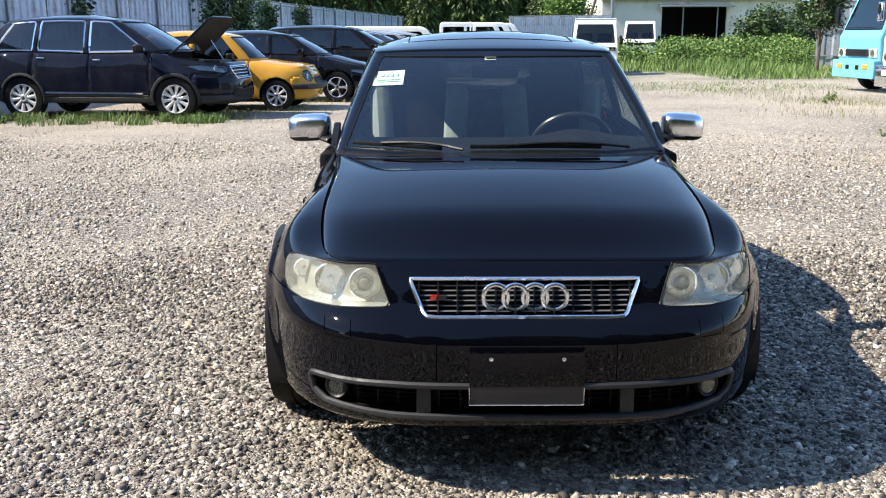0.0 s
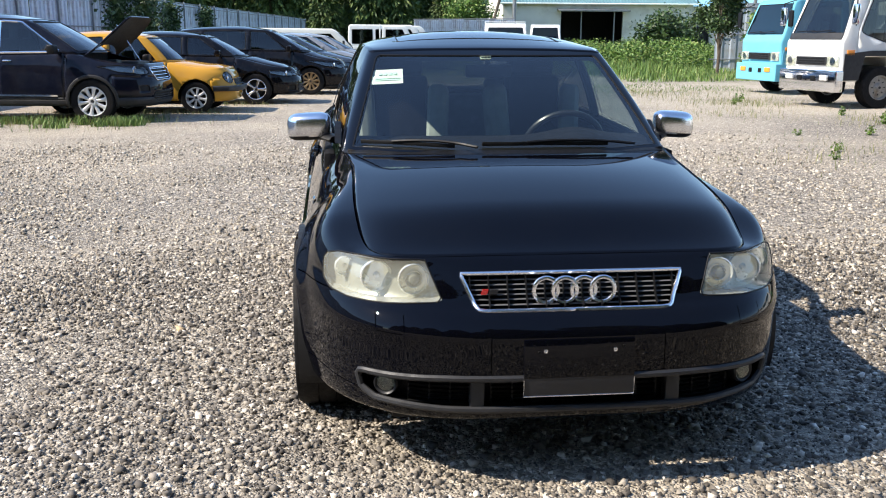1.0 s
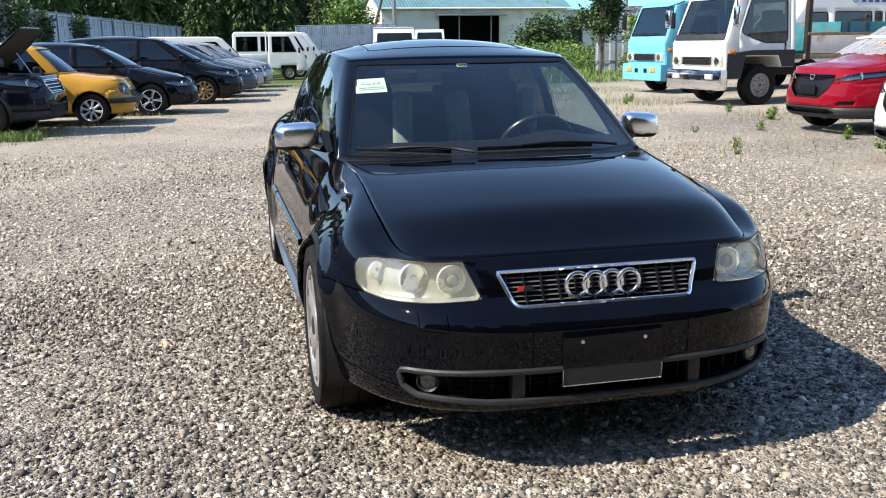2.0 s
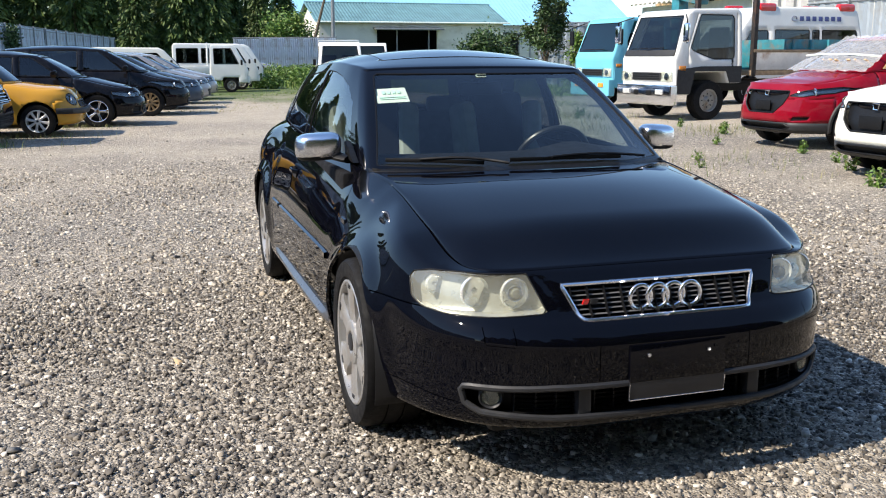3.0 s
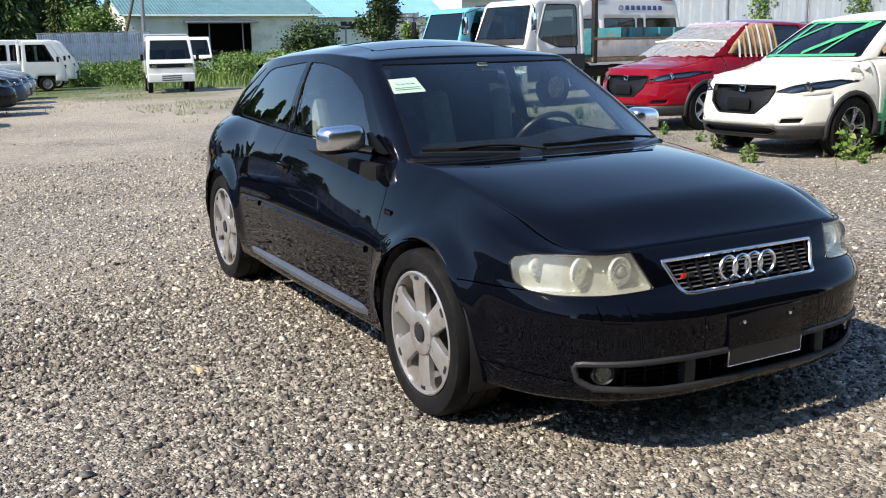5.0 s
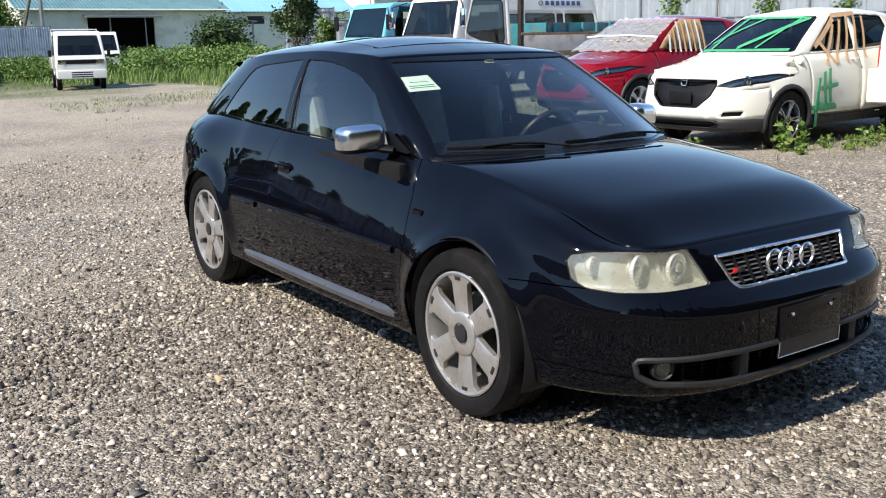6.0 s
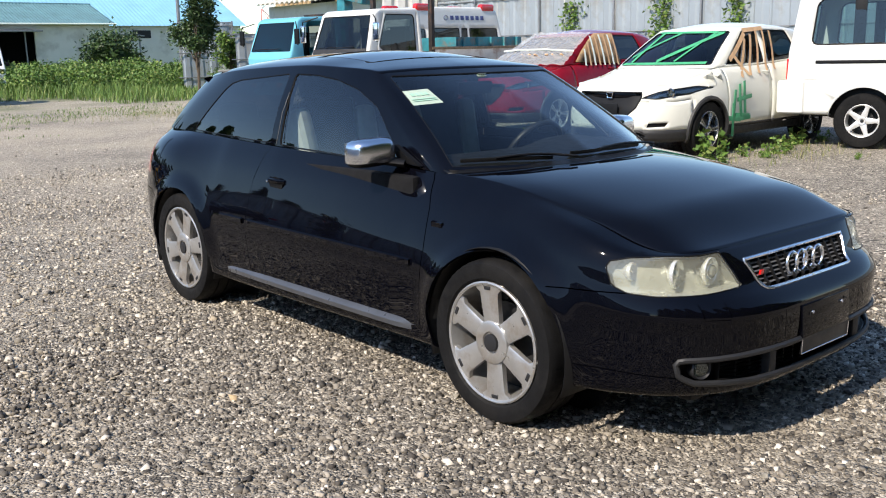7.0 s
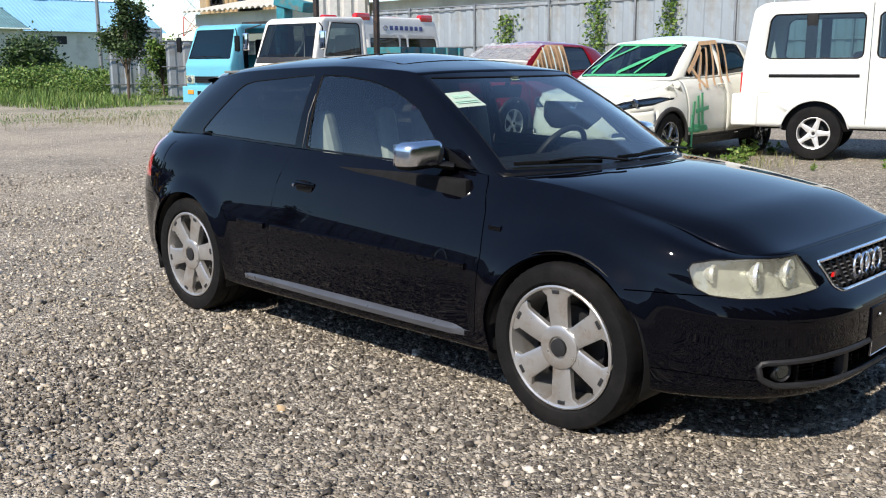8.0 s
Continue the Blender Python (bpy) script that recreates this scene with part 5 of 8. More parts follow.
def kei_truck(m, label, canvas=False, category="truck", group="small white trucks"):
    c = thing("kei_truck", m, label, category, group)
    cab = boxy([(-0.62, 0.36), (-0.66, 0.80), (-0.56, 1.02), (-0.20, 1.70), (-0.06, 1.78), (0.70, 1.78), (0.76, 1.70), (0.78, 0.46), (0.32, 0.44), (0.30, 0.56), (-0.28, 0.56), (-0.30, 0.36)], 0.735, 0.95, 0.10, 0.035)
    cut_glass(cab, [(-0.63, 1.06), (0.63, 1.06), (0.56, 1.64), (-0.56, 1.64)], (0, 2), lambda v: v[1] < -0.05, c, CLEAR, name="windscreen")
    both(cab, [(-0.30, 1.06), (0.62, 1.06), (0.62, 1.64), (-0.02, 1.64)], c, CLEAR)
    part("cab", cab, WHITE, c)
    part("grille_panel", block((0.86, 0.03, 0.13), (0, -0.655, 0.86), 0.01), DARK, c, "black grille strip")
    for x in (-0.55, 0.55):
        round_front(c, x, 0.86, -0.655, 0.24, 0.13)
        part("wing_mirror", block((0.10, 0.08, 0.20), (x * 1.55, -0.40, 1.12), 0.03, 3), DARK, c)
    part("front_bumper", block((1.44, 0.10, 0.26), (0, -0.66, 0.48), 0.035, 3), WHITE, c)
    for k in range(3):
        part("intake_slot", block((0.62, 0.03, 0.035), (0, -0.70, 0.41 + k * 0.065), 0.008), DARK, c)
    part("dashboard", block((1.3, 0.3, 0.16), (0, -0.30, 0.98), 0.05), CABIN, c)
    for x in (-0.32, 0.32):
        part("seat", block((0.46, 0.14, 0.75), (x, 0.52, 0.98), 0.05, 3), CABIN, c)
    bed = tagged(new("load_bed"), "white drop-side load bed")
    bed.parent = c
    part("floor", block((1.42, 1.96, 0.08), (0, 1.78, 0.66), 0.01), WHITE, bed)
    for x in (-0.70, 0.70):
        part("drop_side", block((0.035, 1.94, 0.30), (x, 1.78, 0.84), 0.01), WHITE, bed)
    part("tailgate", block((1.40, 0.035, 0.30), (0, 2.76, 0.84), 0.01), WHITE, bed)
    part("headboard", block((1.40, 0.04, 0.62), (0, 0.84, 1.36), 0.01), WHITE, bed)
    part("guard_rail", tube([(-0.68, 0.85, 0.70), (-0.68, 0.85, 1.84), (0.68, 0.85, 1.84), (0.68, 0.85, 0.70)], 0.02, 6), WHITE, bed)
    part("chassis", block((0.8, 3.0, 0.18), (0, 1.1, 0.50), 0.02), DARK, c)
    for side in (-1, 1):
        for y in (0.0, 1.9):
            spoked_wheel(c, (side * 0.645, y, 0.27), 0.274, side, 8, 0.60, 0.15, DULL, steel=True, plain=True)
    return c


def kei_van(m, label, mat=None, group="small white vans", scale=1.0, tall=1.86, length=3.3):
    mat = mat or WHITE
    c = thing("microvan", m, label, "van", group)
    y1 = length - 0.62
    body = boxy([(-0.66, 0.34), (-0.70, 0.82), (-0.58, 1.04), (-0.12, tall - 0.12), (0.06, tall - 0.02), (y1 - 0.08, tall), (y1, tall - 0.1), (y1 + 0.02, 0.34)], 0.735, 1.0, 0.10, 0.04)
    cut_glass(body, [(-0.63, 1.08), (0.63, 1.08), (0.56, tall - 0.16), (-0.56, tall - 0.16)], (0, 2), lambda v: v[1] < 0.05, c, CLEAR, name="windscreen")
    both(body, [(-0.22, 1.08), (0.60, 1.08), (0.60, tall - 0.2), (0.12, tall - 0.2)], c, CARGLASS)
    both(body, [(0.72, 1.08), (1.55, 1.08), (1.55, tall - 0.2), (0.72, tall - 0.2)], c, CARGLASS)
    both(body, [(1.68, 1.08), (y1 - 0.15, 1.08), (y1 - 0.15, tall - 0.2), (1.68, tall - 0.2)], c, CARGLASS)
    for y0 in (0.0, length - 1.4):
        for w in (lambda v: v[0] < -0.3, lambda v: v[0] > 0.3):
            lift(body, carve(body, disc_poly(y0, 0.28, 0.32, 20), (1, 2), w)).free()
    part("body", body, mat, c)
    part("grille_panel", block((0.86, 0.03, 0.12), (0, -0.695, 0.86), 0.01), DARK, c)
    for x in (-0.55, 0.55):
        round_front(c, x, 0.86, -0.695, 0.25, 0.15)
        part("wing_mirror", block((0.12, 0.08, 0.18), (x * 1.56, -0.34, 1.14), 0.03, 3), DARK, c)
    part("front_bumper", block((1.44, 0.10, 0.24), (0, -0.70, 0.46), 0.035, 3), mat, c)
    part("intake_slot", block((0.7, 0.03, 0.08), (0, -0.74, 0.44), 0.01), DARK, c)
    part("dashboard", block((1.3, 0.3, 0.16), (0, -0.30, 0.98), 0.05), CABIN, c)
    part("chassis", block((0.9, y1, 0.2), (0, 1.0, 0.45), 0.02), DARK, c)
    for x in (-0.32, 0.32):
        part("seat", block((0.46, 0.14, 0.75), (x, 0.62, 0.98), 0.05, 3), CABIN, c)
    for side in (-1, 1):
        for y in (0.0, length - 1.4):
            spoked_wheel(c, (side * 0.645, y, 0.276), 0.28, side, 8, 0.62, 0.15, DULL, steel=True, plain=True)
    return c


def load_van(m):
    """The white one-box van seen from its rear quarter."""
    c = thing("cargo_van", m, "white one-box van with a black side rail", "van")
    body = boxy([(-0.98, 0.40), (-1.02, 0.85), (-0.82, 1.12), (-0.20, 1.86), (0.06, 1.97), (1.8, 2.0), (3.10, 1.98), (3.24, 1.90), (3.34, 1.20), (3.37, 0.40)], 0.845, 1.05, 0.13, 0.055)
    cut_glass(body, [(-0.72, 1.20), (0.72, 1.20), (0.60, 1.80), (-0.60, 1.80)], (0, 2), lambda v: v[1] < 0.1, c, CLEAR, name="windscreen")
    both(body, [(-0.30, 1.28), (0.55, 1.28), (0.55, 1.80), (0.12, 1.80)], c, CLEAR)
    clear_teal = pane("teal_glass", (0.42, 0.56, 0.56))
    both(body, [(0.72, 1.30), (0.76, 1.27), (1.70, 1.27), (1.74, 1.30), (1.74, 1.78), (1.70, 1.82), (0.76, 1.82), (0.72, 1.78)], c, clear_teal)
    both(body, [(1.90, 1.30), (1.94, 1.27), (3.02, 1.27), (3.06, 1.31), (3.02, 1.76), (2.96, 1.82), (1.94, 1.82), (1.90, 1.78)], c, clear_teal)
    cut_glass(body, [(-0.66, 1.22), (0.66, 1.22), (0.58, 1.80), (-0.58, 1.80)], (0, 2), lambda v: v[1] > 3.0, c, clear_teal, name="rear_window")
    for y0 in (0.0, 2.415):
        for w in (lambda v: v[0] < -0.3, lambda v: v[0] > 0.3):
            b = lift(body, carve(body, disc_poly(y0, 0.34, 0.415, 28), (1, 2), w))
            part("arch_lip", trim(b, 0.014, 0.05), WHITE, c)
    for w in (lambda v: v[0] < -0.3, lambda v: v[0] > 0.3):
        for y in (0.62, 1.82):
            gap(body, [(y, 0.46), (y, 1.94)], (1, 2), w, 0.008)
    part("body", body, WHITE, c, thick=0.012)
    for side in (-1, 1):
        part("side_rail", block((0.018, 1.08, 0.042), (side * 0.843, 2.46, 1.055), 0.006), DARK, c, "black sliding door rail")
        part("inner_frame", block((0.02, 0.14, 0.62), (side * 0.76, 2.52, 1.52), 0.01), DARK, c)
        part("tail_light", block((0.05, 0.05, 0.26), (side * 0.80, 3.330, 0.97), 0.015), REDLENS, c)
        part("corner_bumper", block((0.10, 0.34, 0.42), (side * 0.815, 3.28, 0.62), 0.04, 3), WHITE, c)
        part("wing_mirror", block((0.2, 0.12, 0.26), (side * 0.98, -0.42, 1.25), 0.05, 3), DARK, c)
        round_front(c, side * 0.62, 0.86, -1.00, 0.30, 0.18)
    part("rear_bumper", block((1.66, 0.14, 0.30), (0, 3.38, 0.56), 0.05, 3), WHITE, c)
    part("front_bumper", block((1.66, 0.14, 0.34), (0, -1.02, 0.55), 0.05, 3), WHITE, c)
    part("flap", block((0.004, 0.16, 0.16), (-0.847, 3.05, 0.92), 0.001), WHITE, c)
    part("chassis", block((1.0, 3.9, 0.2), (0, 1.15, 0.46), 0.02), DARK, c)
    part("cab_bulkhead", block((1.4, 0.05, 0.7), (0, 0.75, 0.95), 0.02), CABIN, c)
    part("rear_seat", block((1.35, 0.16, 0.72), (0, 1.9, 1.0), 0.06, 3, (-10, 0, 0)), CABIN, c)
    for side in (-1, 1):
        for y in (0.0, 2.415):
            spoked_wheel(c, (side * 0.745, y, 0.333), 0.338, side, 5, 0.60, 0.20, BRIGHT, plain=True, spoke_w=(0.034, 0.022))
            part("wheel_housing", block((0.30, 0.86, 0.42), (side * 0.56, y, 0.56), 0.05), DARK, c)
    return c


def ambulance(m):
    c = thing("ambulance", m, "white high-roof ambulance with red roof lamps", "ambulance")
    body = boxy([(-0.98, 0.40), (-1.02, 0.95), (-0.82, 1.20), (-0.35, 1.80), (0.10, 2.36), (0.40, 2.46), (3.30, 2.48), (3.52, 2.36), (3.72, 1.40), (3.74, 0.40)], 0.845, 1.1, 0.10, 0.06)
    cut_glass(body, [(-0.70, 1.24), (0.70, 1.24), (0.62, 1.84), (-0.62, 1.84)], (0, 2), lambda v: v[1] < 0.1, c, CLEAR, name="windscreen")
    both(body, [(-0.30, 1.30), (0.55, 1.30), (0.55, 1.86), (0.02, 1.86)], c, CARGLASS)
    both(body, [(0.78, 1.34), (1.88, 1.34), (1.88, 1.88), (0.78, 1.88)], c, CARGLASS)
    both(body, [(1.98, 1.34), (2.20, 1.34), (2.20, 1.88), (1.98, 1.88)], c, CARGLASS)
    both(body, [(2.30, 1.34), (3.52, 1.34), (3.44, 1.88), (2.30, 1.88)], c, CARGLASS)
    for y0 in (0.0, 2.57):
        for w in (lambda v: v[0] < -0.3, lambda v: v[0] > 0.3):
            lift(body, carve(body, disc_poly(y0, 0.34, 0.40, 24), (1, 2), w)).free()
    part("body", body, WHITE, c, thick=0.012)
    for side in (-1, 1):
        part("red_stripe", block((0.008, 3.9, 0.07), (side * 0.848, 1.62, 1.20), 0.002), REDLENS, c, "red stripe")
        part("lower_bar", block((0.008, 1.5, 0.05), (side * 0.848, 2.7, 1.08), 0.002), surface("print_grey", (0.25, 0.26, 0.3), 0.6), c)
        # unlettered wordmark: seven blue-grey bars and a round mark
        for k in range(7):
            part("wordmark_bar", block((0.008, 0.13, 0.12), (side * 0.762, 1.62 + 0.205 * k, 2.17), 0.003, turn=(0, side * -5.5, 0)), surface("wordmark_blue", (0.06, 0.08, 0.22), 0.6), c)
        part("wordmark_ring", tube([(side * 0.765, 1.38 + 0.08 * math.cos(a), 2.17 + 0.06 * math.sin(a)) for a in np.linspace(0, 2 * math.pi, 25)[:-1]], 0.012, 6, True), surface("wordmark_grey", (0.2, 0.22, 0.3), 0.6), c)
        part("roof_lamp", block((0.20, 0.55, 0.22), (side * 0.66, 3.12, 2.46), 0.08, 3), REDLENS, c, "red warning lamp")
        part("roof_lamp", block((0.20, 0.55, 0.22), (side * 0.66, 0.55, 2.44), 0.08, 3), REDLENS, c, "red warning lamp")
        part("tail_light", block((0.08, 0.06, 0.40), (side * 0.78, 3.74, 1.0), 0.015), REDLENS, c)
        for y in (0.0, 2.57):
            spoked_wheel(c, (side * 0.745, y, 0.333), 0.338, side, 5, 0.60, 0.20, BRIGHT, plain=True, steel=True)
    part("chassis", block((1.0, 4.2, 0.2), (0, 1.3, 0.46), 0.02), DARK, c)
    return c


def cab_truck(m, label, mat, k, missing_door=False, trim_mat=None):
    """A cab-over truck: cab, bumper, lamps, mirrors, flat bed with a head frame."""
    c = thing("flatbed_truck", m, label, "truck", "parked trucks")
    w = 0.86 * k
    P = lambda pts: [(a * k, z * k) for a, z in pts]
    cab = boxy(P([(-1.02, 0.50), (-1.05, 1.20), (-0.99, 1.32), (-0.72, 2.08), (-0.58, 2.17), (0.56, 2.20), (0.66, 2.10), (0.68, 0.72), (0.32, 0.72), (0.22, 0.94), (-0.54, 0.94), (-0.64, 0.50)]), w, 1.25 * k, 0.09, 0.045)
    cut_glass(cab, [(-w * 0.90, 1.36 * k), (w * 0.90, 1.36 * k), (w * 0.80, 2.04 * k), (-w * 0.80, 2.04 * k)], (0, 2), lambda v: v[1] < -0.5 * k, c, CLEAR, name="windscreen")
    door = P([(-0.66, 1.42), (-0.60, 1.36), (-0.10, 1.20), (0.40, 1.20), (0.44, 1.24), (0.44, 2.02), (0.38, 2.06), (-0.40, 2.06)])
    if missing_door:
        for wh in (lambda v: v[0] > 0.3,):
            lift(cab, carve(cab, P([(-0.62, 1.02), (0.46, 1.02), (0.46, 2.08), (-0.42, 2.08), (-0.62, 1.60)]), (1, 2), wh)).free()
    else:
        both(cab, door, c, CARGLASS)
        for wh in (lambda v: v[0] < -0.3, lambda v: v[0] > 0.3):
            gap(cab, P([(0.52, 1.02), (0.52, 2.10)]), (1, 2), wh, 0.010)
            gap(cab, P([(-0.72, 1.02), (-0.72, 1.40), (-0.46, 2.08)]), (1, 2), wh, 0.010)
    cut_glass(cab, [(-w * 0.62, 1.45 * k), (w * 0.62, 1.45 * k), (w * 0.58, 2.0 * k), (-w * 0.58, 2.0 * k)], (0, 2), lambda v: v[1] > 0.5 * k, c, CLEAR, name="rear_window")
    part("cab", cab, mat, c, thick=0.02)
    part("lower_panel", prism(P([(-1.0, 0.52), (-0.98, 1.00), (-0.40, 1.06), (0.64, 1.06), (0.64, 0.73), (0.34, 0.73), (0.24, 0.96), (-0.56, 0.96), (-0.66, 0.52)]), 0.012, "x", w + 0.002), trim_mat or CLADDING, c, "dark lower door panel")
    part("grille_panel", block((w * 1.05, 0.03, 0.16 * k), (0, -1.065 * k, 0.86 * k), 0.01), CLADDING, c)
    for q in range(3):
        part("grille_bar", block((w * 1.0, 0.02, 0.02), (0, -1.085 * k, (0.82 + 0.045 * q) * k), 0.004), DARK, c)
    for side in (-1, 1):
        round_front(c, side * w * 0.76, 0.86 * k, -1.055 * k, 0.32 * k, 0.20 * k, REFLECTOR)
        part("indicator", block((0.02, 0.16, 0.10), (side * (w + 0.004), -0.86 * k, 1.02 * k), 0.004), AMBER, c, "amber side indicator")
        part("mirror_arm", tube([(side * w * 0.96, -0.80 * k, 2.05 * k), (side * (w + 0.24), -1.00 * k, 1.95 * k), (side * (w + 0.24), -0.98 * k, 1.50 * k)], 0.014, 6), DARK, c)
        part("wing_mirror", block((0.16, 0.06, 0.36), (side * (w + 0.24), -1.0 * k, 1.70 * k), 0.03, 3), DARK if missing_door else CHROME, c)
        part("door_handle", block((0.02, 0.07, 0.16), (side * (w - 0.01), 0.40 * k, 1.12 * k), 0.01), DARK, c)
    part("front_bumper", block((w * 2.04, 0.18, 0.40 * k), (0, -1.06 * k, 0.50 * k), 0.03, 3), mat if missing_door else CHROME, c, "steel front bumper")
    for side in (-1, 1):
        part("bumper_lamp", block((0.22, 0.03, 0.10), (side * w * 0.62, -1.155 * k, 0.56 * k), 0.01), REFLECTOR if not missing_door else AMBER, c)
        part("bumper_slot", block((0.14, 0.02, 0.10), (side * w * 0.24, -1.152 * k, 0.54 * k), 0.01), DARK, c)
    if not missing_door:
        part("cowl_panel", block((w * 1.84, 0.03, 0.13 * k), (0, -1.005 * k, 1.315 * k), 0.01, 2, (-20, 0, 0)), CLADDING, c, "black panel below the windscreen")
    part("wiper", tube([(-0.1, -1.03 * k, 1.40 * k), (w * 0.5, -0.99 * k, 1.42 * k)], 0.01, 6), DARK, c)
    part("wiper", tube([(-w * 0.7, -1.0 * k, 1.40 * k), (-0.05, -1.02 * k, 1.42 * k)], 0.01, 6), DARK, c)
    cabin_in = tagged(new("cab_interior"), "dark cab interior")
    cabin_in.parent = c
    part("dashboard", block((w * 1.7, 0.34, 0.24), (0, -0.72 * k, 1.24 * k), 0.06, 3), CABIN, cabin_in)
    for x in (-0.45, 0.45):
        part("seat", block((0.5, 0.14, 0.70), (x * k, 0.38 * k, 1.48 * k), 0.05, 3), CABIN, cabin_in)
    part("steering_wheel", tube([(0.4 * k + 0.2 * math.cos(a), -0.42 * k + 0.1 * math.sin(a), 1.40 * k + 0.18 * math.sin(a)) for a in np.linspace(0, 2 * math.pi, 25)[:-1]], 0.015, 6, True), DARK, cabin_in)
    part("chassis", block((0.7, 5.2 * k, 0.22), (0, 1.7 * k, 0.66 * k), 0.02), DARK, c)
    return c, w


def truck_bed(c, w, k, length, frame_h, rust):
    bed = tagged(new("load_bed"), "weathered wooden drop-side bed")
    bed.parent = c
    y0 = 0.86 * k
    wood = surface("bed_wood", (0.26, 0.19, 0.12), 0.8, vary=0.3, scale=8)
    pale = surface("bed_white", (0.62, 0.60, 0.56), 0.6, vary=0.12, dirt=(0.25, 0.13, 0.07), dirt_scale=3)
    part("floor", block((w * 2.1, length, 0.10), (0, y0 + length / 2, 0.92 * k), 0.01), wood, bed)
    for side in (-1, 1):
        part("drop_side", block((0.04, length - 0.06, 0.36), (side * w * 1.05, y0 + length / 2, 1.16 * k), 0.01), pale, bed)
        part("side_rim", block((0.07, length - 0.04, 0.06), (side * w * 1.05, y0 + length / 2, 1.36 * k), 0.01), wood, bed)
        part("head_post", block((0.10, 0.10, frame_h - 0.85), (side * w * 1.02, y0 + 0.06, (frame_h + 0.85) / 2), 0.01), rust, bed, "dark steel head frame post")
        part("mud_guard", block((0.25, 0.02, 0.40), (side * w * 0.8, y0 + length * 0.75, 0.62 * k), 0.005), CLADDING, bed)
    part("head_beam", block((w * 2.1, 0.08, 0.10), (0, y0 + 0.06, frame_h - 0.05), 0.01), rust, bed)
    part("tailgate", block((w * 2.06, 0.04, 0.36), (0, y0 + length, 1.16 * k), 0.01), pale, bed)
    return bed


def spot(x, y, a):
    return pose(x, y, ground_z(x, y), 0, 0, a)


# the row along the left fence, noses to the lane
S = car_spec(-0.93, 3.60, 2.62, 0.90, 0.27, 0.92, 1.08, 1.06, 1.68, 0.03, 0.98, 2.95, 3.42, 0.348, 0.66)
suv, _, _ = parked_car("suv_car", spot(-4.43, 12.95, 83), "dark navy off-road estate car with its hood raised", S, NAVY,
    [side_poly(S, 0.50, 1.46, 1.46, 1.12), side_poly(S, 1.56, 2.36, 2.32, 1.56), side_poly(S, 2.46, 3.16, 2.84, 2.42)],
    lamp=[(0.50, 0.78), (0.62, 0.75), (0.80, 0.80), (0.83, 0.88), (0.74, 0.90), (0.52, 0.86)], grille=[(0.36, 0.66), (0.44, 0.82), (0.42, 0.86)], intake=[(0.40, 0.34), (0.52, 0.40), (0.48, 0.48)],
    fogs=[(0.58, 0.50), (0.70, 0.50), (0.70, 0.58), (0.58, 0.58)], alloy=BRIGHT, spokes=10, double=False, doors=((0.42, 1.45), (1.45, 2.42)), open_hood=True, cladding=True, chrome_line=True, mirror_mat=DARK)
S = car_spec(-0.68, 3.02, 2.30, 0.785, 0.22, 0.80, 0.90, 0.90, 1.43, 0.30, 0.85, 2.45, 2.85, 0.283, 0.70)
yel, _, _ = parked_car("compact_car", spot(-3.17, 14.75, 87), "mustard yellow retro compact car with round lamps", S, YELLOW,
    [side_poly(S, 0.70, 1.50, 1.50, 1.02), side_poly(S, 1.62, 2.50, 2.30, 1.62)],
    lamp=[(0.52 + 0.095 * math.cos(a), 0.63 + 0.10 * math.sin(a)) for a in np.linspace(0, 2 * math.pi, 17)[:-1]], intake=[(0.36, 0.50), (0.40, 0.56), (0.38, 0.60)], spokes=8, double=False, doors=((0.50, 1.56),), mirror_mat=DARK)
b = tagged(new("bumper_bar"), "black rubber bumper bar")
b.parent = yel
part("bar", tube([(-0.74, -0.30, 0.44), (-0.70, -0.56, 0.44), (-0.5, -0.70, 0.44), (0, -0.74, 0.44), (0.5, -0.70, 0.44), (0.70, -0.56, 0.44), (0.74, -0.30, 0.44)], 0.05, 8, flat=(0.03, 0.05)), CLADDING, b)
S = car_spec(-0.88, 3.45, 2.53, 0.86, 0.22, 0.74, 0.94, 0.96, 1.44, 0.22, 0.98, 2.85, 3.25, 0.312, 0.64)
parked_car("hatchback_car", spot(-2.30, 17.10, 87), "coal black sports hatchback with clear lamps", S, COAL,
    [side_poly(S, 0.66, 1.36, 1.36, 1.14), side_poly(S, 1.48, 2.30, 2.22, 1.48), side_poly(S, 2.42, 2.86, 2.66, 2.36)],
    lamp=[(0.46, 0.58), (0.72, 0.57), (0.80, 0.62), (0.78, 0.68), (0.48, 0.67)], grille=[(0.26, 0.56), (0.30, 0.64)], intake=[(0.44, 0.26), (0.50, 0.34), (0.46, 0.40)],
    fogs=[(0.56, 0.28), (0.68, 0.28), (0.68, 0.38), (0.56, 0.38)], alloy=SATIN, spokes=5, double=False, doors=((0.42, 1.42), (1.42, 2.36)))
S = car_spec(-0.90, 3.62, 2.75, 0.852, 0.22, 0.80, 1.00, 1.02, 1.58, -0.02, 0.92, 3.05, 3.45, 0.322, 0.68)
parked_car("minivan_car", spot(-1.29, 20.45, 87), "black low minivan with bronze wheels", S, COAL,
    [side_poly(S, 0.55, 1.40, 1.40, 1.06), side_poly(S, 1.52, 2.52, 2.50, 1.52), side_poly(S, 2.64, 3.20, 2.95, 2.62)],
    lamp=[(0.44, 0.66), (0.60, 0.62), (0.78, 0.68), (0.82, 0.78), (0.76, 0.80), (0.56, 0.73)], grille=[(0.26, 0.60), (0.30, 0.66)], intake=[(0.42, 0.26), (0.50, 0.32), (0.46, 0.40)],
    alloy=BRONZE, spokes=10, double=False, doors=((0.40, 1.46), (1.46, 2.58)))
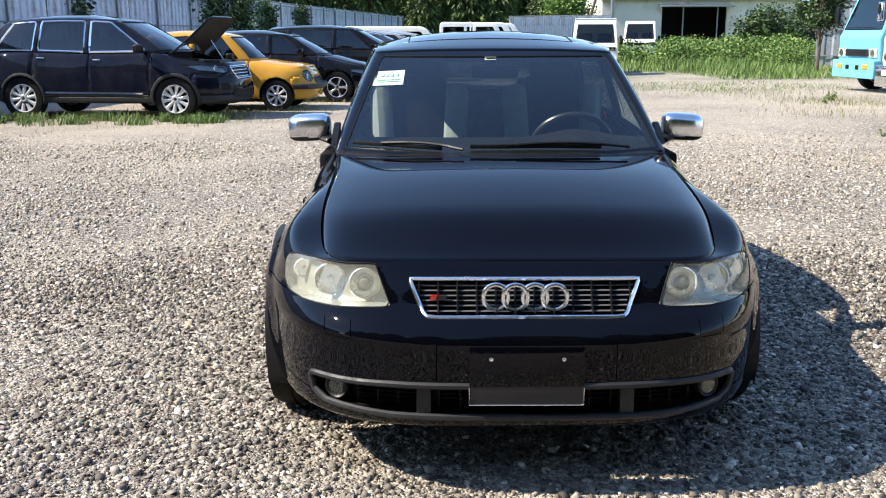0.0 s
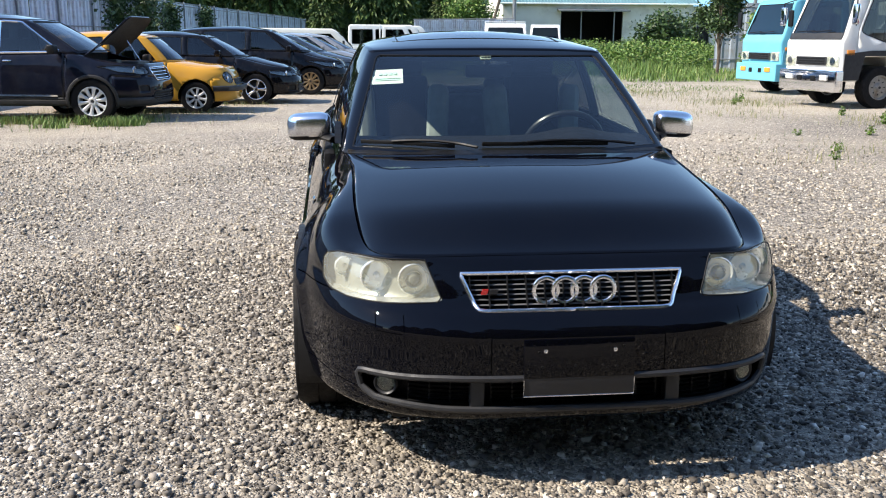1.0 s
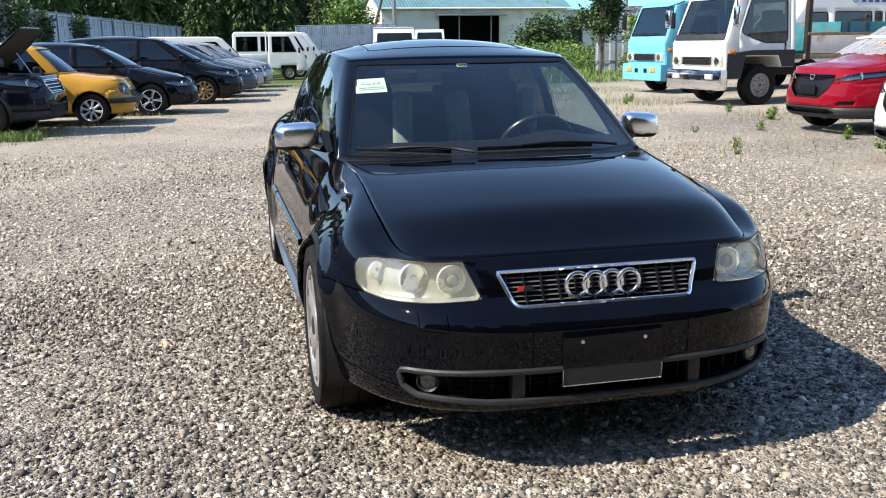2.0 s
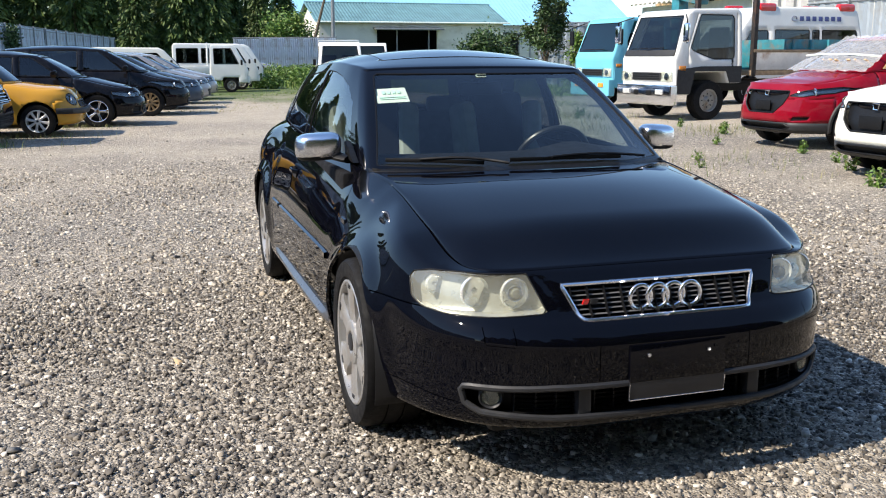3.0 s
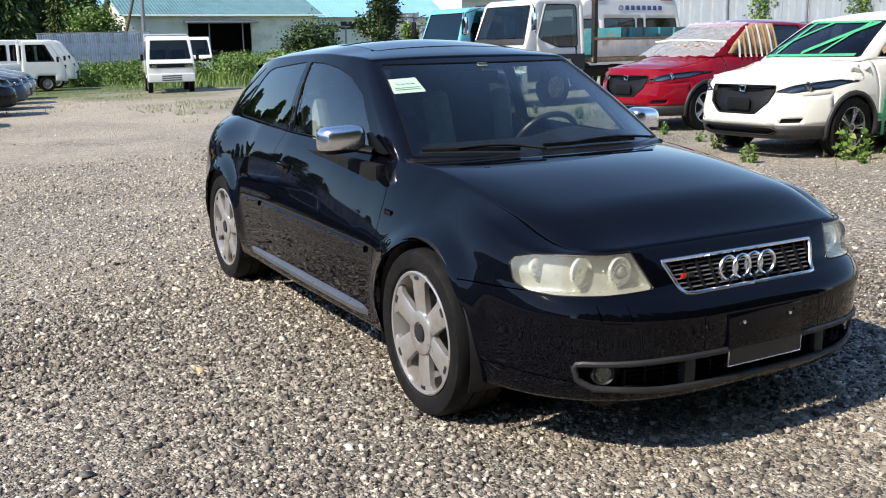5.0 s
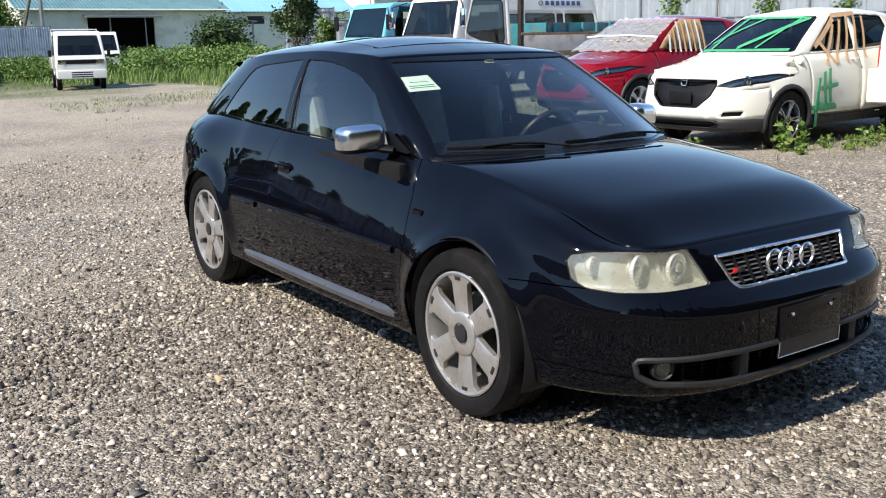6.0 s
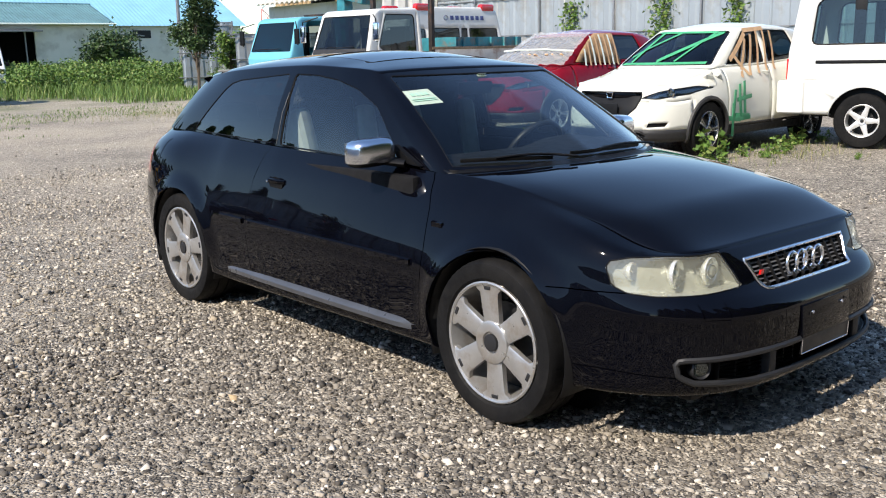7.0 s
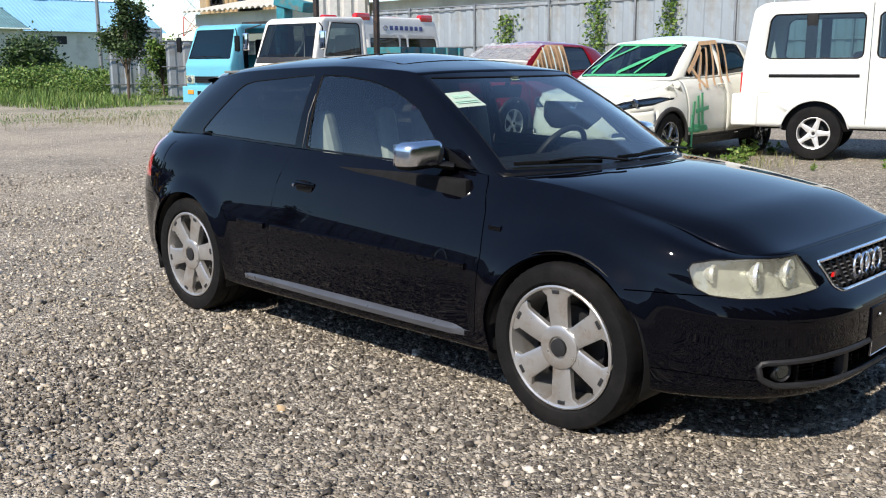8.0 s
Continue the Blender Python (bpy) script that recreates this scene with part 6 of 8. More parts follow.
S = car_spec(-0.88, 3.40, 2.55, 0.85, 0.22, 0.76, 0.96, 0.98, 1.46, 0.15, 0.98, 2.80, 3.22, 0.31, 0.66)
W3 = [side_poly(S, 0.62, 1.36, 1.36, 1.14), side_poly(S, 1.48, 2.30, 2.22, 1.48)]
LM = [(0.46, 0.60), (0.72, 0.58), (0.80, 0.64), (0.78, 0.70), (0.48, 0.68)]
parked_car("sedan_car", spot(-0.80, 23.0, 87), "grey blue saloon car in the parked row", S, STEELBLUE, W3, lamp=LM, intake=[(0.42, 0.28), (0.48, 0.36)], spokes=5, double=False)
parked_car("estate_car", spot(-0.40, 25.7, 87), "silver estate car with a black bumper", S, SILVER, W3, lamp=LM, grille=[(0.30, 0.56), (0.34, 0.66)], intake=[(0.50, 0.26), (0.56, 0.42)], spokes=5, double=False)
parked_car("estate_car", spot(0.0, 28.5, 86), "pale silver estate car among the parked row", S, SILVER, W3, lamp=LM, intake=[(0.42, 0.28), (0.48, 0.36)], spokes=5, double=False)
parked_car("sedan_car", spot(-5.2, 22.95, 2), "bright red saloon car behind the front row", S, RED, W3, lamp=LM, spokes=5, double=False)
parked_car("sedan_car", spot(5.35, 52.4, 87), "silver saloon car in the tall grass", S, SILVER, W3, lamp=LM, intake=[(0.42, 0.28), (0.48, 0.36)], spokes=5, double=False)
kei_truck(spot(1.85, 34.6, 87), "white mini truck with a raised headboard")
kei_van(spot(2.5, 37.3, 87), "white microvan in the parked row")
kei_van(spot(3.05, 40.1, 87), "white microvan in the parked row")
kei_van(spot(-0.75, 31.4, 87), "cream white long estate van behind the row", CREAMY, tall=1.66, length=3.9)
# the two that face the lane
kei_truck(spot(4.92, 28.5, -9), "white mini truck facing the lane")
kei_van(spot(9.0, 41.0, -12), "white people carrier behind the mini truck", tall=1.90, length=4.4)

# right side
S = car_spec(-0.88, 3.40, 2.61, 0.885, 0.24, 0.90, 1.05, 1.07, 1.60, 0.10, 0.98, 2.72, 3.20, 0.338, 0.66, tail_rise=0.06)
WX = [side_poly(S, 0.56, 1.42, 1.42, 1.10), side_poly(S, 1.54, 2.34, 2.24, 1.54)]
LX = [(0.45, 0.735), (0.62, 0.725), (0.80, 0.775), (0.845, 0.835), (0.80, 0.855), (0.60, 0.80)]
GX = [(0.26, 0.50), (0.40, 0.62), (0.44, 0.735), (0.44, 0.80)]
kw = dict(lamp=LX, grille=GX, intake=[(0.42, 0.27), (0.52, 0.31), (0.46, 0.35)], fogs=[(0.54, 0.40), (0.70, 0.41), (0.72, 0.455), (0.56, 0.45)], spokes=5, double=True, doors=((0.42, 1.48), (1.48, 2.40)), cladding=True, mirrors=False, bars=0)
redcar, red_ws, _ = parked_car("crossover_car", spot(7.76, 8.30, -88), "candy red crossover car with taped cardboard windows", S, RED, WX, **kw)
whitecar, white_ws, white_fl = parked_car("crossover_car", spot(6.60, 4.88, -88), "dented pearl white crossover car with taped windows", S, CREAMY, WX, alloy=surface("two_tone_alloy", (0.45, 0.45, 0.45), 0.25, 0.8), **kw)
for c in (redcar, whitecar):
    bar = tagged(new("grille_bar"), "gloss black grille bar")
    bar.parent = c
    part("bar", tube([(x, -0.755 + 0.20 * (abs(x) / 0.46) ** 2.6 * 0.5, 0.765) for x in np.linspace(-0.45, 0.45, 21)], 0.04, 8, flat=(0.02, 0.038)), BLACK, bar)
    part("emblem", tube([(-0.045, -0.79, 0.795), (-0.032, -0.792, 0.735), (0.032, -0.792, 0.735), (0.045, -0.79, 0.795)], 0.008, 6, True), CHROME, bar)
    part("bracket", block((0.32, 0.012, 0.14), (0, -0.85, 0.60), 0.004), DARK, bar)


def side_x(s, y, z):
    zb, xb = float(hermite(s["beltline"], y)), interp(s["top"], y)
    xt, zt = s["rail"][1][1], s["rail"][1][2]
    f = (z - zb) / (zt - zb)
    return xb + (xt - xb) * f + 0.016 * 4 * f * (1 - f) if f > 0 else xb + min(0.09, (zb - z) * 0.6)


TAPE = surface("masking_tape", (0.62, 0.40, 0.22), 0.7, vary=0.15, scale=12)
GREENTAPE = surface("green_tape", (0.06, 0.36, 0.17), 0.6, vary=0.15, scale=12)
CARD = surface("cardboard", (0.42, 0.27, 0.14), 0.85, vary=0.2, scale=5, dirt=(0.08, 0.06, 0.05), dirt_scale=6)


def screen_strip(tree, p, q, w):
    d = (Vector(q) - Vector(p)).normalized()
    n = Vector((-d.y, d.x)) * w / 2
    rows = []
    for e in (-1, 1):
        row = []
        for f in np.linspace(0, 1, 9):
            x, z = p[0] + (q[0] - p[0]) * f + n.x * e, p[1] + (q[1] - p[1]) * f + n.y * e
            y = face_y(tree, x, z)[0]
            if y is None:
                y = 0.10 + (z - 1.07) / 0.45 * 0.86 + 0.2 * (abs(x) / 0.7) ** 2.2
            row.append((x, y - 0.012, z + 0.006))
        rows.append(row)
    return skin(rows)


tapes = tagged(new("green_tape"), "strips of green tape across a cracked windscreen")
tapes.parent = whitecar
for p, q, w in (((-0.60, 1.10), (0.60, 1.11), 0.028), ((-0.40, 1.49), (-0.46, 1.12), 0.05), ((0.47, 1.48), (-0.05, 1.13), 0.05), ((0.38, 1.49), (0.20, 1.13), 0.03), ((-0.50, 1.49), (0.48, 1.48), 0.025), ((-0.1, 1.49), (-0.56, 1.18), 0.03)):
    part("strip", screen_strip(white_ws, p, q, w), GREENTAPE, tapes)


def side_strip(s, p, q, w, out=0.014, n=10):
    d = (Vector(q) - Vector(p)).normalized()
    nn = Vector((-d.y, d.x)) * w / 2
    rows = []
    for e in (-1, 1):
        rows.append([(side_x(s, p[0] + (q[0] - p[0]) * f + nn.x * e, p[1] + (q[1] - p[1]) * f + nn.y * e) + out, p[0] + (q[0] - p[0]) * f + nn.x * e, p[1] + (q[1] - p[1]) * f + nn.y * e) for f in np.linspace(0, 1, n)])
    b = sheet(rows)
    bmesh.ops.recalc_face_normals(b, faces=b.faces[:])
    return b


mt = tagged(new("masking_tape"), "strips of brown masking tape over the door window")
mt.parent = whitecar
for k in range(5):
    y0 = 0.86 + 0.17 * k
    part("strip", side_strip(S, (y0 + 0.22, 1.50 - max(0, 2 - k) * 0.05), (y0 - 0.10 + 0.10 * k * 0.4, 0.93 + 0.02 * k), 0.045), TAPE, mt)
part("strip", side_strip(S, (0.62, 1.14), (1.12, 1.47), 0.06), TAPE, mt)
part("strip", side_strip(S, (1.10, 1.50), (1.62, 1.53), 0.05), TAPE, mt)
part("strip", side_strip(S, (0.70, 1.22), (0.95, 0.95), 0.05), TAPE, mt)
gt = tagged(new("green_tape"), "frayed green tape on the front door")
gt.parent = whitecar
random.seed(4)
for k in range(9):
    y0, z0 = 0.46 + random.random() * 0.34, 0.40 + random.random() * 0.35
    x = flank_x(white_fl, y0, z0, 1) + 0.008
    up = k % 2
    part("strip", block((0.006, 0.05 if up else 0.34, 0.40 if up else 0.05), (x, y0, z0), 0.001, turn=(random.uniform(-12, 12), 0, 0)), GREENTAPE, gt)
# crumpled fender flap and bent hood edge of the white car
dent = tagged(new("torn_fender"), "bent torn fender edge")
dent.parent = whitecar
rows = []
for i in range(9):
    rows.append([(0.80 + 0.05 * math.sin(i * 1.7 + j * 0.9), 0.02 + 0.045 * i + 0.02 * math.sin(j * 2.1), 0.74 + 0.045 * j + 0.02 * math.sin(i * 2.3 + j)) for j in range(7)])
part("flap", skin(rows), CREAMY, dent, thick=0.004)

# plastic sheet, cardboard and tape on the red car
FOIL, nt, bs = nodes_of("crumpled_foil")
bs.inputs["Base Color"].default_value = (0.72, 0.72, 0.72, 1)
bs.inputs["Roughness"].default_value = 0.15
bs.inputs["Alpha"].default_value = 0.38
bump_on(nt, bs, noise_of(nt, 9, 6), 1.0, 0.06)
foil = tagged(new("plastic_sheet"), "crumpled clear plastic sheet over a broken windscreen")
foil.parent = redcar
rows = []
for j in range(25):
    v = j / 24
    row = []
    for i in range(37):
        u = i / 36
        x = (u * 2 - 1) * (0.80 - 0.20 * v)
        z = 1.04 + 0.50 * v
        y = -0.04 + 1.06 * v + 0.20 * (abs(x) / 0.7) ** 2.2 - 0.03
        nv = Vector((x * 5, v * 6, 3))
        row.append((x, y + 0.03 * noise.noise(nv * 1.6) - 0.03, z + 0.028 * noise.noise(nv * 3.1) + 0.03))
    rows.append(row)
part("sheet", skin(rows), FOIL, foil)
part("tie", tube([(-0.7, 0.45, 1.28), (-0.3, 0.36, 1.30), (0.3, 0.36, 1.30), (0.72, 0.52, 1.27)], 0.015, 6), PAPER, foil)
card = tagged(new("cardboard_cover"), "taped cardboard over the door window")
card.parent = redcar
rows = []
for y, z in ((0.52, 1.10), (0.66, 1.25), (0.95, 1.44), (1.12, 1.54)):
    rows.append([(side_x(S, yy, zz) + 0.03 + 0.012 * math.sin(yy * 9 + zz * 7), yy, zz) for yy, zz in [(y + (1.62 - y) * f, z + ((0.98 if z < 1.2 else z) - z) * 0 + (f * (1.0 - z) * (0 if z > 1.2 else 0.4))) for f in np.linspace(0, 1, 10)]])
b = sheet(rows)
bmesh.ops.recalc_face_normals(b, faces=b.faces[:])
part("panel", b, CARD, card, thick=0.006)
for k in range(8):
    y0 = 0.72 + 0.115 * k
    part("strip", side_strip(S, (y0 + 0.04, min(1.52, 1.30 + 0.1 * k)), (y0, 1.04), 0.04, 0.05), TAPE if k % 2 else PAPER, card)
for k in range(7):
    part("strip", block((0.05, 0.02, 0.30), (-0.2 + 0.14 * k, 0.30 + 0.05 * abs(k - 3), 1.15), 0.004, turn=(58, 0, 20 * math.sin(k * 2.0))), TAPE, card)

load_van(spot(9.92, 0.94, 16))
RUSTY = surface("dark_rusty_steel", (0.035, 0.030, 0.028), 0.6, 0.3, vary=0.3, dirt=(0.16, 0.07, 0.03), dirt_scale=4)
wt, w = cab_truck(spot(9.36, 14.2, -82), "white cab-over flatbed truck with a chrome bumper", WHITE, 1.0)
truck_bed(wt, w, 1.0, 4.3, 3.4, RUSTY)
ct, w2 = cab_truck(spot(10.25, 18.4, -84), "cyan blue cab-over truck with a missing door", CYAN, 1.0, True, CYAN)
bed = truck_bed(ct, w2, 1.0, 4.2, 2.3, RUSTY)
for side in (-1, 1):
    for t, k, wd in ((wt, 1.0, w), (ct, 1.0, w2)):
        spoked_wheel(t, (side * (wd - 0.12), -0.16, 0.385 * k), 0.39 * k, side, 8, 0.58, 0.24, DULL, steel=True, plain=True)
        spoked_wheel(t, (side * (wd - 0.16), 3.3 * k, 0.385 * k), 0.39 * k, side, 8, 0.58, 0.34, DULL, steel=True, plain=True)
TEAL = surface("teal_painted_steel", (0.03, 0.20, 0.24), 0.5, vary=0.2, dirt=(0.2, 0.14, 0.09), dirt_scale=4)
crate = thing("steel_crate", wt.matrix_world @ pose(0.1, 3.0, 0.975), "teal steel crate heaped with cut weeds", "crate")
for sx in (-1, 1):
    part("side_panel", block((0.05, 2.4, 0.62), (sx * 0.74, 0, 0.31), 0.01), TEAL, crate)
    part("end_panel", block((1.5, 0.05, 0.62), (0, sx * 1.2, 0.31), 0.01), TEAL, crate)
for k in range(5):
    part("rib", block((0.06, 0.08, 0.62), (0.79, -1.0 + 0.5 * k, 0.31), 0.01), TEAL, crate)
part("floor", block((1.48, 2.4, 0.04), (0, 0, 0.03), 0.005), TEAL, crate)
hoist = thing("loading_hoist", ct.matrix_world @ pose(0, 1.35, 0), "teal hydraulic hoist behind the cyan cab", "hoist")
part("column", block((0.30, 0.30, 1.80), (0.2, 0, 1.92), 0.03), TEAL, hoist)
part("head", block((1.1, 0.40, 0.26), (0.55, 0.0, 2.72), 0.04, 3, (0, 12, 0)), TEAL, hoist)
part("foot", block((0.5, 0.5, 0.10), (0.2, 0, 1.07), 0.02), TEAL, hoist)
ambulance(spot(13.4, 18.7, -87))


# ---- ground ----
def yard_material():
    """Gravel of grey, white and dark stones, with sand and grass showing through in places."""
    m, nt, b = nodes_of("gravel")
    L = nt.links.new
    tc = nt.nodes.new("ShaderNodeTexCoord")
    stones = []
    for sc in (52.0, 100.0):
        v = nt.nodes.new("ShaderNodeTexVoronoi")
        v.inputs["Scale"].default_value = sc
        v.inputs["Randomness"].default_value = 1.0
        L(tc.outputs["Object"], v.inputs["Vector"])
        stones.append(v)
    sep = nt.nodes.new("ShaderNodeSeparateColor")
    L(stones[0].outputs["Color"], sep.inputs[0])
    big = ramp(nt, sep.outputs[0], [(0.0, (0.042, 0.037, 0.032)), (0.3, (0.130, 0.114, 0.095)), (0.6, (0.270, 0.237, 0.190)), (0.85, (0.499, 0.440, 0.351)), (1.0, (0.770, 0.700, 0.589))])
    sep2 = nt.nodes.new("ShaderNodeSeparateColor")
    L(stones[1].outputs["Color"], sep2.inputs[0])
    fine = ramp(nt, sep2.outputs[0], [(0.0, (0.052, 0.046, 0.040)), (0.5, (0.187, 0.166, 0.137)), (1.0, (0.499, 0.445, 0.361))])
    mix = nt.nodes.new("ShaderNodeMix")
    mix.data_type = "RGBA"
    L(ramp(nt, noise_of(nt, 9, 4), [(0.42, (0, 0, 0)), (0.6, (1, 1, 1))]), mix.inputs[0])
    L(big, mix.inputs[6])
    L(fine, mix.inputs[7])
    # sandy wear in broad patches, denser away from the lane's middle
    sand = nt.nodes.new("ShaderNodeMix")
    sand.data_type = "RGBA"
    sx = nt.nodes.new("ShaderNodeSeparateXYZ")
    L(tc.outputs["Object"], sx.inputs[0])
    out = nt.nodes.new("ShaderNodeMapRange")
    L(sx.outputs["Y"], out.inputs[0])
    out.inputs[1].default_value, out.inputs[2].default_value, out.inputs[4].default_value = 2.0, 16.0, 0.20
    worn = nt.nodes.new("ShaderNodeMath")
    worn.operation = "ADD"
    L(noise_of(nt, 0.35, 6, 0.6), worn.inputs[0])
    L(out.outputs[0], worn.inputs[1])
    L(ramp(nt, worn.outputs[0], [(0.47, (0.0, 0.0, 0.0)), (0.74, (0.55, 0.55, 0.55))]), sand.inputs[0])
    L(mix.outputs[2], sand.inputs[6])
    tone = ramp(nt, noise_of(nt, 55.0, 6, 0.8), [(0.34, (0.270, 0.230, 0.171)), (0.5, (0.562, 0.485, 0.375)), (0.72, (0.770, 0.675, 0.532))])
    L(tone, sand.inputs[7])
    # grassy ground past the lane
    far = nt.nodes.new("ShaderNodeMath")
    far.operation = "MULTIPLY_ADD"
    L(noise_of(nt, 0.22, 5), far.inputs[0])
    far.inputs[1].default_value = 26.0
    L(sx.outputs["Y"], far.inputs[2])
    mask = nt.nodes.new("ShaderNodeMapRange")
    L(far.outputs[0], mask.inputs[0])
    mask.inputs[1].default_value, mask.inputs[2].default_value = 36.0, 46.0
    grass = nt.nodes.new("ShaderNodeMix")
    grass.data_type = "RGBA"
    L(mask.outputs[0], grass.inputs[0])
    L(sand.outputs[2], grass.inputs[6])
    L(ramp(nt, noise_of(nt, 1.7, 7), [(0.3, (0.055, 0.085, 0.02)), (0.55, (0.09, 0.13, 0.03)), (0.75, (0.20, 0.19, 0.09))]), grass.inputs[7])
    L(grass.outputs[2], b.inputs["Base Color"])
    b.inputs["Roughness"].default_value = 0.9
    h = nt.nodes.new("ShaderNodeMath")
    h.operation = "ADD"
    L(stones[0].outputs["Distance"], h.inputs[0])
    L(stones[1].outputs["Distance"], h.inputs[1])
    bump_on(nt, b, h.outputs[0], 1.0, -0.010)
    return m


GRAVEL = yard_material()


def lines(lo, hi, near_lo, near_hi, near_step, far_steps):
    near = np.arange(near_lo, near_hi + 1e-6, near_step)
    left = near_lo - np.geomspace(1, near_lo - lo + 1, far_steps)[::-1] + 1
    right = near_hi + np.geomspace(1, hi - near_hi + 1, far_steps) - 1
    return np.unique(np.round(np.r_[left, near, right], 3))


gx, gy = lines(-900, 900, -8, 18, 0.5, 18), lines(-900, 900, -8, 30, 0.5, 18)
verts = [(x, y, ground_z(x, y) + (0.012 * noise.noise(Vector((x * 0.7, y * 0.7, 0))) if abs(x) > 1.6 or y < -1.4 or y > 4 else 0.0)) for y in gy for x in gx]
nx = len(gx)
faces = [(j * nx + i, j * nx + i + 1, (j + 1) * nx + i + 1, (j + 1) * nx + i) for j in range(len(gy) - 1) for i in range(nx - 1)]
me = bpy.data.meshes.new("ground")
me.from_pydata(verts, [], faces)
me.materials.append(GRAVEL)
me.polygons.foreach_set("use_smooth", [True] * len(me.polygons))
tagged(new("ground", me), "grey crushed stone yard turning to grass", "ground", kind="structure")


def fast_mesh(name, verts, faces, material, smooth=False):
    me = bpy.data.meshes.new(name)
    n, k = faces.shape
    me.vertices.add(len(verts))
    me.vertices.foreach_set("co", np.ascontiguousarray(verts, np.float32).ravel())
    me.loops.add(n * k)
    me.loops.foreach_set("vertex_index", np.ascontiguousarray(faces, np.int32).ravel())
    me.polygons.add(n)
    me.polygons.foreach_set("loop_start", np.arange(0, n * k, k, dtype=np.int32))
    me.materials.append(material)
    me.update(calc_edges=True)
    if smooth:
        me.polygons.foreach_set("use_smooth", [True] * n)
    return me


def island_material(name, stops, rough=0.85, scale=90.0):
    m, nt, b = nodes_of(name)
    g = nt.nodes.new("ShaderNodeNewGeometry")
    col = ramp(nt, g.outputs["Random Per Island"], stops)
    mix = nt.nodes.new("ShaderNodeMix")
    mix.data_type, mix.blend_type = "RGBA", "MULTIPLY"
    mix.inputs[0].default_value = 0.5
    nt.links.new(col, mix.inputs[6])
    nt.links.new(ramp(nt, noise_of(nt, scale, 5), [(0.3, (0.55, 0.55, 0.55)), (0.7, (1, 1, 1))]), mix.inputs[7])
    nt.links.new(mix.outputs[2], b.inputs["Base Color"])
    b.inputs["Roughness"].default_value = rough
    return m


rng = np.random.default_rng(7)
CHIP_V = np.array([(-1, -1, -1), (1, -1, -1), (1, 1, -1), (-1, 1, -1), (-1, -1, 1), (1, -1, 1), (1, 1, 1), (-1, 1, 1)]) * 0.72
CHIP_F = np.array([(4, 5, 6), (4, 6, 7), (0, 1, 5), (0, 5, 4), (1, 2, 6), (1, 6, 5), (2, 3, 7), (2, 7, 6), (3, 0, 4), (3, 4, 7)])


def stones(name, label, xs, ys, sizes, material, kind="stuff", sink=0.28):
    """Broken stone chips with sharp arrises, tumbled every way; the buried face is left off."""
    n = len(xs)
    v = np.repeat(CHIP_V[None], n, 0) * rng.uniform(0.35, 1.25, (n, 8, 3))
    v = v * (sizes[:, None, None] * rng.uniform(0.55, 1.45, (n, 1, 3)) * np.array([1, 1, 0.66]))
    a, tilt = rng.uniform(0, 2 * np.pi, n), rng.normal(0, 0.38, n)
    ct, st = np.cos(tilt)[:, None], np.sin(tilt)[:, None]
    vx, vz = v[:, :, 0] * ct - v[:, :, 2] * st, v[:, :, 0] * st + v[:, :, 2] * ct
    c, s = np.cos(a)[:, None], np.sin(a)[:, None]
    x = vx * c - v[:, :, 1] * s + xs[:, None]
    y = vx * s + v[:, :, 1] * c + ys[:, None]
    gz = 0.010 * np.clip(xs - 1.5, 0, 14)
    z = vz + (gz + sizes * sink)[:, None]
    verts = np.stack([x, y, z], 2).reshape(-1, 3)
    faces = (CHIP_F[None] + (np.arange(n) * 8)[:, None, None]).reshape(-1, 3)
    return tagged(new(name, fast_mesh(name, verts, faces, material)), label, "gravel", kind=kind)


STONE = island_material("stone_mix", [(0.0, (0.052, 0.045, 0.039)), (0.2, (0.104, 0.091, 0.076)), (0.5, (0.187, 0.164, 0.135)), (0.72, (0.302, 0.265, 0.217)), (0.9, (0.489, 0.437, 0.364)), (1.0, (0.832, 0.765, 0.665))], 0.8)

PALESTONE = island_material("pale_stone_mix", [(0.0, (0.104, 0.091, 0.076)), (0.25, (0.260, 0.228, 0.180)), (0.6, (0.478, 0.420, 0.332)), (0.9, (0.624, 0.560, 0.456)), (1.0, (0.832, 0.760, 0.646))], 0.85)


def spread(n, x0, x1, y0, y1, power=1.0):
    return rng.uniform(x0, x1, n), y0 + (y1 - y0) * rng.uniform(0, 1, n) ** power


# loose stones, thickest along the lane in front of and beside the black car, thinning outwards
def soft(n, x0, x1, y0, y1, fade, power=1.0):
    x, y = spread(n, x0, x1, y0, y1, power)
    edge = np.minimum(np.minimum(x - x0, x1 - x), np.minimum(y - y0, y1 - y)) / fade
    keep = rng.uniform(0, 1, n) < np.clip(edge, 0, 1)
    return x[keep], y[keep]


xs1, ys1 = soft(125000, -4.8, 3.2, -3.0, 2.8, 1.1)
xs4, ys4 = soft(58000, -7.5, 5.5, 1.0, 10.0, 1.6, 1.35)
xs2, ys2 = soft(30000, -8.5, 5.5, -5.5, 10.0, 2.5)
xs3, ys3 = soft(3500, -9.0, 9.0, 1.0, 17.0, 3.0)
pale = ys2 > 3.0 + rng.normal(0, 1.2, len(ys2))
XS, YS = np.r_[xs1, xs2[~pale]], np.r_[ys1, ys2[~pale]]
XS2, YS2 = np.r_[xs2[pale], xs3, xs4], np.r_[ys2[pale], ys3, ys4]
SZ2 = rng.lognormal(math.log(0.0088), 0.38, len(XS2)).clip(0.004, 0.02)
SZ = np.r_[rng.lognormal(math.log(0.0070), 0.42, len(xs1)), rng.lognormal(math.log(0.0078), 0.40, len(XS) - len(xs1))].clip(0.003, 0.018)
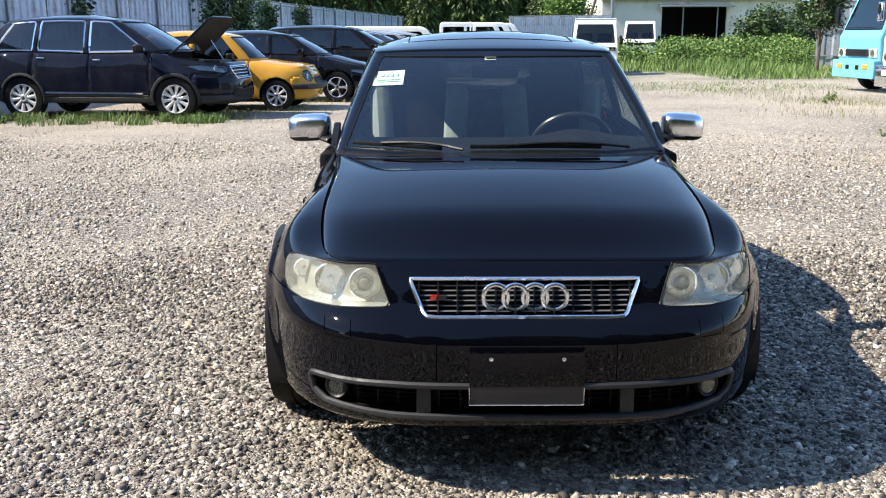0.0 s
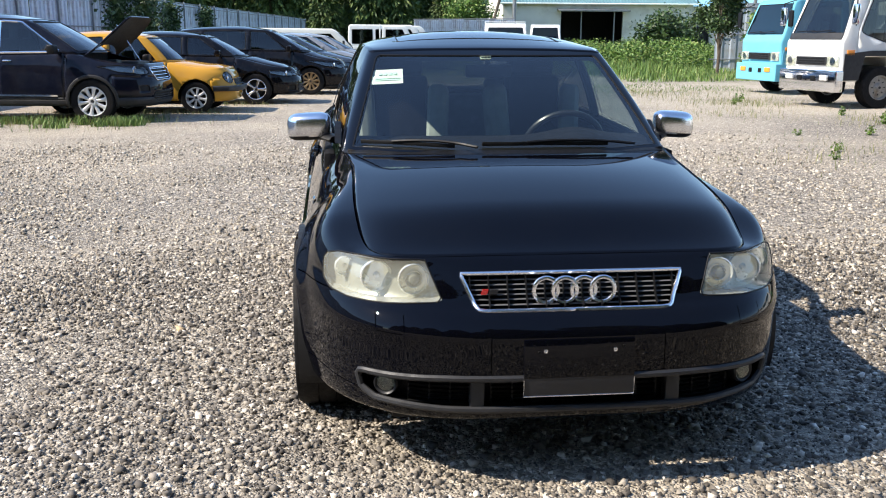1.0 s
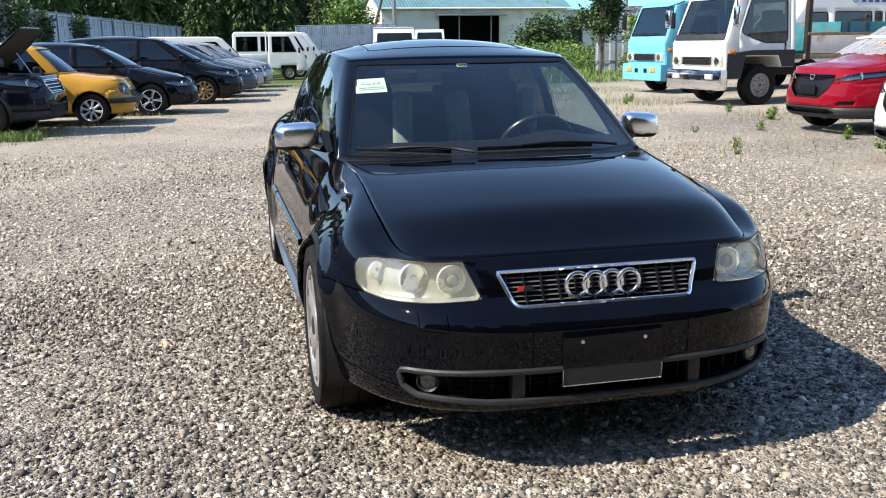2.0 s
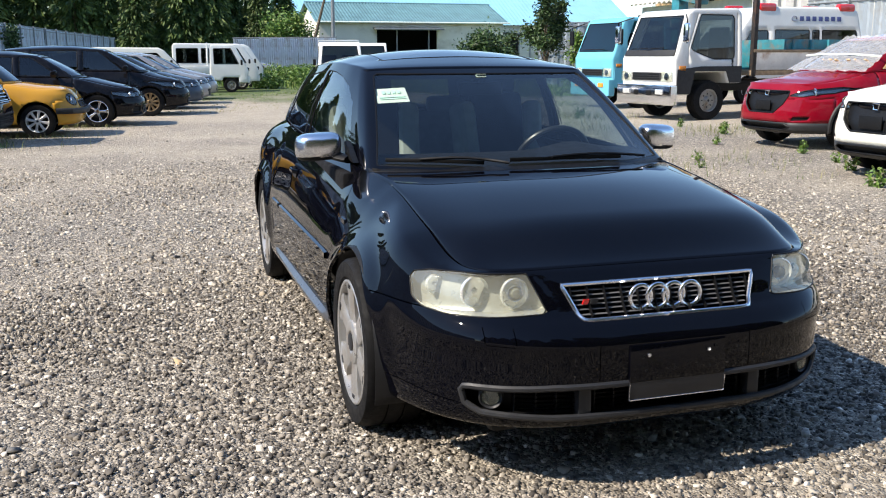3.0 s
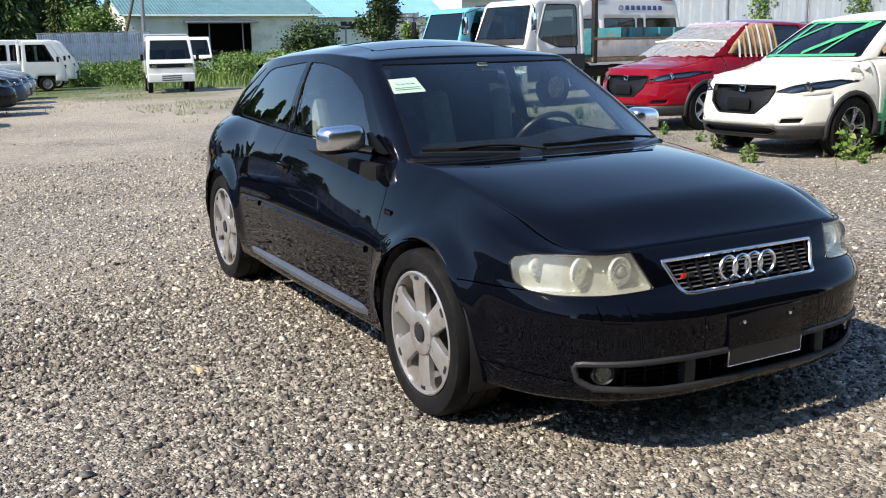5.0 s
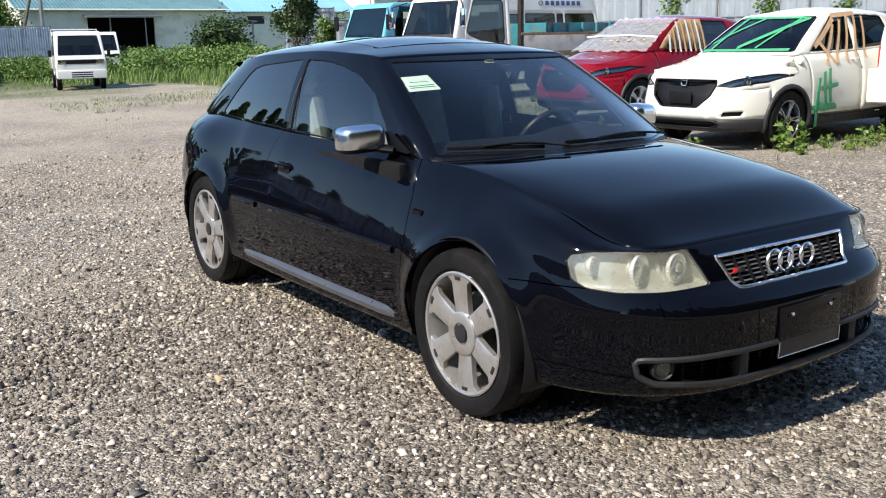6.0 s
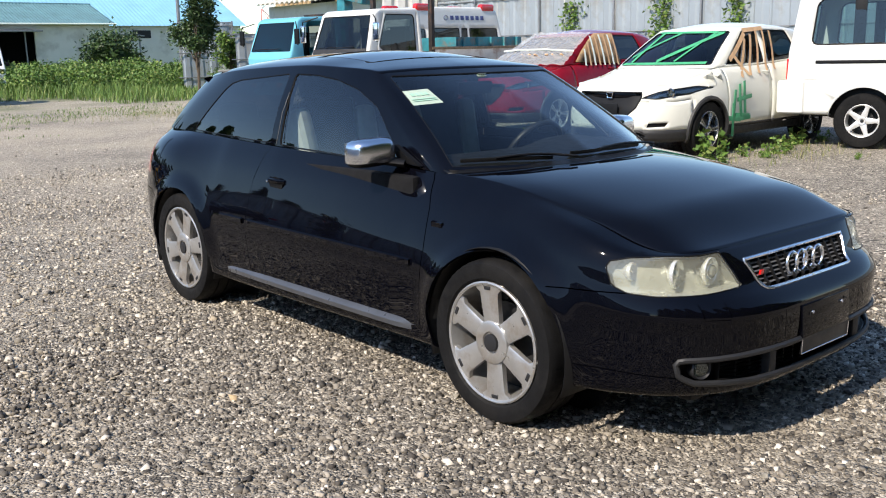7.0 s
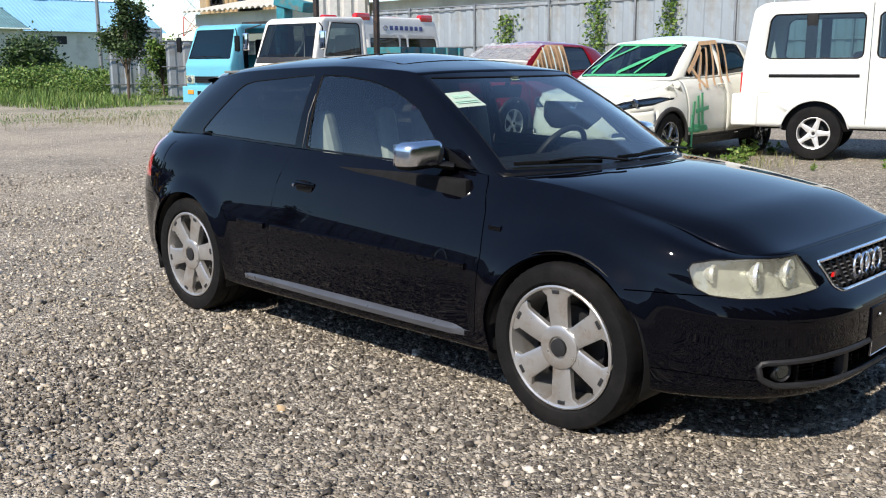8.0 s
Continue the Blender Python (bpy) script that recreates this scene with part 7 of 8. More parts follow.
stones("gravel_stones", "loose grey and white crushed stones", XS, YS, SZ, STONE)
stones("pale_stones", "paler sandy stones farther down the yard", XS2, YS2, SZ2, PALESTONE)
xs, ys = soft(90, -5.0, 3.5, -3.0, 6.5, 1.5)
stones("pebbles", "larger tan and grey pebbles on the gravel", xs, ys, rng.uniform(0.016, 0.030, len(xs)), island_material("pebble_mix", [(0.0, (0.14, 0.135, 0.13)), (0.5, (0.38, 0.34, 0.27)), (0.8, (0.52, 0.38, 0.22)), (1.0, (0.66, 0.63, 0.56))]))


# ---- plants ----
LEAF = island_material("weed_leaf", [(0.0, (0.06, 0.125, 0.018)), (0.4, (0.105, 0.20, 0.028)), (0.75, (0.16, 0.265, 0.045)), (1.0, (0.28, 0.31, 0.09))], 0.6, 20)
DARKLEAF = island_material("shrub_leaf", [(0.0, (0.020, 0.045, 0.010)), (0.5, (0.036, 0.075, 0.016)), (1.0, (0.075, 0.13, 0.030))], 0.55, 20)
CEDAR = island_material("cedar_spray", [(0.0, (0.022, 0.047, 0.010)), (0.45, (0.047, 0.090, 0.016)), (0.8, (0.094, 0.144, 0.025)), (1.0, (0.144, 0.180, 0.040))], 0.7, 10)
STRAW = island_material("dry_grass", [(0.0, (0.10, 0.15, 0.03)), (0.5, (0.20, 0.22, 0.07)), (1.0, (0.36, 0.31, 0.15))], 0.8, 20)
BARK = surface("bark", (0.10, 0.075, 0.05), 0.9, vary=0.3, scale=12, grain=0.5, grain_scale=40)


def blades(name, label, xs, ys, height, width, material, lean=0.35, base=None, kind="stuff", category="grass"):
    """Bent grass blades: a strip of two quads narrowing to the tip."""
    n = len(xs)
    a = rng.uniform(0, 2 * np.pi, n)
    h = height * rng.uniform(0.5, 1.3, n)
    w = width * rng.uniform(0.6, 1.4, n)
    b = rng.uniform(0.1, 1.0, n) * lean * h
    dx, dy = np.cos(a), np.sin(a)
    px, py = -dy, dx
    z0 = 0.010 * np.clip(xs - 1.5, 0, 14) - 0.01 if base is None else base
    rows = []
    for f, ww in ((0, 1.0), (0.55, 0.8), (1.0, 0.12)):
        off = b * f * f
        for sgn in (-1, 1):
            rows.append(np.stack([xs + dx * off + px * w * ww * sgn / 2, ys + dy * off + py * w * ww * sgn / 2, z0 + h * f], 1))
    v = np.stack(rows, 1).reshape(-1, 3)
    q = np.array([[0, 1, 3, 2], [2, 3, 5, 4]])
    faces = (q[None] + (np.arange(n) * 6)[:, None, None]).reshape(-1, 4)
    return tagged(new(name, fast_mesh(name, v, faces, material)), label, category, kind=kind)


def leaf_cloud(points, size, flat=0.5):
    """Small pointed leaves (two triangles folded on the rib) at points, turned at random."""
    n = len(points)
    d = rng.normal(size=(n, 3))
    d[:, 2] *= flat
    d /= np.linalg.norm(d, axis=1)[:, None]
    r = rng.normal(size=(n, 3))
    side = np.cross(d, r)
    side /= np.linalg.norm(side, axis=1)[:, None]
    s = size * rng.uniform(0.55, 1.35, n)[:, None]
    p = np.asarray(points)
    up = np.cross(side, d) * 0.12
    v = np.stack([p, p + (d * 0.5 + side * 0.34 + up) * s, p + d * s, p + (d * 0.5 - side * 0.34 + up) * s], 1).reshape(-1, 3)
    q = np.array([[0, 1, 2], [0, 2, 3]])
    return v, (q[None] + (np.arange(n) * 4)[:, None, None]).reshape(-1, 3)


def weed_clump(m, label, count, spread_r, height, leaf, name="weed", group="weeds along the wheels"):
    """One leafy weed: several stalks with leaves along them."""
    c = thing(name, m, label, "weed", group)
    stalks = bmesh.new()
    pts = []
    for k in range(count):
        a, r = rng.uniform(0, 6.28), spread_r * math.sqrt(rng.uniform(0, 1))
        h = height * rng.uniform(0.5, 1.1)
        p0 = Vector((math.cos(a) * r * 0.4, math.sin(a) * r * 0.4, -0.02))
        p1 = Vector((math.cos(a) * r, math.sin(a) * r, h))
        tube([p0, (p0 + p1) / 2 + Vector((0, 0, h * 0.1)), p1], 0.004, 4, bm=stalks)
        for q in range(14):
            f = rng.uniform(0.15, 1.0)
            pts.append(np.array(p0.lerp(p1, f)) + rng.normal(0, 0.02, 3))
    part("stalks", stalks, LEAF, c)
    v, f = leaf_cloud(np.array(pts), leaf)
    o = new("leaves", fast_mesh("leaves", v, f, LEAF))
    o.parent = c
    return c


proto = [weed_clump(spot(6.50, 3.85, 0), "leafy green weed at the wheel of a parked car", 8, 0.18, 0.34, 0.085), weed_clump(spot(7.0, 3.45, 40), "low leafy weed on the gravel", 5, 0.12, 0.16, 0.06)]
random.seed(11)
for x, y, k, s in ((5.45, 4.4, 0, 0.9), (6.3, 3.6, 1, 1.2), (7.5, 3.55, 0, 1.0), (7.0, 3.75, 1, 1.4), (7.9, 3.7, 0, 0.8), (8.5, 3.9, 0, 1.0), (9.0, 3.8, 1, 1.4), (6.6, 6.3, 1, 1.2), (6.2, 5.6, 0, 0.8), (6.9, 7.3, 0, 0.8),
                   (6.6, 8.9, 1, 1.2), (7.7, 10.4, 0, 0.9), (8.3, 11.2, 1, 1.3), (7.9, 12.0, 0, 0.7), (9.7, 12.2, 0, 0.8), (5.2, 7.2, 1, 1.0), (4.8, 6.5, 1, 0.8), (5.6, 9.0, 1, 0.8), (7.6, 15.6, 0, 0.8), (7.2, 14.9, 1, 1.2), (8.2, 2.0, 1, 1.0), (7.5, 2.6, 1, 0.8)):
    s *= 0.62
    copy_thing(proto[k], spot(x, y, random.uniform(0, 360)) @ Matrix.Diagonal((s, s, s, 1)))

# grass: along the rows, and the rank meadow past the lane
xs, ys = [], []
for cx, cy, rx, ry, n in ((-6.0, 11.9, 2.6, 0.5, 900), (-3.9, 13.9, 1.6, 0.6, 500), (-9.0, 11.6, 2.2, 0.8, 700), (-2.8, 16.1, 1.0, 0.6, 200), (7.4, 3.5, 1.6, 0.8, 500), (8.4, 10.6, 1.4, 1.2, 500), (7.4, 15.2, 1.4, 1.6, 700), (6.6, 18.5, 2.5, 2.0, 900), (5.4, 6.8, 1.4, 1.6, 260), (6.2, 12.5, 1.4, 1.6, 260)):
    xs.append(rng.normal(cx, rx / 2, n))
    ys.append(rng.normal(cy, ry / 2, n))
blades("grass_tufts", "thin grass growing through the gravel", np.concatenate(xs), np.concatenate(ys), 0.10, 0.007, STRAW, 0.9)
n = 52000
ax, ay = rng.uniform(2, 40, n * 2), 24 + 46 * rng.uniform(0, 1, n * 2) ** 1.1
keep = np.array([noise.noise(Vector((a * 0.16, b * 0.16, 1))) * 9 + b > 26 + max(0, 9 - a) * 1.3 and not (b < 33 and 8 - a > 0 and b < 30) for a, b in zip(ax, ay)])
edge = np.array([noise.noise(Vector((a * 0.16, b * 0.16, 1))) * 9 + b - 26 - max(0, 9 - a) * 1.3 for a, b in zip(ax[keep], ay[keep])])
blades("meadow_grass", "rank green meadow grass behind the yard", ax[keep], ay[keep], 0.06 + 0.34 * np.clip(edge / 9, 0, 1), 0.022, LEAF, 0.9)
bx, by = rng.uniform(-1, 26, 9000), rng.uniform(19, 36, 9000)
keep = np.array([noise.noise(Vector((a * 0.35, b * 0.35, 5))) > 0.12 + max(0, 24 - b) * 0.03 for a, b in zip(bx, by)])
gx2, gy2 = rng.uniform(-8.2, -3.4, 9000), rng.normal(11.75, 0.32, 9000)
tuft = np.array([noise.noise(Vector((x * 2.1, y * 2.1, 4.0))) for x, y in zip(gx2, gy2)]) > 0.02
blades("weedy_grass", "green grass along the parked row", gx2[tuft], gy2[tuft], 0.13, 0.010, LEAF, 0.9)
blades("dry_grass", "short straw-coloured grass in patches", bx[keep], by[keep], 0.05, 0.018, STRAW, 0.9)
bx, by = rng.uniform(-2, 22, 30000), rng.uniform(15, 32, 30000)
keep = np.array([noise.noise(Vector((a * 0.22, b * 0.22, 9))) * 1.0 + noise.noise(Vector((a * 0.9, b * 0.9, 2))) * 0.35 > 0.42 - (b - 15) * 0.035 and (a > 2 or b > 27) for a, b in zip(bx, by)])
blades("low_grass", "low green grass spreading over the gravel", bx[keep], by[keep], 0.055, 0.016, LEAF, 0.9)
bx, by = rng.uniform(3, 20, 9000), 46 + rng.uniform(0, 10, 9000)
blades("verge_grass", "tall grass below the far fence", bx, by, 0.5, 0.03, LEAF, 0.8)


def thicket(name, label, centres, size, n, leaf, material, stretch=(1, 1, 1)):
    """A rank bank of weeds: many overlapping clumps of leaves with an uneven top, as one mass."""
    pts = []
    for (x, y, z, r) in centres:
        d = rng.normal(size=(n, 3))
        d /= np.linalg.norm(d, axis=1)[:, None]
        p = d * (r * rng.uniform(0.3, 1.0, (n, 1)) ** 0.5) * np.array(stretch)
        p = p[p[:, 2] > -z]
        pts.append(p + np.array([x, y, z + 0.010 * min(max(x - 1.5, 0), 14)]))
    v, f = leaf_cloud(np.concatenate(pts), leaf)
    return tagged(new(name, fast_mesh(name, v, f, material)), label, "weeds", kind="stuff")


cent = []
for k in range(150):
    a = rng.uniform(9.0, 33.0)
    d = rng.uniform(40, 60)
    x, y = -3 + d * math.sin(radians(a)), -3 + d * math.cos(radians(a))
    h = rng.uniform(0.35, 0.85) * (1.0 if a > 14 else 0.7)
    cent.append((x, y, h * 0.6, h))
thicket("weed_bank", "bank of tall green weeds before the warehouse", cent, 1, 800, 0.11, LEAF, (1.5, 1.0, 1.0))
cent = [(12.5 + 10 * rng.uniform(), 30 + 8 * rng.uniform(), 0.4, rng.uniform(0.4, 0.9)) for _ in range(40)]
thicket("weed_bank", "lush green weeds by the grey fence", cent, 1, 700, 0.08, LEAF, (1.4, 1.0, 1.0))


def broadleaf(m, label, height, crown_r, leaves, leaf, name="tree", group="", seed=1, mat=None):
    """A small tree: tapered trunk, limbs, and leaves in uneven clumps round the limb ends."""
    c = thing(name, m, label, "tree", group)
    r = random.Random(seed)
    wood = bmesh.new()
    tips = []
    trunk_h = height * 0.45
    tube([(0, 0, -0.1), (0.04, 0.02, trunk_h * 0.5), (0.0, 0.06, trunk_h)], 0.05 * height / 3, 7, bm=wood)
    for k in range(11):
        a, up = r.uniform(0, 6.28), r.uniform(0.2, 1.0)
        z0 = trunk_h * r.uniform(0.15, 1.0)
        tip = Vector((math.cos(a) * crown_r * r.uniform(0.5, 1.0), math.sin(a) * crown_r * r.uniform(0.5, 1.0), z0 + (height - z0) * up))
        mid = Vector((tip.x * 0.45, tip.y * 0.45, (z0 + tip.z) / 2 + 0.1))
        tube([(0, 0.03, z0), mid, tip], 0.018 * height / 3, 5, bm=wood)
        tips += [tip, mid.lerp(tip, 0.5)]
    part("trunk", wood, BARK, c)
    pts = []
    for t in tips:
        rad = crown_r * r.uniform(0.22, 0.46)
        d = rng.normal(size=(leaves // len(tips), 3)) * rad * 0.55
        pts.append(d + np.array(t))
    v, f = leaf_cloud(np.concatenate(pts), leaf)
    o = new("crown", fast_mesh("crown", v, f, mat or DARKLEAF))
    o.parent = c
    return c


broadleaf(pose(11.9, 27.4, 0.20), "dark green young tree with an open crown", 3.1, 0.72, 8000, 0.10, seed=3)
broadleaf(pose(20.5, 56, 0.28), "bushy shrub before the white warehouse", 2.6, 1.5, 6000, 0.14, seed=5, name="shrub")
broadleaf(pose(16.0, 44.0, 0.28), "low green bush in the meadow", 2.0, 1.4, 2400, 0.2, seed=8, name="shrub")
broadleaf(pose(14.6, 29.9, 0.25), "climbing shrub on the grey fence", 2.0, 0.5, 2400, 0.13, seed=9, name="shrub", mat=LEAF)
broadleaf(pose(8.9, 66.0, 0.28), "round green tree beside the utility pole", 3.9, 2.0, 6000, 0.2, seed=6, mat=LEAF)


def cedar_mesh(seed, height):
    """Sprays of a cedar crown: drooping tufts in whorls, narrow at the top, with gaps."""
    r = np.random.default_rng(seed)
    pts, dirs, sz = [], [], []
    whorls = int(height * 3.0)
    for k in range(whorls):
        z = height * (0.10 + 0.90 * k / whorls)
        rad = (0.35 + 1.35 * (1 - (z / height)) ** 0.7) * r.uniform(0.7, 1.25)
        arms = r.integers(6, 10)
        a0 = r.uniform(0, 6.28)
        for j in range(arms):
            a = a0 + 6.28 * j / arms + r.uniform(-0.3, 0.3)
            for f in np.linspace(0.15, 1, 7):
                for _ in range(5):
                    pts.append((math.cos(a) * rad * f + r.normal(0, 0.14), math.sin(a) * rad * f + r.normal(0, 0.14), z - 0.42 * rad * f * f + r.normal(0, 0.09)))
                    dirs.append((math.cos(a) * 0.7 + r.normal(0, 0.3), math.sin(a) * 0.7 + r.normal(0, 0.3), -0.7 + r.normal(0, 0.3)))
                    sz.append(0.40 * r.uniform(0.6, 1.5))
    p, d, s = np.array(pts), np.array(dirs), np.array(sz)[:, None]
    d /= np.linalg.norm(d, axis=1)[:, None]
    side = np.cross(d, r.normal(size=d.shape))
    side /= np.linalg.norm(side, axis=1)[:, None]
    v = np.stack([p, p + (d * 0.55 + side * 0.17) * s, p + d * s, p + (d * 0.55 - side * 0.17) * s], 1).reshape(-1, 3)
    f = (np.array([[0, 1, 2], [0, 2, 3]])[None] + (np.arange(len(p)) * 4)[:, None, None]).reshape(-1, 3)
    return fast_mesh("crown", v, f, CEDAR)


cedars = []
for seed, h in ((1, 10.0), (2, 11.5), (3, 9.0)):
    t = thing("cedar_tree", pose(0, 0, 0), "tall dark green cedar of the wood behind the yard and the added south rows", "tree", "cedar wood")
    part("trunk", tube([(0, 0, -0.3), (0.05, 0, h * 0.4), (0, 0.05, h * 0.92)], 0.16, 7), BARK, t)
    o = new("crown", cedar_mesh(seed, h))
    o.parent = t
    cedars.append(t)
random.seed(21)
first = True
row = 0
spots = []
for y0, x0, x1, step in ((78, -46, 6, 2.5), (83, -52, 9, 2.5), (89, -60, 14, 2.6)):
    x = x0
    while x < x1:
        spots.append((x + random.uniform(-0.9, 0.9), y0 + random.uniform(-2, 2) + max(0, -x - 10) * -0.35))
        x += step
# unseen rows south of the yard, added to darken reflections in the black lacquer
for y0 in (-20, -22.5):
    for x in np.arange(-28, 28, 1.9):
        spots.append((x + random.uniform(-0.6, 0.6), y0 + random.uniform(-1, 1)))
for k, (x, y) in enumerate(spots):
    # the added rows are scaled up to reach higher in those reflections
    s = random.uniform(0.8, 1.15) * (1.5 if y < 0 else 1.0)
    m = pose(x, y, ground_z(x, y), 0, 0, random.uniform(0, 360)) @ Matrix.Diagonal((s, s, s, 1))
    if k < 3:
        cedars[k].matrix_world = m
    else:
        copy_thing(cedars[k % 3], m)


# ---- fences ----
BLUEGREY = surface("blue_grey_sheet", (0.44, 0.50, 0.60), 0.5, 0.2, vary=0.25, scale=1.2, dirt=(0.16, 0.11, 0.08), dirt_scale=1.1)
ZINC = surface("zinc_sheet", (0.36, 0.40, 0.43), 0.45, 0.35, vary=0.12, scale=0.9, dirt=(0.28, 0.25, 0.20), dirt_scale=0.8)
POST = surface("galvanised_post", (0.24, 0.25, 0.26), 0.5, 0.5, vary=0.15, scale=5)


def panel_mesh(name, width, height, ribs, depth, material):
    """One ribbed steel sheet, standing on z = 0."""
    prof = []
    for k in range(ribs):
        x = width * k / ribs
        u = width / ribs
        prof += [(x, 0), (x + u * 0.30, 0), (x + u * 0.42, depth), (x + u * 0.78, depth), (x + u * 0.90, 0)]
    prof.append((width, 0))
    b = sheet([[(x, y, z) for x, y in prof] for z in (0, height * 0.5, height)])
    bmesh.ops.recalc_face_normals(b, faces=b.faces[:])
    return link_mesh(name, b, material, smooth=False)


def fence(name, label, p0, p1, height, width, ribs, depth, material, lean=0.0, seed=1, rails=True):
    a = math.degrees(math.atan2(p1[1] - p0[1], p1[0] - p0[0]))
    length = math.hypot(p1[0] - p0[0], p1[1] - p0[1])
    root = thing(name, pose(p0[0], p0[1], 0, 0, 0, a), label, "fence", kind="structure")
    me = panel_mesh("panel", width - 0.004, height, ribs, depth, material)
    r = random.Random(seed)
    n = int(length / width)
    for k in range(n):
        f = (k + 0.5) / n
        gz = ground_z(p0[0] + (p1[0] - p0[0]) * f, 0)
        o = new("panel", me)
        o.parent = root
        o.matrix_basis = pose(k * width, r.uniform(-0.008, 0.008), gz - 0.03 + r.uniform(-0.02, 0.02), r.uniform(-0.6, 0.6) + lean, 0, r.uniform(-0.25, 0.25))
        if k % 3 == 0:
            part("post", block((0.06, 0.06, height + 0.12), (k * width, 0.08, gz + height / 2), 0.008), POST, root)
    if rails:
        for z in (0.45, height * 0.55, height - 0.12):
            gz0, gz1 = ground_z(p0[0], 0), ground_z(p1[0], 0)
            part("rail", tube([(0, 0.055, z + gz0), (length, 0.055, z + gz1)], 0.022, 6), POST, root)
        part("cap", tube([(0, 0.0, height + ground_z(p0[0], 0)), (length, 0.0, height + ground_z(p1[0], 0))], 0.03, 6), POST, root)
    return root


fence("fence_west", "tall blue grey ribbed steel fence with climbing vines", (-7.8, 33.6), (-12.3, -7.0), 3.0, 0.90, 3, 0.04, BLUEGREY, seed=2)
fence("fence_northwest", "blue grey ribbed steel fence, lower and weathered", (-3.2, 74.5), (-7.9, 34.6), 2.75, 0.90, 3, 0.04, BLUEGREY, seed=3)
fence("fence_north", "leaning blue corrugated fence in the grass", (10.6, 57.5), (4.2, 58.4), 2.45, 0.80, 6, 0.05, BLUEGREY, lean=-4, seed=4)
fence("fence_east", "tall grey zinc sheet fence along the yard", (21.9, -12.0), (21.9, 26.5), 3.15, 1.1, 2, 0.035, ZINC, seed=5)
fence("fence_northeast", "grey zinc sheet fence by the meadow", (21.8, 27.0), (14.3, 29.4), 2.0, 1.1, 2, 0.035, ZINC, seed=6)
fence("fence_northeast", "taller grey zinc sheets by the young tree", (15.6, 31.6), (13.5, 32.2), 2.5, 1.0, 2, 0.035, ZINC, seed=8)
# vines
for (x, y, h, w, nm) in ((-8.2, 30.6, 3.2, 2.2, 3), (-7.7, 33.0, 3.0, 2.4, 3), (-9.4, 21.0, 3.1, 0.9, 2), (-7.6, 37.5, 2.6, 2.0, 3), (-6.9, 43.0, 2.6, 1.6, 2), (-10.1, 13.5, 3.1, 0.5, 1)):
    pts = []
    for _ in range(900 * nm):
        z = h * rng.uniform(0, 1) ** 0.7
        pts.append((x + 0.16 + rng.normal(0, 0.10), y + rng.normal(0, w / 2) * (0.35 + 0.65 * z / h), z + rng.normal(0, 0.1)))
    v, f = leaf_cloud(np.array(pts), 0.15)
    tagged(new("vine", fast_mesh("vine", v, f, DARKLEAF)), "dark green creeper hanging over the steel fence", "vine", "vines")
for (y, h, w) in ((15.8, 3.0, 0.22), (13.2, 3.2, 0.16), (19.5, 2.6, 0.2), (5.2, 2.6, 0.12)):
    pts = [(21.78 + rng.normal(0, 0.06), y + rng.normal(0, w), 0.3 + h * rng.uniform(0, 1)) for _ in range(700)]
    v, f = leaf_cloud(np.array(pts), 0.13)
    tagged(new("vine", fast_mesh("vine", v, f, LEAF)), "green creeper climbing a post of the zinc fence", "vine", "vines")


# ---- buildings ----
PLASTER = surface("cream_plaster", (0.66, 0.63, 0.55), 0.8, vary=0.06, scale=0.6, dirt=(0.42, 0.38, 0.31), dirt_scale=0.5)
TEALROOF = surface("teal_roof_tile", (0.10, 0.20, 0.22), 0.45, vary=0.2, scale=1.0)
BLUEROOF = surface("pale_blue_roof", (0.26, 0.52, 0.72), 0.5, vary=0.08, scale=0.5)
TANWALL = surface("tan_corrugated", (0.50, 0.34, 0.17), 0.6, vary=0.1, scale=0.8)
# near black: shade of open interiors put into colour; also dark windows and frames
SHADE = surface("shade_and_frame_dark", (0.02, 0.02, 0.022), 0.9, vary=0.3)


def roof_sheet(width, run, rise, pitch, depth, material, parent, m, name="roof"):
    """A roof slope with real ribs: width along x, rising along +y."""
    n = int(width / pitch)
    prof = []
    for k in range(n):
        prof += [(k * pitch, 0.0), (k * pitch + pitch * 0.3, depth), (k * pitch + pitch * 0.6, depth), (k * pitch + pitch * 0.8, 0.0)]
    prof.append((width, 0.0))
    rows = []
    steps = max(2, int(run / 0.6))
    for j in range(steps + 1):
        f = j / steps
        rows.append([(x, run * f, rise * f + d + 0.02 * (j % 2)) for x, d in prof])
    o = part(name, sheet(rows), material, parent, smooth=False)
    o.matrix_basis = m
    return o


wh = thing("warehouse", pose(15.85, 92.4, 0.13), "cream warehouse with a teal tiled roof and open bay", "building")
W, D, EV, RG = 19.6, 11.0, 4.65, 6.55
for x0, x1, z0, z1 in ((0, 5.9, 0, EV), (5.9, 12.3, 3.85, EV), (12.3, W, 0, EV)):
    part("wall", block((x1 - x0, 0.25, z1 - z0), ((x0 + x1) / 2, 0, (z0 + z1) / 2)), PLASTER, wh)
part("wall", block((0.25, D, EV), (W - 0.125, D / 2 + 0.13, EV / 2)), PLASTER, wh)
part("wall", block((0.25, D, EV), (0.125, D / 2 + 0.13, EV / 2)), PLASTER, wh)
part("wall", block((W, 0.25, EV), (W / 2, D + 0.26, EV / 2)), PLASTER, wh)
part("gable", prism([(0, EV), (D + 0.3, EV), (D / 2, RG - 0.1)], 0.25, "x", W - 0.25), PLASTER, wh)
part("gable", prism([(0, EV), (D + 0.3, EV), (D / 2, RG - 0.1)], 0.25, "x", 0), PLASTER, wh)
# the slab's near-black colour stands in for the shade inside the bay
part("floor_slab", block((W, D, 0.1), (W / 2, D / 2, 0.0)), SHADE, wh)
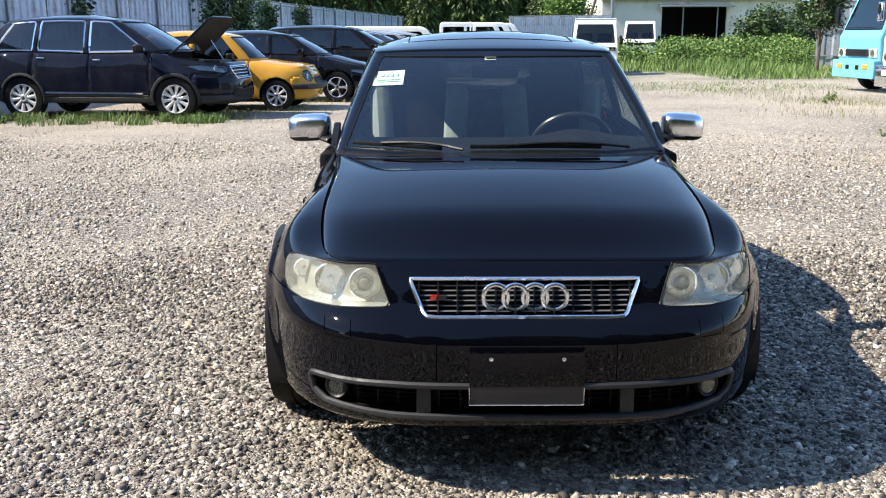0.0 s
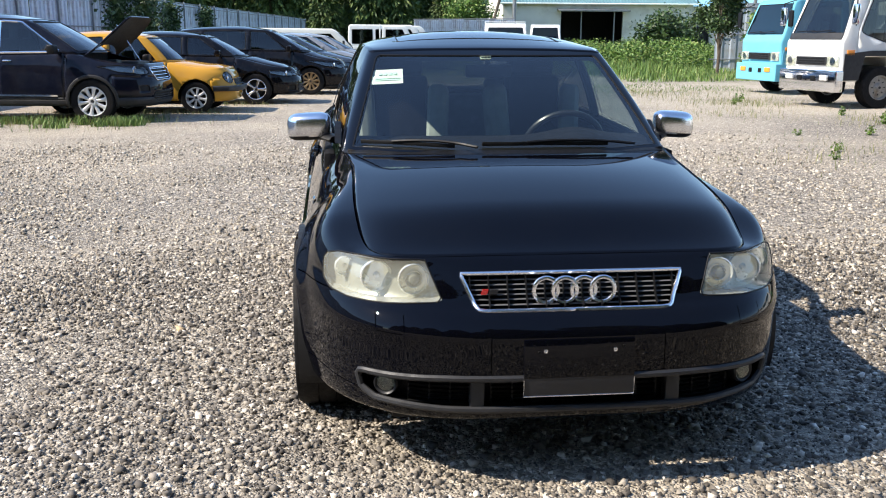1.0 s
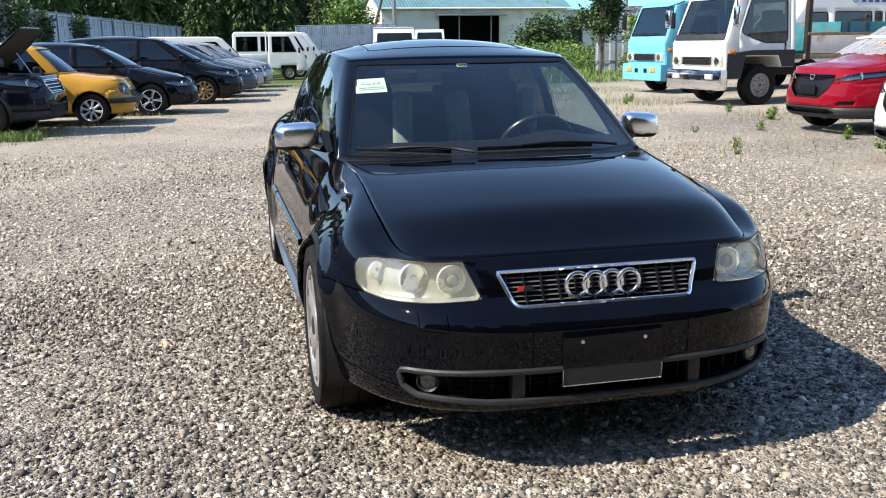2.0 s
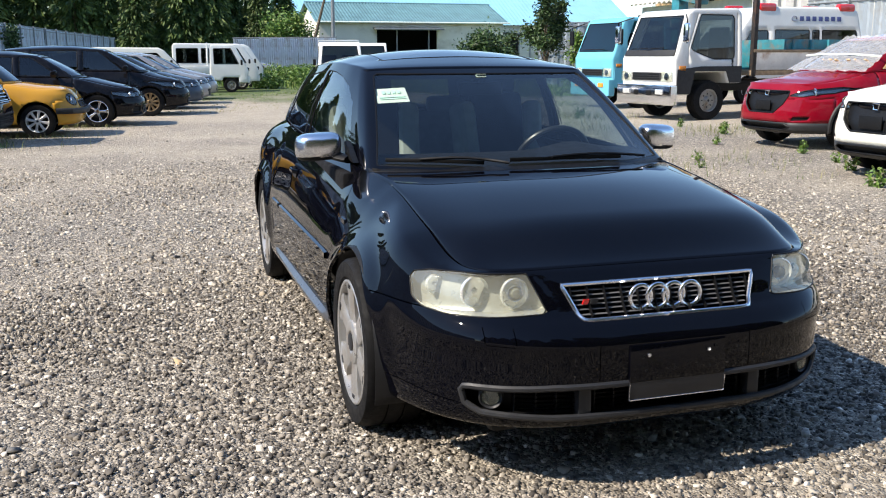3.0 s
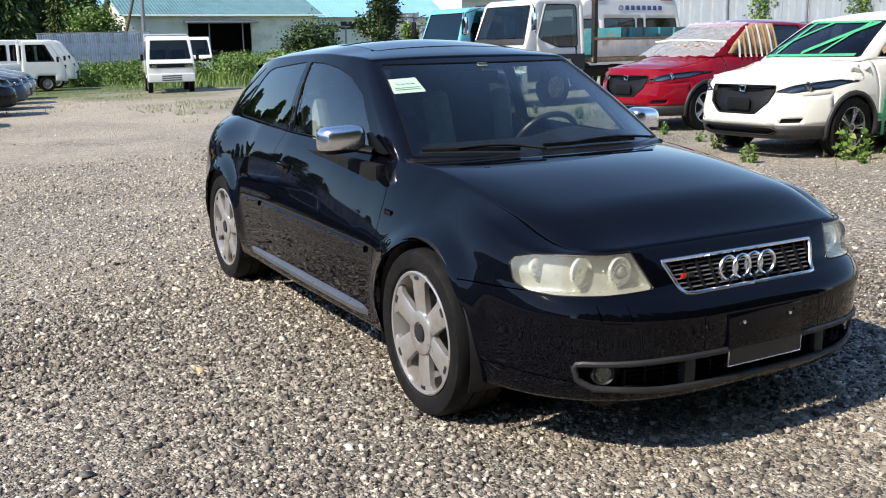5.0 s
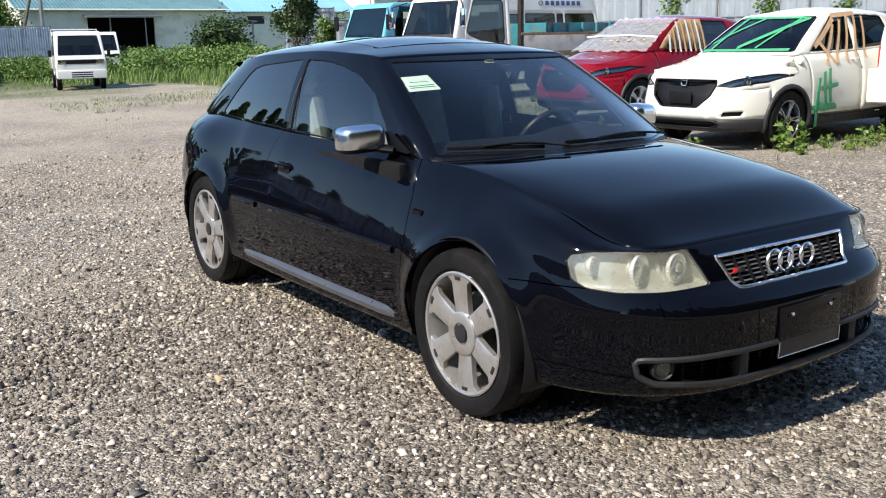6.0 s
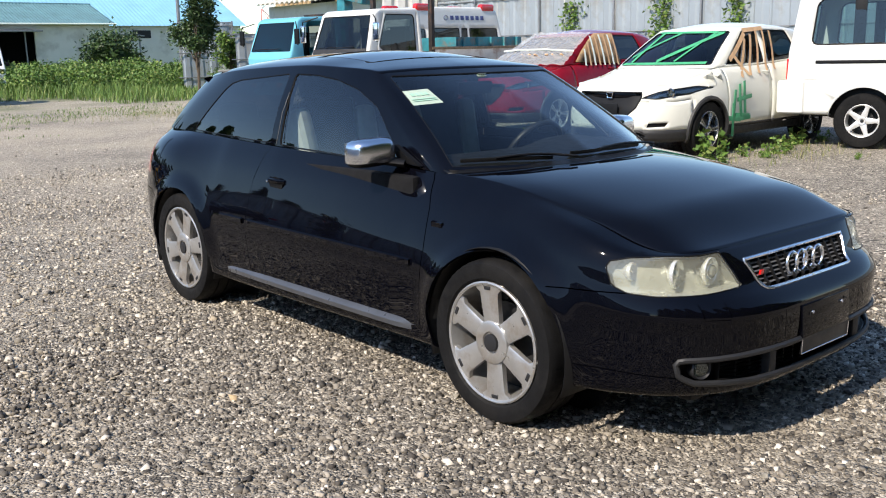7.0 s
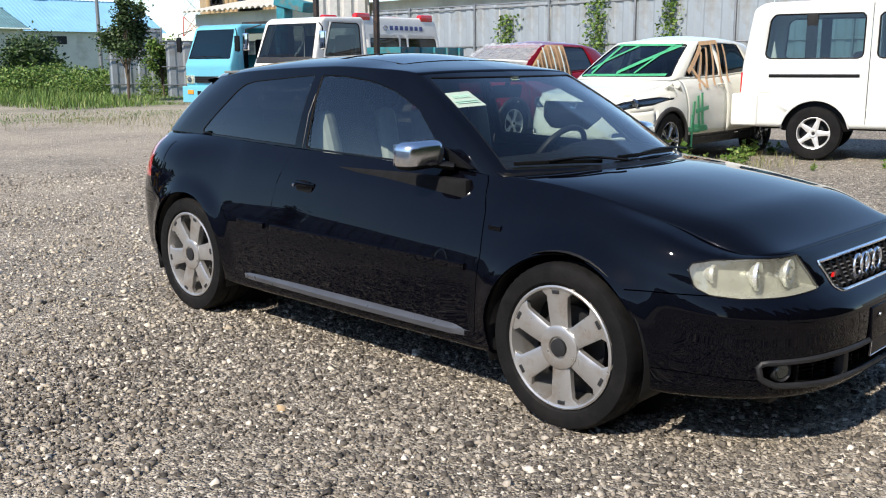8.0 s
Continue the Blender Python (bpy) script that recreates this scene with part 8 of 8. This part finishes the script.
roof_sheet(W + 1.0, D / 2 + 0.9, RG - EV + 0.3, 0.33, 0.09, TEALROOF, wh, pose(-0.5, -0.7, EV - 0.1))
roof_sheet(W + 1.0, D / 2 + 0.9, RG - EV + 0.3, 0.33, 0.09, TEALROOF, wh, pose(W + 0.5, D + 0.9, EV - 0.1, 0, 0, 180))
part("ridge", tube([(-0.5, D / 2 + 0.1, RG + 0.18), (W + 0.5, D / 2 + 0.1, RG + 0.18)], 0.14, 8), TEALROOF, wh)
part("gutter", tube([(-0.5, -0.75, EV - 0.08), (W + 0.5, -0.75, EV - 0.08)], 0.08, 8), PAPER, wh)
part("bay_canopy", block((7.2, 1.3, 0.16), (9.1, -0.75, 3.95), 0.02, 2, (6, 0, 0)), POST, wh)
part("bay_post", block((0.12, 0.12, 3.85), (8.0, -0.1, 1.92)), POST, wh)
part("bay_post", block((0.12, 0.12, 3.85), (11.4, -0.1, 1.92)), POST, wh)
# extra sheet ahead of the plaster rear wall: the bay's shade as colour
part("dark_backing", block((W - 0.6, 0.1, EV - 0.2), (W / 2, D * 0.75, EV / 2)), SHADE, wh)
lean = thing("lean_to", pose(36.0, 93.4, 0.13), "small dark lean-to shed with a sheet roof", "shed")
part("roof", block((3.4, 4.0, 0.10), (1.7, 1.6, 3.55), 0.02, 2, (0, 4, 0)), POST, lean)
for x, y in ((0.3, 0), (3.0, 0), (3.0, 3.2)):
    part("post", block((0.14, 0.14, 3.5), (x, y, 1.75)), POST, lean)
# near-black sheet, holding the open shed's shade in its colour
part("dark_backing", block((3.0, 0.1, 3.3), (1.6, 3.3, 1.65)), SHADE, lean)

b2 = thing("long_shed", pose(14.8, 106.0, 0.13), "long cream shed with a pale blue metal roof", "building")
L2, D2, E2, R2 = 43.0, 14.0, 5.0, 8.6
part("wall", block((L2, 0.3, E2), (L2 / 2, 0, E2 / 2)), PLASTER, b2)
part("wall", block((0.3, D2, E2), (L2 - 0.15, D2 / 2 + 0.16, E2 / 2)), PLASTER, b2)
part("wall", block((0.3, D2, E2), (0.15, D2 / 2 + 0.16, E2 / 2)), PLASTER, b2)
part("gable", prism([(0, E2), (D2, E2), (D2 / 2, R2 - 0.15)], 0.3, "x", L2 - 0.3), surface("gable_grey", (0.16, 0.16, 0.17), 0.7), b2)
roof_sheet(L2 + 1.2, D2 / 2 + 0.8, R2 - E2 + 0.35, 0.5, 0.02, BLUEROOF, b2, pose(-0.6, -0.7, E2 - 0.15))
roof_sheet(L2 + 1.2, D2 / 2 + 0.8, R2 - E2 + 0.35, 0.5, 0.05, BLUEROOF, b2, pose(L2 + 0.6, D2 + 0.7, E2 - 0.15, 0, 0, 180))
for x in (30.0, 36.0):
    part("window", block((2.2, 0.1, 0.9), (x, -0.16, 3.9), 0.02), SHADE, b2)
for x in (14.0, 31.0):
    part("roof_vent", block((1.5, 0.9, 0.5), (x, D2 / 2 + 0.1, R2 + 0.45), 0.05), POST, b2)

tan = thing("tan_workshop", pose(29.0, 49.6, 0.13, 0, 0, -29.1), "tall tan corrugated workshop with small windows", "building")
rows = []
prof = []
for k in range(24):
    prof += [(k * 0.28, 0.0), (k * 0.28 + 0.09, -0.04), (k * 0.28 + 0.19, -0.04)]
prof.append((24 * 0.28, 0.0))
wallm = sheet([[(x, y, z) for x, y in prof] for z in (0, 2.4, 4.8, 7.2)])
part("front_wall", wallm, TANWALL, tan, smooth=False)
part("core", block((6.66, 8.0, 7.2), (3.36, 4.05, 3.6)), TANWALL, tan)
part("roof", block((7.2, 8.6, 0.2), (3.36, 4.0, 7.35), 0.03), POST, tan)
for x, z, w in ((0.32, 4.5, 0.6), (1.95, 4.2, 1.35)):
    win = tagged(new("window"), "dark sliding window in a black frame")
    win.parent = tan
    part("frame", block((w + 0.14, 0.10, 1.14), (x + w / 2, -0.05, z + 0.5), 0.02), SHADE, win)
    part("pane", block((w * 0.48, 0.03, 1.0), (x + w * 0.26, -0.11, z + 0.5), 0.005), CARGLASS, win)
    part("pane", block((w * 0.48, 0.03, 1.0), (x + w * 0.74, -0.10, z + 0.5), 0.005), CARGLASS, win)
silo = thing("white_container", pose(23.6, 32.3, 0.13, 0, 0, -38.2), "grey white ribbed container standing on end", "container")
prof = []
for k in range(4):
    prof += [(k * 0.62, 0.0), (k * 0.62 + 0.10, -0.12), (k * 0.62 + 0.42, -0.12), (k * 0.62 + 0.52, 0.0)]
prof.append((2.48, 0.0))
PALE = surface("pale_ribbed_steel", (0.55, 0.54, 0.51), 0.55, vary=0.08, dirt=(0.36, 0.34, 0.3), dirt_scale=1.2)
part("ribbed_wall", sheet([[(x, y, z) for x, y in prof] for z in (0, 2.6, 5.6)]), PALE, silo, smooth=False)
part("core", block((2.46, 2.4, 5.6), (1.24, 1.25, 2.8), 0.03), PALE, silo)
hall = thing("cream_hall", pose(26.0, 20.0, 0.13), "cream hall with a scalloped roof edge beyond the fence", "building")
part("wall", block((12.0, 26.0, 3.9), (6.0, 13.0, 1.95)), PLASTER, hall)
o = roof_sheet(26.0, 7.0, 1.3, 0.5, 0.10, surface("cream_roof", (0.62, 0.58, 0.50), 0.6, vary=0.06, scale=0.7), hall, pose(-0.8, 26.0, 3.95, 0, 0, -90))

# poles and mast
pole = thing("utility_pole", pose(12.75, 69.3, 0.10), "grey concrete utility pole with a cross arm", "pole", "utility poles")
part("shaft", lathe([(-0.2, 0.17), (5.0, 0.14), (10.0, 0.10), (10.05, 0.001)], 14, "z"), POST, pole)
part("cross_arm", block((1.6, 0.10, 0.10), (0, 0, 9.3), 0.01), POST, pole)
copy_thing(pole, pose(31.9, 69.6, 0.13)).matrix_world = pose(31.9, 69.6, 0.13)
prop = thing("leaning_pole", pose(8.9, 59.6, 0.06, 0, 16, 0), "weathered wooden pole leaning in the weeds", "pole")
part("shaft", lathe([(-0.3, 0.11), (5.6, 0.08), (5.62, 0.001)], 10, "z"), BARK, prop)
mast = thing("lattice_mast", pose(51.4, 86.4, 0.13), "red and white lattice mast far behind", "mast")
MASTWHITE, MASTRED = surface("mast_white", (0.7, 0.7, 0.7), 0.5), surface("mast_red", (0.5, 0.05, 0.04), 0.5)
for k in range(7):
    z0, z1 = k * 2.0, k * 2.0 + 2.0
    w0, w1 = 1.5 - 0.10 * k, 1.4 - 0.10 * k
    b = bmesh.new()
    for i in range(4):
        sx, sy = ((-1, -1), (1, -1), (1, 1), (-1, 1))[i]
        tx, ty = ((-1, -1), (1, -1), (1, 1), (-1, 1))[(i + 1) % 4]
        tube([(sx * w0, sy * w0, z0), (sx * w1, sy * w1, z1)], 0.06, 4, bm=b)
        tube([(sx * w0, sy * w0, z0), (tx * w1, ty * w1, z1)], 0.035, 4, bm=b)
        tube([(tx * w0, ty * w0, z0), (sx * w1, sy * w1, z1)], 0.035, 4, bm=b)
    part("section", b, MASTRED if k % 2 == 0 else MASTWHITE, mast)
